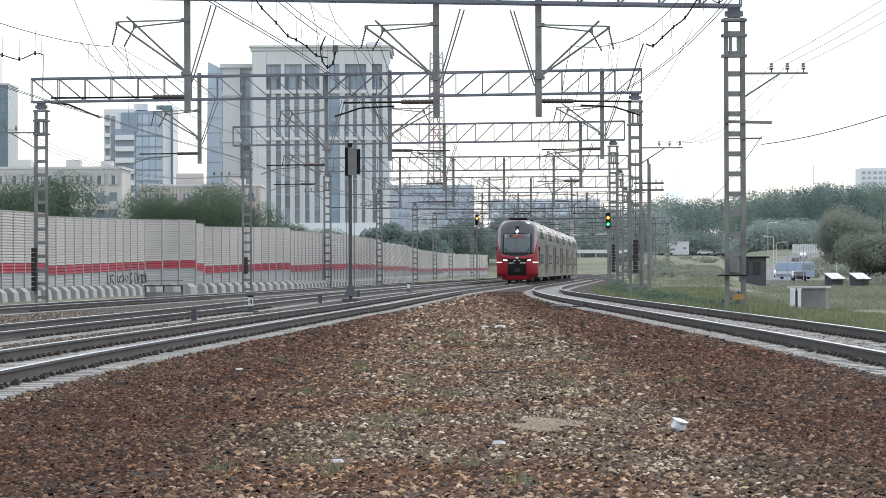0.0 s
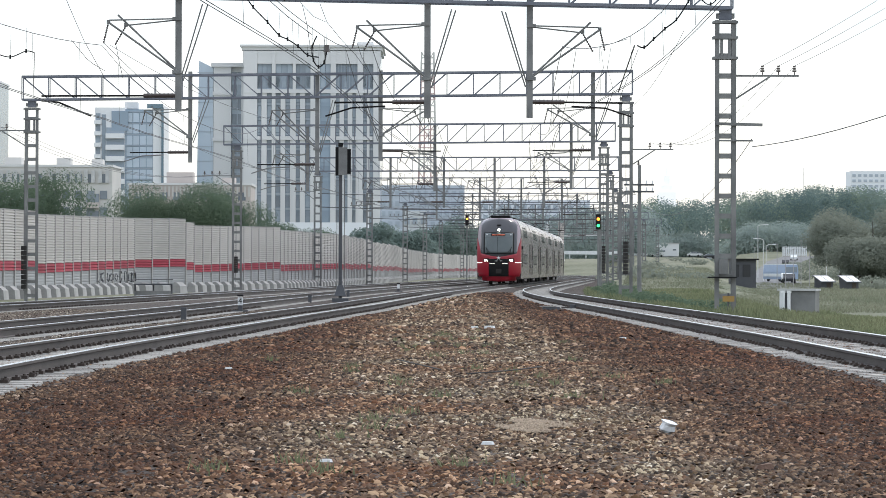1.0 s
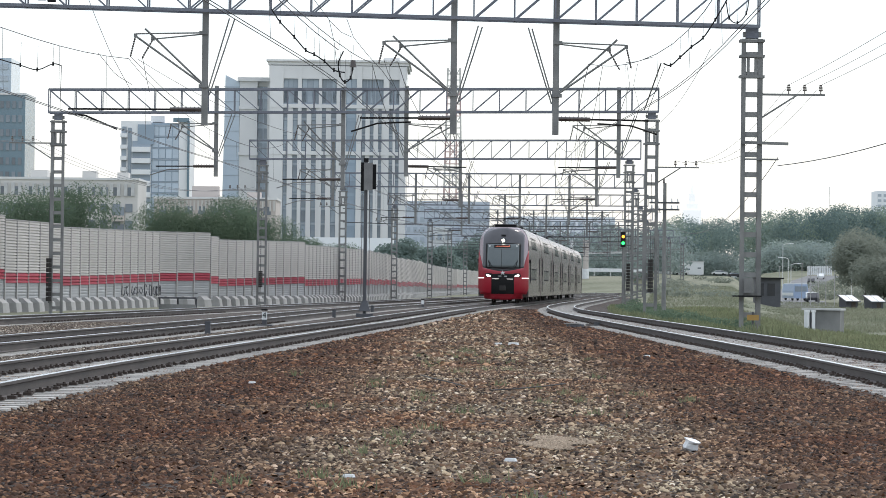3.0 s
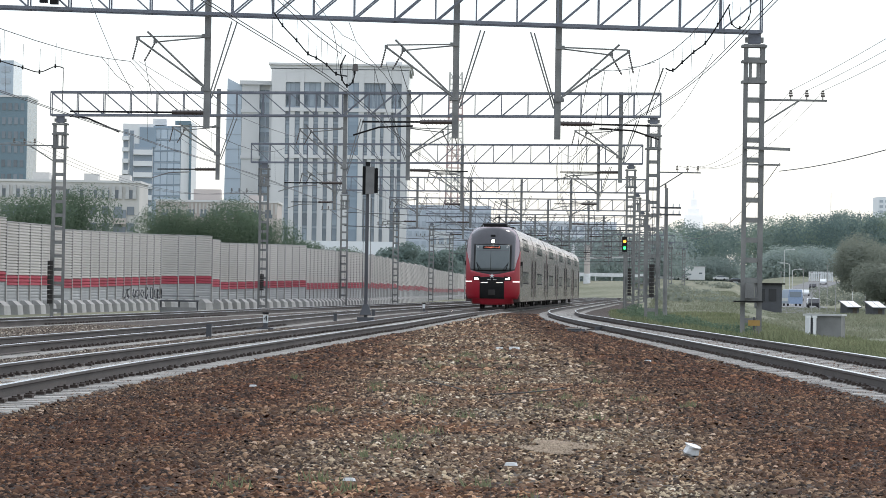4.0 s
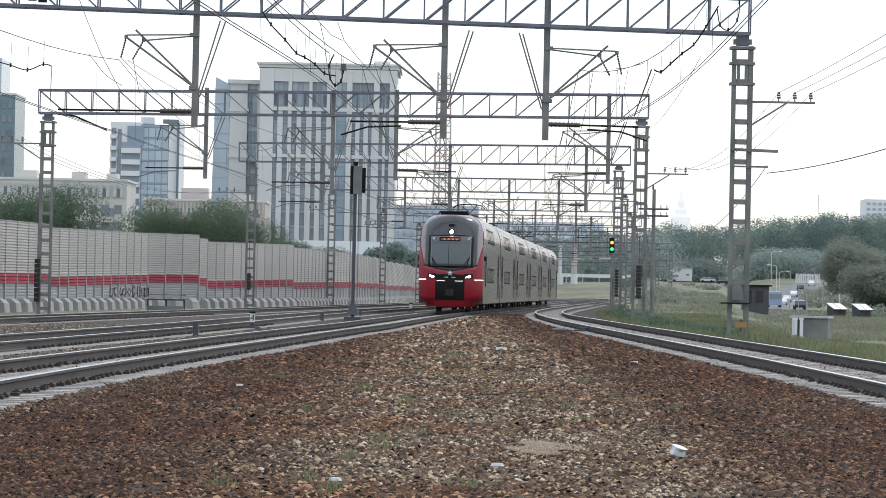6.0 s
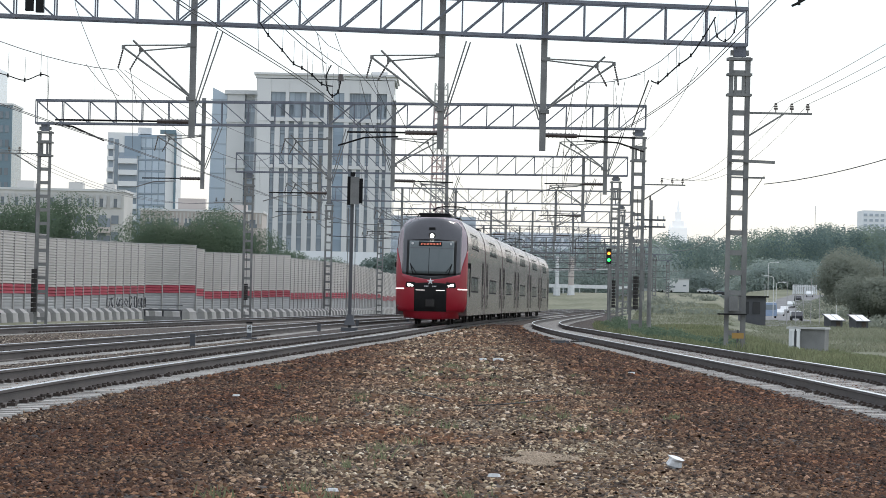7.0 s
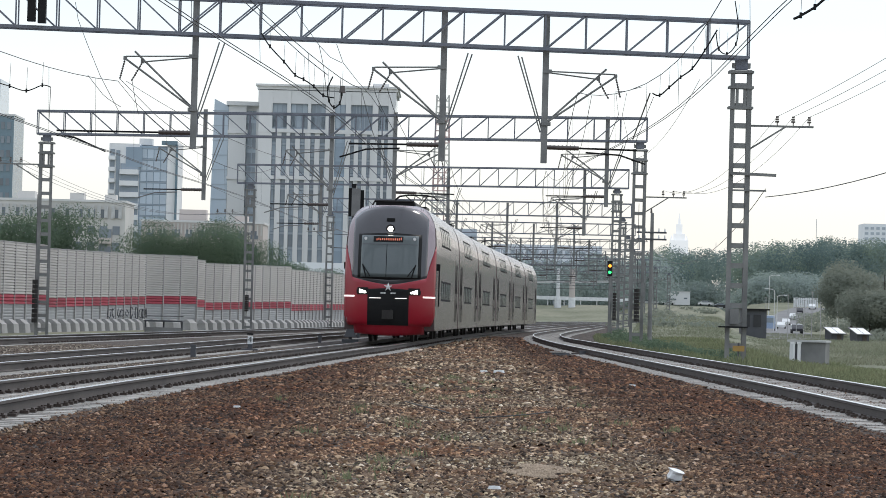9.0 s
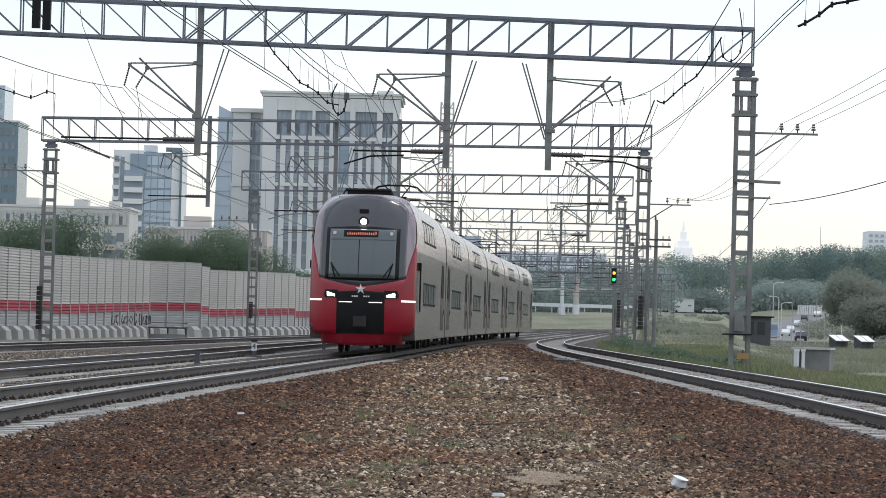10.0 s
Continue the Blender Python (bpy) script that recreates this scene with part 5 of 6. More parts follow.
block = slab_block("low rose-grey building with a flat roof behind the trees", -56.0, -33.6, 520, 16.6, M_BLOCK_ROSE, 9, 5, ((-47, 5, 2.2), (-38, 2.5, 1.2)))
rib = Mesh().box((0, 0, 0), (0.3, 0.3, 1.9)).data("parapet_rib", M_BLOCK)
for k in range(32):
    part("parapet_rib", rib, None, block, at=pose(-55.6 + k * 0.7, 519.9, 15.4))
awning = Mesh().box((0, 0, 0), (1.7, 0.9, 0.5)).data("awning", M_DARKGREY)
for k in (-52.0, -46.5, -41.0, -36.0):
    part("awning", awning, None, block, at=pose(k, 519.6, 12.6))
slab_block("teal glazed office slab with bands of windows", -110, -92.3, 600, 40.7, M_OFFICE, 13, 13, ())


# ---- trees ----
def leaves(rng, centres, radii, n, size):
    """Leaf clumps: small tilted quads spread over uneven blobs."""
    k = rng.choice(len(centres), n, p=np.array([r[0] * r[2] for r in radii]) / sum(r[0] * r[2] for r in radii))
    d = rng.normal(0, 1, (n, 3))
    d /= np.linalg.norm(d, axis=1)[:, None]
    p = np.array(centres)[k] + d * np.array(radii)[k] * (rng.uniform(0.35, 1.05, n) ** 0.5)[:, None]
    face = d + np.array((0, 0, 0.5)) + rng.normal(0, 0.42, (n, 3))
    a = np.cross(face, rng.normal(0, 1, (n, 3)))
    a /= np.linalg.norm(a, axis=1)[:, None]
    b_ = np.cross(face, a)
    b_ /= np.linalg.norm(b_, axis=1)[:, None]
    s = size * rng.uniform(0.5, 1.3, n)[:, None]
    q = np.stack([p - a * s, p + b_ * s * 0.7, p + a * s, p - b_ * s * 0.7], 1)
    return q.reshape(-1, 3), np.arange(4 * n)


def tree(x, y, h, w, seed, label, material=None, n=9000, leaf=0.26):
    rng = np.random.default_rng(seed)
    g = float(ground_z(x, y))
    t = thing("tree", label, "tree", pose(x, y, g), "trees behind the barrier")
    tr = Mesh()
    tr.rod((0, 0, -0.2), (0.1, 0, h * 0.45), 0.22, 8, 0.13)
    tr.rod((0.1, 0, h * 0.45), (0.0, 0.1, h * 0.85), 0.13, 6, 0.04)
    cs, rs = [], []
    for i in range(9):
        a = rng.uniform(0, math.tau)
        r = w * rng.uniform(0.15, 0.55)
        z = h * rng.uniform(0.35, 0.86)
        c = (math.cos(a) * r, math.sin(a) * r, z)
        tr.rod((0.05, 0, h * rng.uniform(0.25, 0.5)), c, 0.07, 5, 0.02)
        cs.append(c)
        k = w * rng.uniform(0.22, 0.42)
        rs.append((k, k, k * rng.uniform(0.6, 0.95)))
    part("trunk", tr, M_BARK, t)
    v, f = leaves(rng, cs, rs, n, leaf)
    part("crown", fast_mesh("crown", v, f, 4, material or M_LEAF), None, t)


# left bank of trees over the barrier
for i, (px, py, ph, pw) in enumerate(((-42, 232, 8.2, 7), (-37, 236, 9.0, 7.5), (-33.5, 245, 9.6, 7), (-30, 250, 6.2, 6), (-28, 262, 4.8, 6),
                                      (-29.5, 292, 9.2, 7), (-26, 290, 10.2, 7.5), (-22.5, 288, 9.6, 7), (-19.8, 292, 10.0, 6.5), (-17.0, 300, 6.2, 5),
                                      (-15.5, 338, 6.0, 6), (-20, 334, 6.0, 6), (-10.5, 520, 9.6, 7), (-13, 530, 8.6, 7), (-5.5, 560, 8.2, 8), (-2.5, 600, 8.6, 8), (2.5, 640, 11.0, 9), (-0.5, 650, 10.4, 9), (7.0, 670, 11.6, 9), (11.0, 690, 11.6, 9))):
    # Crowns past y = 400 use the leaf with haze mixed into its colour.
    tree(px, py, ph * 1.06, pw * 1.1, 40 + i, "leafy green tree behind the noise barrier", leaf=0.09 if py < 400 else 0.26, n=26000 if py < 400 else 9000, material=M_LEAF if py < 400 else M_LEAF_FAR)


def wood(name, label, spots, material, n, leaf, seed):
    rng = np.random.default_rng(seed)
    cs = [(x, y, float(ground_z(x, y)) + t - h * 0.5) for x, y, t, w, h in spots]
    rs = [(w * 0.55, w * 0.55, h * 0.5) for x, y, t, w, h in spots]
    v, f = leaves(rng, cs, rs, n, leaf)
    tagged(new(name, fast_mesh(name, v, f, 4, material)), label, "wood", kind="stuff")



def skyline(r):
    """Rise of the wooded hill's outline over the eye, by direction x / y."""
    return float(np.interp(r, (0.0, 0.04, 0.08, 0.09, 0.103, 0.11, 0.123, 0.133, 0.145, 0.17, 0.3), (0.014, 0.014, 0.027, 0.0265, 0.0268, 0.0285, 0.0302, 0.031, 0.031, 0.0305, 0.03)))


rng0 = random.Random(8)
spots = []
for i in range(330):
    r = rng0.uniform(0.062, 0.24)
    y = rng0.uniform(900, 1080) if r < 0.107 else rng0.uniform(870, 1060)
    top = 1.18 + y * (skyline(r) - abs(rng0.gauss(0, 0.0065)))
    g = float(ground_z(r * y, y))
    if top - g > 3:
        h = min(top - g, rng0.uniform(9, 15))
        spots.append((r * y, y, top - g, rng0.uniform(7, 12), h))
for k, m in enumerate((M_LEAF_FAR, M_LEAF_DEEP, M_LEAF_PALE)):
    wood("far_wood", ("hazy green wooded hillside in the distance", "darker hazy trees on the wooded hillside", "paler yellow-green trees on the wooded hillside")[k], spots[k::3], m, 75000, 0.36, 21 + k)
spots = []
for i in range(250):
    r = rng0.uniform(0.07, 0.19)
    y = rng0.uniform(835, 880) if r > 0.102 else rng0.uniform(895, 930)
    h = rng0.uniform(4.5, 9.0)
    spots.append((r * y, y, h, rng0.uniform(8, 12), h * 1.15))
# Belt paler than the hill above: thicker haze put into its colour.
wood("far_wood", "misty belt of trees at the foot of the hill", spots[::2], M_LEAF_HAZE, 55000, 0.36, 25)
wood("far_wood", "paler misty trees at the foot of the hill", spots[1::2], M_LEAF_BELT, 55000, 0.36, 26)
low = []
for i in range(120):
    r = rng0.uniform(-0.035, 0.078)
    y = rng0.uniform(800, 930)
    g = float(ground_z(r * y, y))
    top = 1.18 + y * (rng0.uniform(0.006, 0.0155) if r < 0.02 else rng0.uniform(0.014, 0.0235))
    top = max(top, g + 3.5)
    low.append((r * y, y, top - g, rng0.uniform(8, 14), top - g))
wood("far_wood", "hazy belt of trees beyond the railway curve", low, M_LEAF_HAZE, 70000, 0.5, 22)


# ---- small things beside the tracks ----
def ground_at(x, y):
    return float(ground_z(x, y))


def text_mesh(body, size, depth):
    """Raised letters as a mesh, facing -y."""
    cu = bpy.data.curves.new("letters", "FONT")
    cu.body, cu.size, cu.extrude, cu.align_x, cu.align_y = body, size, depth, "CENTER", "CENTER"
    ob = bpy.data.objects.new("letters", cu)
    scene.collection.objects.link(ob)
    me = bpy.data.meshes.new_from_object(ob.evaluated_get(bpy.context.evaluated_depsgraph_get()))
    bpy.data.objects.remove(ob)
    me.transform(Matrix.Rotation(math.pi / 2, 4, "X"))
    return me


def signal_back(x, y):
    g = ground_at(x, y)
    t = thing("railway_signal", "dark railway signal seen from behind on a tall steel post", "signal", pose(x, y, 0))
    part("post", Mesh().rod((0, 0, g), (0, 0, 6.4), 0.075, 10), M_DARKGREY, t)
    part("plinth", Mesh().box((0, 0, g + 0.05), (0.7, 0.6, 0.2)).loft([[(-0.25, -0.25, g + 0.25), (0.25, -0.25, g + 0.25), (0.25, 0.25, g + 0.25), (-0.25, 0.25, g + 0.25)],
                                                                 [(-0.1, -0.1, g + 0.7), (0.1, -0.1, g + 0.7), (0.1, 0.1, g + 0.7), (-0.1, 0.1, g + 0.7)]]), M_DARKGREY, t)
    head = part("head", Mesh().box((0.1, -0.2, 5.72), (0.36, 0.26, 1.15)), M_STEEL, t, "grey signal housing")
    part("backboard", Mesh().box((-0.15, 0.0, 5.72), (0.14, 0.08, 1.2)).box((0.35, 0.0, 5.72), (0.16, 0.08, 1.05)), M_BLACK, head)
    part("cap", Mesh().box((0, 0, 6.42), (0.2, 0.2, 0.16)), M_BLACK, t)
    lad = Mesh()
    for k in (-0.16, 0.16):
        lad.rod((k, 0.25, g + 0.3), (k, 0.25, 5.0), 0.015, 5)
    part("ladder", lad, M_STEEL, t)


signal_back(-3.9, 119)


def colour_signal(x, y, z, lights, label, size=0.85):
    g = ground_at(x, y)
    t = thing("railway_signal", label, "signal", pose(x, y, 0))
    part("post", Mesh().rod((0, 0.1, g), (0, 0.1, z + 0.6), 0.06, 8), M_STEEL, t)
    head = part("head", Mesh().box((0, 0, z), (0.42 * size, 0.25, 1.3 * size)), M_BLACK, t)
    for dz, m in lights:
        part("lens", Mesh().rod((0, -0.13, z + dz), (0, -0.17, z + dz), 0.13 * size, 14), m, head)
        part("hood", Mesh().tube([(-0.16, -0.25, z + dz + 0.05), (-0.1, -0.28, z + dz + 0.15), (0.1, -0.28, z + dz + 0.15), (0.16, -0.25, z + dz + 0.05)], 0.03), M_BLACK, head)
    part("ladder", Mesh().bar((0.25, 0.15, g), (0.25, 0.15, z), 0.04), M_STEEL, t)


colour_signal(11.95, 204.5, 4.65, ((0.2, M_YELLOW_ON), (-0.27, M_GREEN_ON)), "black railway signal showing yellow over green on a post")
colour_signal(3.6, 300, 6.4, ((0.15, M_YELLOW_ON),), "distant black railway signal showing yellow")


def marker(x, y, digit):
    g = ground_at(x, y)
    t = thing("marker_post", "small white track marker post with a black cap", "marker post", pose(x, y, g), "track markers")
    part("post", Mesh().box((0, 0, 0.12), (0.14, 0.12, 0.3)), M_DARKGREY, t)
    pl = part("plate", Mesh().box((0, -0.02, 0.33), (0.16, 0.1, 0.25)), M_WHITE, t)
    part("cap", Mesh().box((0, -0.02, 0.52), (0.2, 0.12, 0.06)), M_BLACK, t)
    part("base", Mesh().box((-0.1, 0, 0.0), (0.7, 0.4, 0.1)), M_DARKGREY, t)
    if digit:
        me = text_mesh(digit, 0.26, 0.004)
        me.materials.append(M_BLACK)
        part("digit", me, None, pl, at=pose(0, -0.078, 0.34))


marker(-6.2, 91, "4")
marker(-2.1, 172, "")
for x, y, w, h in ((-6.7, 76, 0.14, 0.30), (-5.05, 116, 0.14, 0.28), (-4.2, 140, 0.14, 0.3)):
    st = Mesh().box((0, 0, h / 2 - 0.05), (w, w, h + 0.1)).box((0, 0, h + 0.02), (w * 1.15, w * 1.15, 0.04))
    tagged(part("bollard", st, M_DARKGREY, at=pose(x, y, ground_at(x, y))), "short dark concrete stump between the tracks", "bollard", "stumps")


def switch_motor():
    t = thing("switch_machine", "grey electric switch machine beside the rail", "switch machine", pose(4.35, 104, ground_at(4.35, 104), 0, 0, 4))
    part("case", Mesh().loft([[(-0.35, -0.2, 0.0), (0.35, -0.2, 0.0), (0.35, 0.2, 0.0), (-0.35, 0.2, 0.0)], [(-0.3, -0.17, 0.12), (0.3, -0.17, 0.12), (0.3, 0.17, 0.12), (-0.3, 0.17, 0.12)]]), M_DARKGREY, t)
    part("lid", Mesh().box((-0.15, 0, 0.14), (0.5, 0.4, 0.04)), M_SLEEPER, t)
    part("rod", Mesh().rod((0.4, 0.1, 0.1), (1.5, 0.3, 0.1), 0.03), M_RAILSIDE, t)
    part("cable_box", Mesh().rod((0.75, -0.5, 0.0), (0.75, -0.5, 0.22), 0.13, 10), M_DARKGREY, t)


switch_motor()


def litter():
    m = Mesh()
    rng = random.Random(4)
    ring = []
    for z, r in ((0.0, 0.035), (0.02, 0.05), (0.06, 0.048), (0.085, 0.052)):
        ring.append([(math.cos(a * math.tau / 10) * r * rng.uniform(0.8, 1.35) * 1.2, math.sin(a * math.tau / 10) * r * rng.uniform(0.8, 1.2), z) for a in range(10)])
    m.loft(ring)
    t = part("plastic_cup", m, M_WHITE, at=pose(1.83, 22.2, ground_at(1.83, 22.2) + 0.015, 20, 10, 30))
    tagged(t, "crumpled white plastic cup lying on the ballast", "litter")
    for x, y, s in ((1.22, 60.8, 0.13), (0.9, 61.2, 0.09), (3.5, 52, 0.07), (-2.6, 36, 0.05), (0.4, 20.5, 0.05), (-0.7, 18.6, 0.045)):
        sm = Mesh().loft([[(math.cos(a) * s, math.sin(a) * s * 0.6, 0) for a in (0, 1.1, 2.3, 3.3, 4.4, 5.4)], [(math.cos(a) * s * 0.8, math.sin(a) * s * 0.5, s * 0.45) for a in (0, 1.1, 2.3, 3.3, 4.4, 5.4)]])
        tagged(part("pale_stone", sm, M_WHITE, at=pose(x, y, ground_at(x, y) + 0.015)), "pale flat stone among the brown ballast", "stone", "pale stones")
    for k, pts in enumerate((((-0.5, 39), (-0.3, 37.6), (-0.05, 36), (0.1, 34.9)), ((0.4, 33.6), (0.75, 34.2), (1.1, 35.2), (1.4, 36.2)))):
        tagged(part("cable", Mesh().tube([(x, y, ground_at(x, y) + 0.045) for x, y in pts], 0.008, 6), M_BLACK), "thin black cable lying on the ballast", "cable", "loose cables")
    br = Mesh()
    o = (2.12, 18.1)
    br.loft([[(-0.14, -0.06, 0), (0.13, -0.07, 0), (0.14, 0.06, 0), (-0.12, 0.07, 0)], [(-0.1, -0.05, 0.06), (0.12, -0.04, 0.08), (0.1, 0.05, 0.09), (-0.09, 0.04, 0.05)]])
    tagged(part("boulder", br, M_REDSTONE, at=pose(o[0], o[1], ground_at(*o) + 0.01, 0, 0, 15) @ Matrix.Scale(0.45, 4)), "reddish lump of stone on the ballast", "stone")


litter()


def cabinet():
    x, y = 16.25, 125.4
    t = thing("utility_cabinet", "grey and white trackside utility cabinet in the grass", "cabinet", pose(x, y, ground_at(x, y), 0, 0, -20))
    part("body", Mesh().box((0.1, 0, 0.5), (1.45, 0.85, 1.1)), M_STEEL, t, "grey metal cabinet body")
    part("side_panel", Mesh().box((-0.68, -0.05, 0.5), (0.16, 0.95, 1.1)), M_WHITE, t, "white streaked side panel")
    part("lid", Mesh().box((0, 0, 1.09), (1.75, 1.05, 0.09)), M_WHITECONC, t)
    for k in (-0.60, -0.34):
        part("front_post", Mesh().box((k, -0.47, 0.5), (0.14, 0.1, 1.08)).box((k, -0.47, 1.0), (0.2, 0.12, 0.1)), M_BRIGHT, t, "white streaked post")
    # Flat dark sheet stands in for the shaded gap between the posts.
    part("recess", Mesh().box((-0.47, -0.425, 0.5), (0.12, 0.02, 1.0)), M_DARKGREY, t)


cabinet()


def kiosk():
    x, y = 33.0, 300
    g = ground_at(x, y)
    t = thing("kiosk", "dark blue-grey metal kiosk with a flat roof", "kiosk", pose(x, y, g))
    part("wall", Mesh().box((0, 1.5, 1.5), (2.6, 3, 3.1)), M_DARKGREY, t)
    part("roof", Mesh().box((0.1, 1.4, 3.1), (3.0, 3.5, 0.16)), M_BLACK, t)
    part("window", Mesh().box((-0.8, -0.02, 1.9), (0.6, 0.08, 1.3)), M_GLASS, t)
    part("window", Mesh().box((0.3, -0.02, 1.9), (0.8, 0.08, 1.3)), M_GLASS, t)
    part("base", Mesh().box((0, -0.05, 0.45), (2.5, 0.15, 1.0)), M_DARKGREY, t)


kiosk()


def wooden_pole():
    x, y = 12.05, 165
    g = ground_at(x, y)
    t = thing("utility_pole", "grey wooden utility pole with two crossarms", "utility pole", pose(x, y, 0))
    part("pole", Mesh().rod((0, 0, g), (0, 0, 7.3), 0.14, 10, 0.1), M_STEEL, t)
    for z in (6.15, 5.75):
        arm = part("crossarm", Mesh().bar((-0.9, -0.1, z), (0.85, -0.1, z), 0.1), M_DARKGREY, t)
        for k in (-0.75, -0.4, 0.4, 0.75):
            part("pin_insulator", Mesh().rod((k, -0.1, z + 0.05), (k, -0.1, z + 0.25), 0.05, 8, 0.03), M_WHITE, arm)
    part("top_pin", Mesh().rod((-0.06, 0, 7.3), (-0.06, 0, 7.6), 0.07, 8, 0.04), M_INSULATOR, t)


wooden_pole()


def tension_weight(x, y, z0, z1):
    t = thing("tension_weight", "dark stack of tensioning weights hanging by a mast", "weight stack", pose(x, y, 0), "tension weights")
    n = 9
    for i in range(n):
        z = z0 + (z1 - z0) * i / n
        part("weight", Mesh().rod((0, 0, z), (0, 0, z + (z1 - z0) / n * 0.9), 0.15, 10), M_UNDER, t)
    part("rod", Mesh().rod((0, 0, z0 - 0.1), (0, 0, z1 + 4.5), 0.015, 5), M_WIRE, t)


for a in ((10.2, 149.5, 0.95, 2.7), (12.45, 206.4, 0.95, 2.95), (-21.65, 149.6, 0.1, 2.4), (-14.4, 206.5, 0.9, 2.1)):
    tension_weight(*a)
sign = thing("mast_sign", "small yellow plate on the mast foot", "sign", pose(10.1, 96.6, 0))
part("plate", Mesh().box((0, -0.06, 0.2), (0.40, 0.03, 0.19)), M_YELLOW, sign)
part("bracket", Mesh().box((0, 0, 0.0), (0.06, 0.08, 0.8)).bar((0, 0, 0.3), (0.1, 0.4, 0.3), 0.04), M_DARKGREY, sign)
box_ = thing("switch_box", "dark electrical box on the mast", "box", pose(10.0, 96.7, 0))
part("case", Mesh().box((-0.05, 0, 1.3), (0.3, 0.2, 0.52)), M_STEEL, box_)
part("shelf", Mesh().box((-0.1, -0.02, 0.93), (1.0, 0.25, 0.05)), M_BLACK, box_)
for k in range(2):
    lb = thing("loudspeaker", "black box loudspeaker hanging from the crossbeam", "loudspeaker", pose(-14.35 + 0.36 * k, 96.5, 11.28 - 0.05 * k), "hanging boxes")
    part("case", Mesh().box((0, 0, 0), (0.27, 0.25, 1.0)), M_BLACK, lb)
    part("hanger", Mesh().bar((0, 0, 0.5), (0, 0.2, 0.75), 0.04), M_STEEL, lb)


def jumper(name, pts, r, label):
    """A drooping thick cable with clamps between the wires."""
    pts = [Vector(p) for p in pts]
    fine = []
    for i in range(len(pts) - 1):
        p0, p1, p2, p3 = pts[max(i - 1, 0)], pts[i], pts[i + 1], pts[min(i + 2, len(pts) - 1)]
        for k in range(6):
            u = k / 6
            fine.append(0.5 * ((2 * p1) + (p2 - p0) * u + (2 * p0 - 5 * p1 + 4 * p2 - p3) * u * u + (3 * p1 - p0 - 3 * p2 + p3) * u**3))
    fine.append(pts[-1])
    t = tagged(part(name, Mesh().tube(fine, r, 5), M_BLACK), label, "cable", "jumper cables")
    for p in pts[1:-1]:
        part("clamp", Mesh().rod(p - Vector((0, 0, 0.06)), p + Vector((0, 0, 0.07)), 0.032, 6), M_BLACK, t)
        part("hanger", Mesh().rod(p, p + Vector((0.02, 0, 0.75)), 0.007, 4), M_WIRE, t)


def at_depth(rows, d):
    return [((r * d), d, 1.18 + s * d) for r, s in rows]


jumper("jumper_cable", at_depth(((0.0720, 0.0795), (0.0746, 0.0788), (0.0779, 0.0817), (0.0819, 0.0854), (0.0860, 0.0887), (0.0902, 0.0951), (0.0945, 0.1026)), 96), 0.026, "drooping black jumper cable with clamps under the crossbeam")
jumper("jumper_cable", at_depth(((-0.0670, 0.0973), (-0.0639, 0.0927), (-0.0588, 0.0874), (-0.0547, 0.0828), (-0.0517, 0.0813), (-0.0480, 0.0789), (-0.0446, 0.0758), (-0.0406, 0.0750)), 92), 0.022, "drooping black jumper cable with clamps over the middle track")
jumper("jumper_cable", at_depth(((-0.0413, 0.0826), (-0.0430, 0.0784), (-0.0425, 0.0740), (-0.0407, 0.0716), (-0.0387, 0.0731), (-0.0380, 0.0765), (-0.0378, 0.0789)), 91), 0.022, "hanging black cable loop on the overhead wire")
jumper("jumper_cable", at_depth(((-0.1679, 0.0805), (-0.1639, 0.0786), (-0.1558, 0.0763), (-0.1498, 0.0748), (-0.1442, 0.0769), (-0.1412, 0.0763)), 90), 0.018, "drooping black jumper cable over the outer track")
jumper("jumper_cable", at_depth(((0.0941, 0.1014), (0.0952, 0.0958), (0.0981, 0.0941), (0.1012, 0.0976), (0.1019, 0.1040), (0.1006, 0.1130)), 96.68), 0.02, "cable loop at the gantry's end")
jumper("jumper_cable", at_depth(((0.1214, 0.1071), (0.1240, 0.1084), (0.1289, 0.1115), (0.1333, 0.1151), (0.1388, 0.1164), (0.1478, 0.1185)), 62), 0.03, "thick black cable clamped below the contact wire")
tagged(part("end_insulator", Mesh().rod((-3.44, 91, 8.18), (-3.44, 91, 8.40), 0.11, 10, 0.08), M_INSULATOR), "dark round end insulator on the overhead wire", "insulator")
post_rod = tagged(part("strut_rod", Mesh().rod((0.0712 * 96, 96, 1.18 + 0.0795 * 96), (0.0655 * 110, 110, 1.18 + 0.063 * 110), 0.025), M_STEEL), "thin steel strut on the overhead wire", "strut")


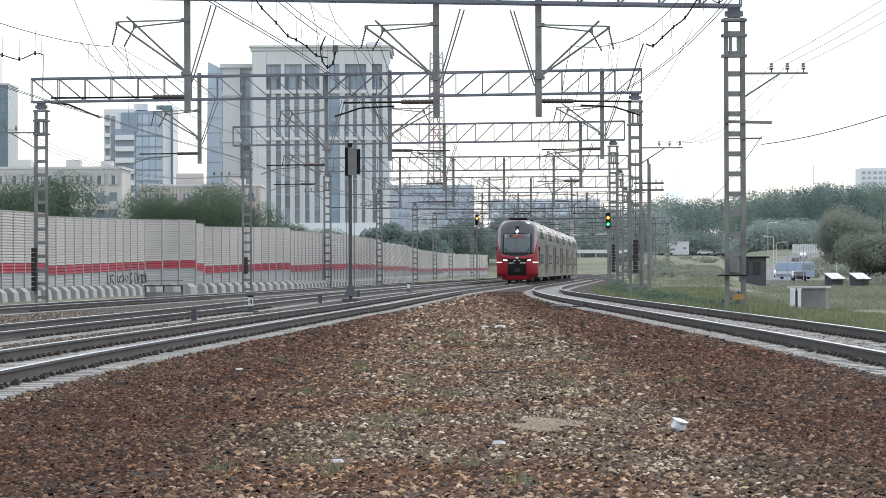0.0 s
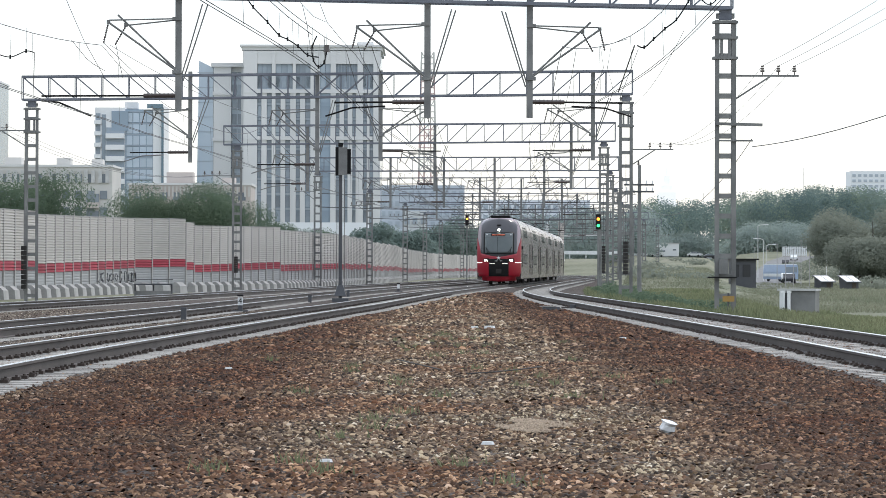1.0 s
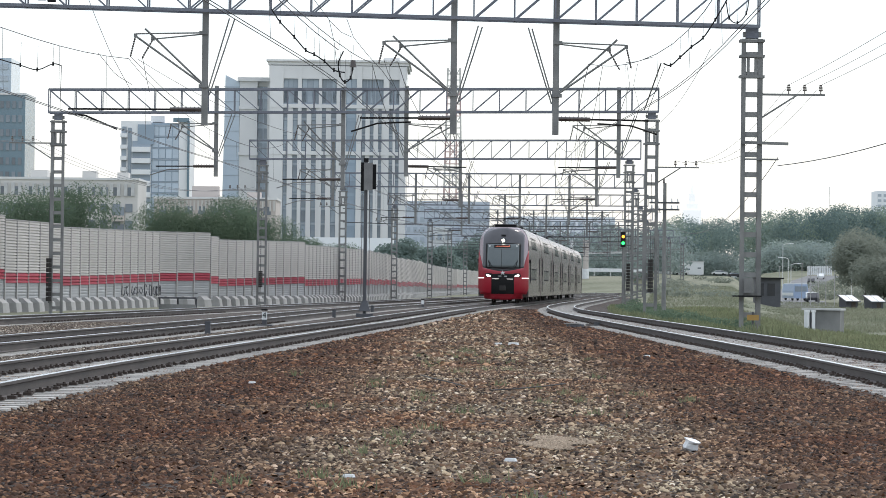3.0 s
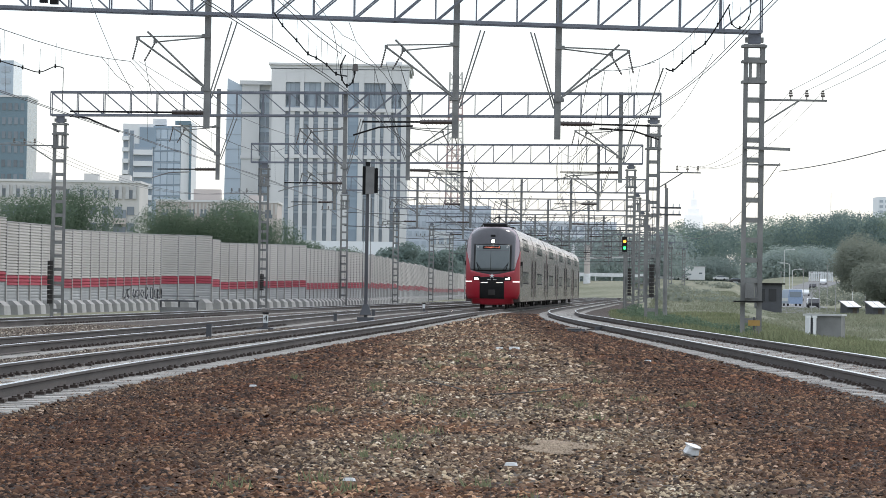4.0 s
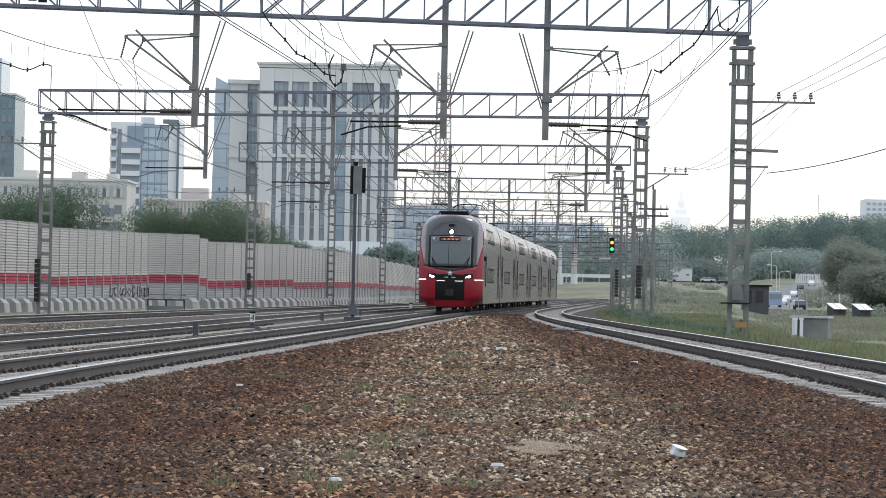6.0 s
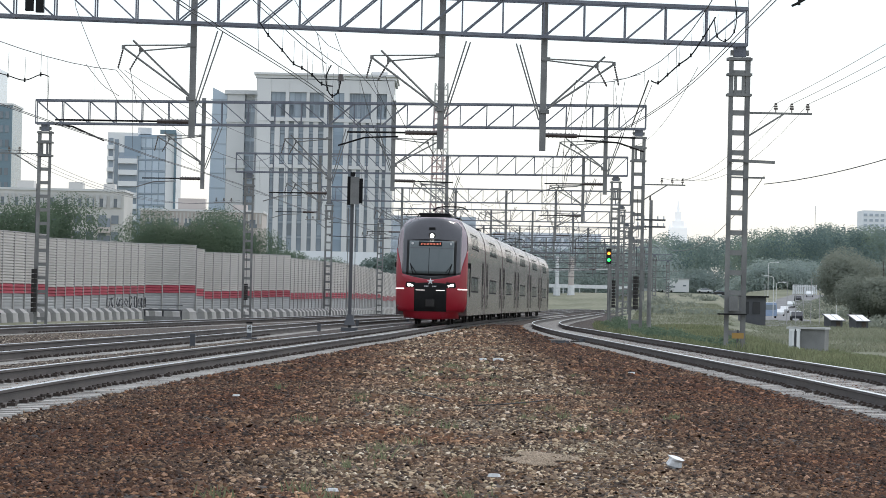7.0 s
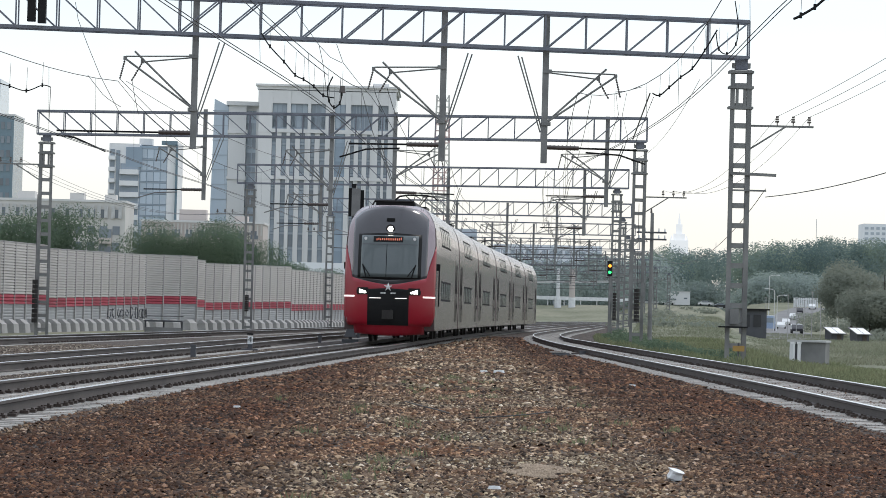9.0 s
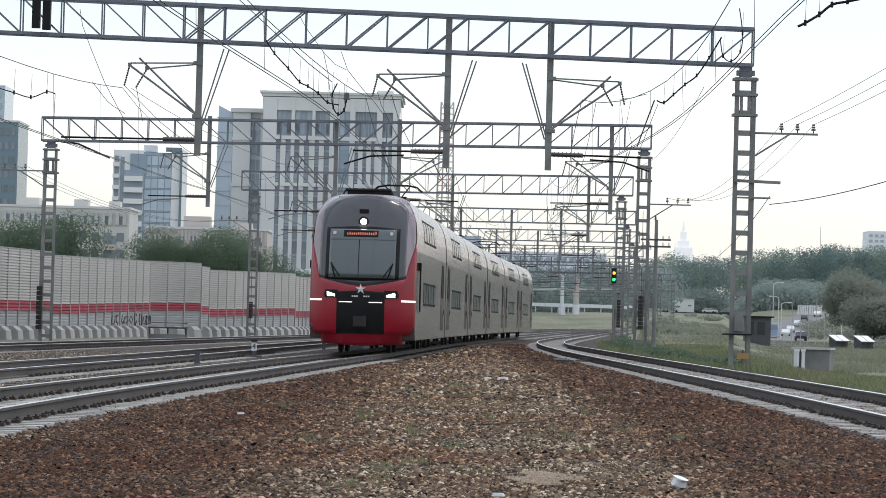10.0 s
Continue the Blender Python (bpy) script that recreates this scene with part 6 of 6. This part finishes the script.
# thin wires, jumpers and crossing lines high over the tracks
for rows, d in (
         (((-0.0782, 0.1126), (-0.0640, 0.1001), (-0.0518, 0.0895), (-0.0431, 0.0830)), 66),
         (((-0.1333, 0.1067), (-0.1322, 0.1007), (-0.1290, 0.0927), (-0.1238, 0.0808), (-0.1166, 0.0679)), 97),
         (((-0.0551, 0.1059), (-0.0528, 0.1019), (-0.0465, 0.0936), (-0.0447, 0.0860), (-0.0436, 0.0780)), 95),
         (((-0.0465, 0.0936), (-0.0424, 0.0894), (-0.0382, 0.0875)), 95),
         (((-0.0403, 0.0941), (-0.0378, 0.0875), (-0.0326, 0.0812), (-0.0275, 0.0758), (-0.0235, 0.0703)), 97),
         (((-0.1168, 0.0799), (-0.1076, 0.0710), (-0.1035, 0.0671), (-0.0944, 0.0602)), 97),
         (((-0.1126, 0.0800), (-0.1112, 0.0730), (-0.1099, 0.0674)), 97),
         (((0.0587, 0.0796), (0.0625, 0.0800), (0.0684, 0.0817)), 97),
         (((-0.0270, 0.0799), (-0.0255, 0.0753), (-0.0224, 0.0693), (-0.0183, 0.0624)), 97),
         (((0.0591, 0.0792), (0.0602, 0.0716), (0.0567, 0.0615)), 100),
         (((0.0629, 0.0792), (0.0616, 0.0716), (0.0637, 0.0636), (0.0608, 0.0546)), 101),
         (((-0.1412, 0.0763), (-0.1414, 0.0675), (-0.1415, 0.0635)), 90),
         (((-0.1282, 0.0809), (-0.1227, 0.0742), (-0.1207, 0.0726), (-0.1162, 0.0699)), 95),
         (((0.0725, 0.0782), (0.0686, 0.0677), (0.0659, 0.0606)), 97)):
    tagged(part("cross_wire", Mesh().tube(at_depth(rows, d), 0.010), M_WIRE), "thin overhead wire crossing above the tracks", "wire", "feeder wires")
for a, b_, sag in (((-11.1, 97, 8.85), (-4.9, 150, 8.7), 0.8), ((-3.0, 97, 8.7), (-2.2, 150, 8.8), 1.3), ((4.9, 97, 8.75), (6.2, 150, 9.2), 1.3), ((-14.9, 150, 9.0), (-9.0, 207, 8.8), 1.2), ((8.6, 97, 9.4), (9.6, 150, 9.6), 0.8)):
    feeder("cross_wire", "thin overhead wire crossing above the tracks", a, b_, sag, 0.010)


# ---- traffic and far right ----
def car_mesh(body_mat):
    body = Mesh()
    prof = [(-2.1, 0.35), (-2.15, 0.75), (-1.9, 0.95), (-1.2, 1.0), (-0.6, 1.42), (0.7, 1.45), (1.4, 1.0), (2.0, 0.9), (2.15, 0.6), (2.1, 0.35)]
    body.loft([[(s * 0.84, y, z) for y, z in prof] for s in (-1, 1)])
    glass = Mesh()
    gp = [(-1.15, 1.0), (-0.62, 1.36), (0.68, 1.39), (1.3, 1.0)]
    glass.loft([[(s * 0.86, y, z) for y, z in gp] for s in (-1, 1)])
    wheel = Mesh().rod((-0.1, 0, 0), (0.1, 0, 0), 0.32, 14)
    return body.data("body", body_mat), glass.data("windows", M_WINDOW), wheel.data("wheel", M_TYRE)


CAR_KINDS = [(car_mesh(m), l) for m, l in ((M_WHITE, "white parked car"), (M_SILVER_LIGHT, "silver car"), (M_CARDARK, "dark car"), (M_CARBLUE, "blue car"))]


def road_car(kind, m, where):
    (body, glass, wheel), label = CAR_KINDS[kind]
    t = thing("car", f"{label} {where}", "car", m, "cars")
    part("body", body, None, t)
    part("windows", glass, None, t)
    for x in (-0.78, 0.78):
        for y in (-1.3, 1.35):
            part("wheel", wheel, None, t, at=pose(x, y, 0.32))
    return t


rr = random.Random(6)
for k, y in enumerate((838, 852, 868)):
    for i in range(6):
        x = 55.5 + 5.4 * i + 1.7 * k + rr.uniform(-0.8, 0.8)
        if x / y < 0.099 and not 68 < x < 78:
            road_car(rr.choice((0, 0, 1, 2)), pose(x, y, ground_at(x, y), 0, 0, 90 + rr.uniform(-10, 10)), "standing in a row beyond the field")

hut = thing("white_hut", "small white flat-roofed building beyond the field", "building", pose(73, 880, ground_at(73, 880)) @ Matrix.Diagonal((2.0, 1.5, 1.35, 1)))
part("wall", Mesh().box((0, 2, 1.5), (3.6, 4, 3.0)), M_BRIGHT, hut)
part("roof", Mesh().box((0, 2, 3.05), (3.9, 4.3, 0.16)), M_WHITECONC, hut)
part("window", Mesh().box((-0.8, -0.02, 1.2), (0.9, 0.08, 0.35)), M_WINDOW, hut)
part("window", Mesh().box((1.1, -0.02, 1.5), (0.5, 0.08, 0.3)), M_WINDOW, hut)
part("annex", Mesh().box((-1.95, 1.5, 1.6), (0.5, 2.5, 3.2)), M_WHITECONC, hut)


gr = thing("guard_rail", "white guard rail along the far road", "guard rail")
part("rail", Mesh().bar((18, 716, 5.6), (48, 722, 5.5), 0.5, 0.9), M_WHITE, gr)
for k in range(8):
    px = 18 + 4.2 * k
    part("post", Mesh().bar((px, 716.5 + k * 0.8, ground_at(px, 717)), (px, 716.5 + k * 0.8, 5.4), 0.25), M_WHITE, gr)
part("upper_rail", Mesh().bar((20, 718, 9.4), (44, 722, 10.2), 0.35, 0.5), M_WHITECONC, gr)
for px in (28.2, 31.7):
    cm = thing("concrete_mast", "pale concrete mast with a white foot beyond the curve", "mast", pose(px, 700, ground_at(px, 700)), "pale masts")
    part("shaft", Mesh().rod((0, 0, 0), (0, 0, 9.5), 0.5 if px < 29 else 0.75, 10, 0.42 if px < 29 else 0.7), M_WHITE if px < 29 else M_BLOCK_ROSE, cm)
    part("foot", Mesh().rod((0, 0, -0.1), (0, 0, 2.4), 0.9, 10, 0.85), M_WHITE, cm)
pf = thing("service_platform", "dark steel service platform beside the noise barrier", "platform", pose(-17.6, 178, ground_at(-17.6, 178)))
part("deck", Mesh().box((0, 0, 0.75), (2.4, 0.8, 0.1)), M_DARKGREY, pf)
part("back_rail", Mesh().bar((-1.2, 0.4, 1.05), (1.2, 0.4, 1.05), 0.06), M_STEEL, pf)
for px in (-1.15, 0.0, 1.15):
    part("leg", Mesh().bar((px, 0, 0), (px, 0, 0.72), 0.1), M_DARKGREY, pf)
part("beam", Mesh().box((0, -0.4, 0.2), (2.3, 0.12, 0.3)), M_STEEL, pf)


def road():
    m = Mesh()
    rows = []
    for y, x, w in ((300, 37.2, 3.2), (380, 46.5, 3.5), (480, 58.2, 4.0), (560, 64.8, 4.0), (600, 70.5, 4.0), (640, 76.5, 4.0), (680, 83, 4.2), (720, 89.5, 4.4), (760, 99, 4.8)):
        rows.append([(x - w, y, ground_at(x, y) + 0.04), (x + w, y, ground_at(x, y) + 0.04), (x + w, y, ground_at(x, y) - 0.3), (x - w, y, ground_at(x, y) - 0.3)])
    tagged(part("road", m.loft(rows), M_ASPHALT), "grey asphalt road behind the field", "road", kind="structure")


road()


def bus():
    t = thing("bus", "pale blue and white city bus driving away on the road", "bus")
    part("body", Mesh().loft([[(-1.2, y, 0.4), (1.2, y, 0.4), (1.25, y, 1.6), (1.1, y, 2.8), (-1.1, y, 2.8), (-1.25, y, 1.6)] for y in (-5, 5)]), M_BUS, t)
    part("roof", Mesh().box((0, 0, 2.85), (2.1, 9.6, 0.2)), M_WHITE, t)
    part("rear_window", Mesh().box((0, -5.02, 2.0), (2.0, 0.08, 0.9)), M_WINDOW, t)
    part("side_panel", Mesh().box((-1.27, 0, 1.1), (0.05, 9.4, 0.5)), M_WHITE, t)
    for x in (-1.05, 1.05):
        for y in (-3, 3):
            part("wheel", Mesh().rod((x - 0.12, y, 0.5), (x + 0.12, y, 0.5), 0.5, 14), M_TYRE, t)
    return t


BUS = bus()
FAR_CARS = [road_car(k, None, "driving on the far road") for k in (0, 1, 0, 2, 0)]
MOVING_CARS = [road_car(0, None, "driving on the road"), road_car(1, None, "driving on the road"), road_car(2, None, "driving on the road")]


def street_lamp(x, y, h, arm):
    t = thing("street_lamp", "pale street lamp with a curved arm", "street lamp", pose(x, y, ground_at(x, y)), "street lamps")
    part("pole", Mesh().rod((0, 0, 0), (0, 0, h), 0.08, 8, 0.05), M_TWR, t)
    part("arm", Mesh().tube([(0, 0, h), (arm * 0.4, 0, h + 0.25), (arm, 0, h + 0.3)], 0.05), M_TWR, t)
    part("lamp_head", Mesh().box((arm * 1.25, 0, h + 0.3), (0.7, 0.3, 0.16)), M_WHITE, t)


for x, y, h, a in ((60.8, 520, 7.5, -1.2), (62.5, 530, 6.5, 1.2), (78, 560, 9.5, -1.3), (85, 560, 9, 1.3), (57.6, 400, 5.4, -1.1), (61.0, 410, 5.2, -1.1), (64, 420, 5.4, 1.1), (69, 600, 11, 1.5)):
    street_lamp(x, y, h, a)
for x, y in ((41.5, 300), (43.6, 296)):
    sh = thing("shed", "small dark garden shed with white roof sheets", "shed", pose(x, y, ground_at(x, y) + 0.0, 0, 0, 25), "sheds")
    part("wall", Mesh().loft([[(-0.75, -0.65, 0), (0.75, -0.65, 0), (0.75, 0.65, 0), (-0.75, 0.65, 0)], [(-0.75, -0.65, 0.75), (0.75, -0.65, 0.75), (0.75, 0.65, 1.25), (-0.75, 0.65, 1.25)]]), M_DARKGREY, sh)
    part("roof", Mesh().loft([[(-0.95, -0.95, 0.68), (0.95, -0.95, 0.68), (0.95, 0.85, 1.38), (-0.95, 0.85, 1.38)], [(-0.95, -0.95, 0.76), (0.95, -0.95, 0.76), (0.95, 0.85, 1.46), (-0.95, 0.85, 1.46)]]), M_DARKGREY, sh, "dark lean-to roof")
    for k in (-0.46, 0.44):
        part("roof_sheet", Mesh().loft([[(k - 0.4, -0.9, zz), (k + 0.4, -0.9, zz), (k + 0.4, 0.6, zz + 0.585), (k - 0.4, 0.6, zz + 0.585)] for zz in (0.785, 0.81)]), M_BRIGHT, sh, "white translucent roof sheet")
    part("door", Mesh().box((0.2, -0.67, 0.36), (0.5, 0.04, 0.7)), M_BARK, sh)
for i, (x, y, h, w) in enumerate(((55.4, 384, 9.6, 9), (60.4, 388, 10.2, 10), (55.2, 366, 5.5, 8), (58.4, 364, 5.5, 8), (63, 372, 6.0, 9), (66, 392, 10.0, 10))):
    tree(x, y, h, w, 140 + i, "brownish-green leafy tree beside the road", material=M_LEAF_BROWN, leaf=0.14, n=18000)


for x, h in ((40.2, 5.0), (41.2, 4.6), (42.1, 4.4), (43.0, 5.4), (44.0, 4.2), (37.6, 4.6)):
    tagged(part("pole", Mesh().rod((0, 0, -0.2), (0, 0, h), 0.045, 6, 0.035).box((0, 0, h), (0.2, 0.12, 0.1)), M_FOOT, at=pose(x, 330, ground_at(x, 330))), "slender grey pole by the road", "pole", "poles by the road")


wf = thing("slatted_fence", "white slatted fence beside the road", "fence")
fz = ground_at(97, 760)
for k in range(14):
    part("slat", Mesh().box((94.2 + k * 0.48, 760, fz + 1.4), (0.36, 0.08, 2.5)), M_WHITE, wf)
for z in (0.6, 2.2):
    part("rail", Mesh().box((97.3, 760.08, fz + z), (6.8, 0.07, 0.14)), M_WHITE, wf)
for k in range(3):
    part("post", Mesh().box((94.1 + k * 3.2, 760.15, fz + 1.1), (0.16, 0.16, 3.0)), M_WHITE, wf)


def grass_field(name, label, n, xf, y0, y1, h, seed, material=M_GRASS):
    """Tufts of bent blades on the verge."""
    rng = np.random.default_rng(seed)
    y = y0 + (y1 - y0) * rng.uniform(0, 1, n) ** 1.3
    lo, hi = xf
    x = np.interp(y, R.y, R.x) + lo + (hi - lo) * rng.uniform(0, 1, n)
    patch = np.sin(x * 0.9 + 2 * np.sin(y * 0.07)) * np.sin(y * 0.13 + x * 0.3)
    hh = h * rng.uniform(0.4, 1.2, n) * (0.75 + 0.45 * patch)
    z = ground_z(x, y)
    a = rng.uniform(0, math.tau, n)
    w = (0.018 + 0.022 * rng.uniform(0, 1, n)) * (0.6 + h)
    dx, dy = np.cos(a) * w, np.sin(a) * w * 0.3
    bx, by = rng.normal(0, 0.12, n), rng.normal(0, 0.12, n)
    p = np.stack([np.stack([x - dx, y - dy, z - 0.02], -1), np.stack([x + dx, y + dy, z - 0.02], -1),
                  np.stack([x + dx * 0.5 + bx, y + dy + by, z + hh], -1), np.stack([x - dx * 0.2 + bx, y - dy + by, z + hh * 0.93], -1)], 1)
    tagged(new(name, fast_mesh(name, p.reshape(-1, 3), np.arange(4 * n), 4, material)), label, "grass", kind="stuff")


grass_field("verge_grass", "pale-green grass on the verge beside the track", 70000, (2.9, 12), 62, 200, 0.30, 31)
grass_field("field_grass", "rough green grass on the field behind the verge", 80000, (5, 40), 130, 420, 0.22, 32, M_GRASS_FAR)
shr = []
srng = random.Random(14)
for k in range(34):
    sy = srng.uniform(112, 200)
    sx_ = R.x_at(sy) + srng.uniform(3.4, 6.5)
    sh_ = srng.uniform(0.35, 0.9)
    shr.append((sx_, sy, sh_, srng.uniform(0.8, 2.0), sh_))
wood("verge_weeds", "clumps of dark green weeds along the verge", shr, M_LEAF, 12000, 0.06, 33)
wrng = np.random.default_rng(17)
tuft_v, count = [], 0
for k in range(46):
    ty = wrng.uniform(15, 58)
    tx = wrng.normal(0.4, 1.0)
    n = 26
    a = wrng.uniform(0, math.tau, n)
    r = np.abs(wrng.normal(0, 0.11, n))
    x, y = tx + np.cos(a) * r, ty + np.sin(a) * r * 2
    z = ground_z(x, y)
    h = wrng.uniform(0.04, 0.11, n)
    dx = wrng.uniform(-0.008, 0.008, n)
    lean_ = wrng.normal(0, 0.04, n)
    tuft_v.append(np.stack([np.stack([x - 0.006, y, z], -1), np.stack([x + 0.006, y, z], -1), np.stack([x + lean_, y + dx, z + h], -1)], 1).reshape(-1, 3))
tuft_v = np.concatenate(tuft_v)
tagged(new("weed_tufts", fast_mesh("weed_tufts", tuft_v, np.arange(len(tuft_v)), 3, M_GRASS)), "small green weeds growing in the ballast", "weeds", kind="stuff")


bushes = []
for k in range(46):
    sy = srng.uniform(470, 800)
    sx_ = sy * srng.uniform(0.128, 0.19)
    sh_ = srng.uniform(1.2, 3.2)
    bushes.append((sx_, sy, sh_, srng.uniform(3.0, 8.0), sh_ * 1.1))
for k in range(14):
    sy = srng.uniform(290, 345)
    sh_ = srng.uniform(0.7, 1.5)
    bushes.append((sy * srng.uniform(0.148, 0.19), sy, sh_, srng.uniform(1.6, 3.4), sh_ * 1.1))
for k in range(20):
    sy = srng.uniform(260, 620)
    sh_ = srng.uniform(0.4, 1.1)
    bushes.append((sy * srng.uniform(0.062, 0.095), sy, sh_, srng.uniform(2.0, 5.0), sh_))
wood("field_bushes", "low green bushes scattered over the field and slope", bushes, M_LEAF_BROWN, 30000, 0.2, 35)


# ---- far background ----
def hazy_slab(label, x0, x1, y, z1, material, nx, nz, wmat):
    t = thing("distant_building", label, "building")
    part("wall", Mesh().box(((x0 + x1) / 2, y + 10, z1 / 2), (x1 - x0, 20, z1)), material, t)
    window_grid(t, Matrix.Translation((0, y, 0)), x0, x1, z1 * 0.15, z1 - 1, nx, nz, (x1 - x0) / nx * 0.6, (z1 * 0.85 - 1) / nz * 0.5, 0.3, wmat)


# Pale blue-grey walls and panes carry the distance haze in their colour.
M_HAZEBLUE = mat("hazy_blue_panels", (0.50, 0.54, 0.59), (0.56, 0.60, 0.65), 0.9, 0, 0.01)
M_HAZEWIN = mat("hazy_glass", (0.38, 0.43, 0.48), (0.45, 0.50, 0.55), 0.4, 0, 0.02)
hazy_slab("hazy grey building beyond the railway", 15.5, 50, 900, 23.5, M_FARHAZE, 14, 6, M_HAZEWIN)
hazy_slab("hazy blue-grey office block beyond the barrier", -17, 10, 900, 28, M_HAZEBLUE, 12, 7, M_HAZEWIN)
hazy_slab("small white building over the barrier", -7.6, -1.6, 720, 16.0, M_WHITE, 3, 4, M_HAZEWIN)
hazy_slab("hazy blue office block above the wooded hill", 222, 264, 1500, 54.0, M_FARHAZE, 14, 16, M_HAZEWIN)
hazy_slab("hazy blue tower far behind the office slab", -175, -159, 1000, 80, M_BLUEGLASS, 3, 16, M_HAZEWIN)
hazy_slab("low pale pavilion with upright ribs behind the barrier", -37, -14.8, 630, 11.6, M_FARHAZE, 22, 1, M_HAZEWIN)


def spire():
    t = thing("distant_skyscraper", "pale stepped skyscraper with a spire in the haze", "skyscraper")
    m = Mesh()
    for w, z0, z1 in ((22, 0, 72), (19, 72, 84), (12, 84, 91), (6.5, 91, 101)):
        m.box((248, 3000, (z0 + z1) / 2), (w, w * 0.6, z1 - z0))
    part("body", m, M_HORIZON, t)
    part("spire", Mesh().rod((248, 3000, 101), (248, 3000, 113), 1.9, 6, 0.2), M_HORIZON, t)
    for k in (-1, 1):
        part("turret", Mesh().rod((248 + k * 8, 3000, 84), (248 + k * 8, 3000, 89), 1.6, 6, 0.4), M_HORIZON, t)


spire()


def lattice_tower():
    t = thing("lattice_tower", "hazy red and white lattice tower far off", "tower")
    y, xc, z1 = 1400, -2.9, 109
    for i in range(9):
        z0, z2 = 2 + (z1 - 2) * i / 9, 2 + (z1 - 2) * (i + 1) / 9
        w0, w2 = 5.2 - 2.2 * i / 9, 5.2 - 2.2 * (i + 1) / 9
        m = Mesh()
        for k in (-1, 1):
            m.bar((xc + k * w0, y, z0), (xc + k * w2, y, z2), 0.9)
            m.bar((xc + k * w0, y, z0), (xc - k * w2, y, z2), 0.45)
            m.bar((xc + k * w0 * 0.4, y + 3, z0), (xc + k * w2 * 0.4, y + 3, z2), 0.7)
        for q in range(4):
            wq, zq = w0 + (w2 - w0) * q / 4, z0 + (z2 - z0) * q / 4
            m.bar((xc - wq, y, zq), (xc + wq, y, zq), 0.55)
        part("section", m, M_HAZERED if i % 2 else M_BLOCK, t, kind="stuff")
    part("antenna", Mesh().rod((xc, y, z1), (xc, y, z1 + 8), 0.5, 6), M_FARHAZE, t)


lattice_tower()
for r, z in ((0.0958, 20), (0.1312, 26.5)):
    tagged(part("antenna_mast", Mesh().rod((r * 1090, 1090, 3), (r * 1090, 1090, z * 1.54), 0.12, 6), M_TWR), "thin antenna mast above the wood", "antenna")


# ---- what moves ----
def motions():
    """The train runs along its track towards the camera; traffic rolls on the far road."""
    times = [i * 0.5 for i in range(21)]
    for i, car in enumerate(CARS):
        rows = []
        for t in times:
            nose = A.s_at(235 - 13.5 * t - 0.08 * t * t) + i * (CAR_L + GAP)
            p, q = A.point(nose + 3.3), A.point(nose + CAR_L - 3.0)
            d = p - q
            o = p + d.normalized() * 3.3
            rows.append((t, pose(o.x + 0.05, o.y, 0.0, 0, 0, math.degrees(math.atan2(-d.x, d.y)))))
        walk(car, rows)
    z = ground_at(58, 480) + 0.04
    walk(BUS, [(0.0, pose(59.3, 476, z, 0, 0, 18)), (1.5, pose(58.6, 480, z, 0, 0, 12)), (2.5, pose(58.0, 483, z, 0, 0, 7)), (4.0, pose(57.9, 491, z, 0, 0, 0)),
               (6.0, pose(59.6, 513, z, 0, 0, -4)), (7.5, pose(61.6, 533, z, 0, 0, -6)), (10.0, pose(65.0, 565, z, 0, 0, -7))])
    for car, y0, y1 in zip(MOVING_CARS, (410, 440, 395), (460, 470, 450)):
        walk(car, [(t, pose(float(np.interp(y0 + (y1 - y0) * t / 10, (300, 380, 480, 560), (37.2, 46.5, 58.2, 64.5))) + 1.6, y0 + (y1 - y0) * t / 10, z, 0, 0, -6)) for t in (0.0, 2.5, 5.0, 7.5, 10.0)])

    for car, y0, y1 in zip(FAR_CARS, (570, 604, 641, 690, 728), (596, 632, 676, 716, 750)):
        rows = []
        for t in (0.0, 2.5, 5.0, 7.5, 10.0):
            y = y0 + (y1 - y0) * t / 10
            x = float(np.interp(y, (560, 600, 640, 680, 720, 760), (64.8, 70.5, 76.5, 83, 89.5, 99)))
            zr = float(np.interp(y, (560, 600, 640, 680, 720, 760), [ground_at(a, b) for a, b in ((64.8, 560), (70.5, 600), (76.5, 640), (83, 680), (89.5, 720), (99, 760))]))
            rows.append((t, pose(x + 1.4, y, zr + 0.04, 0, 0, -9)))
        walk(car, rows)


motions()
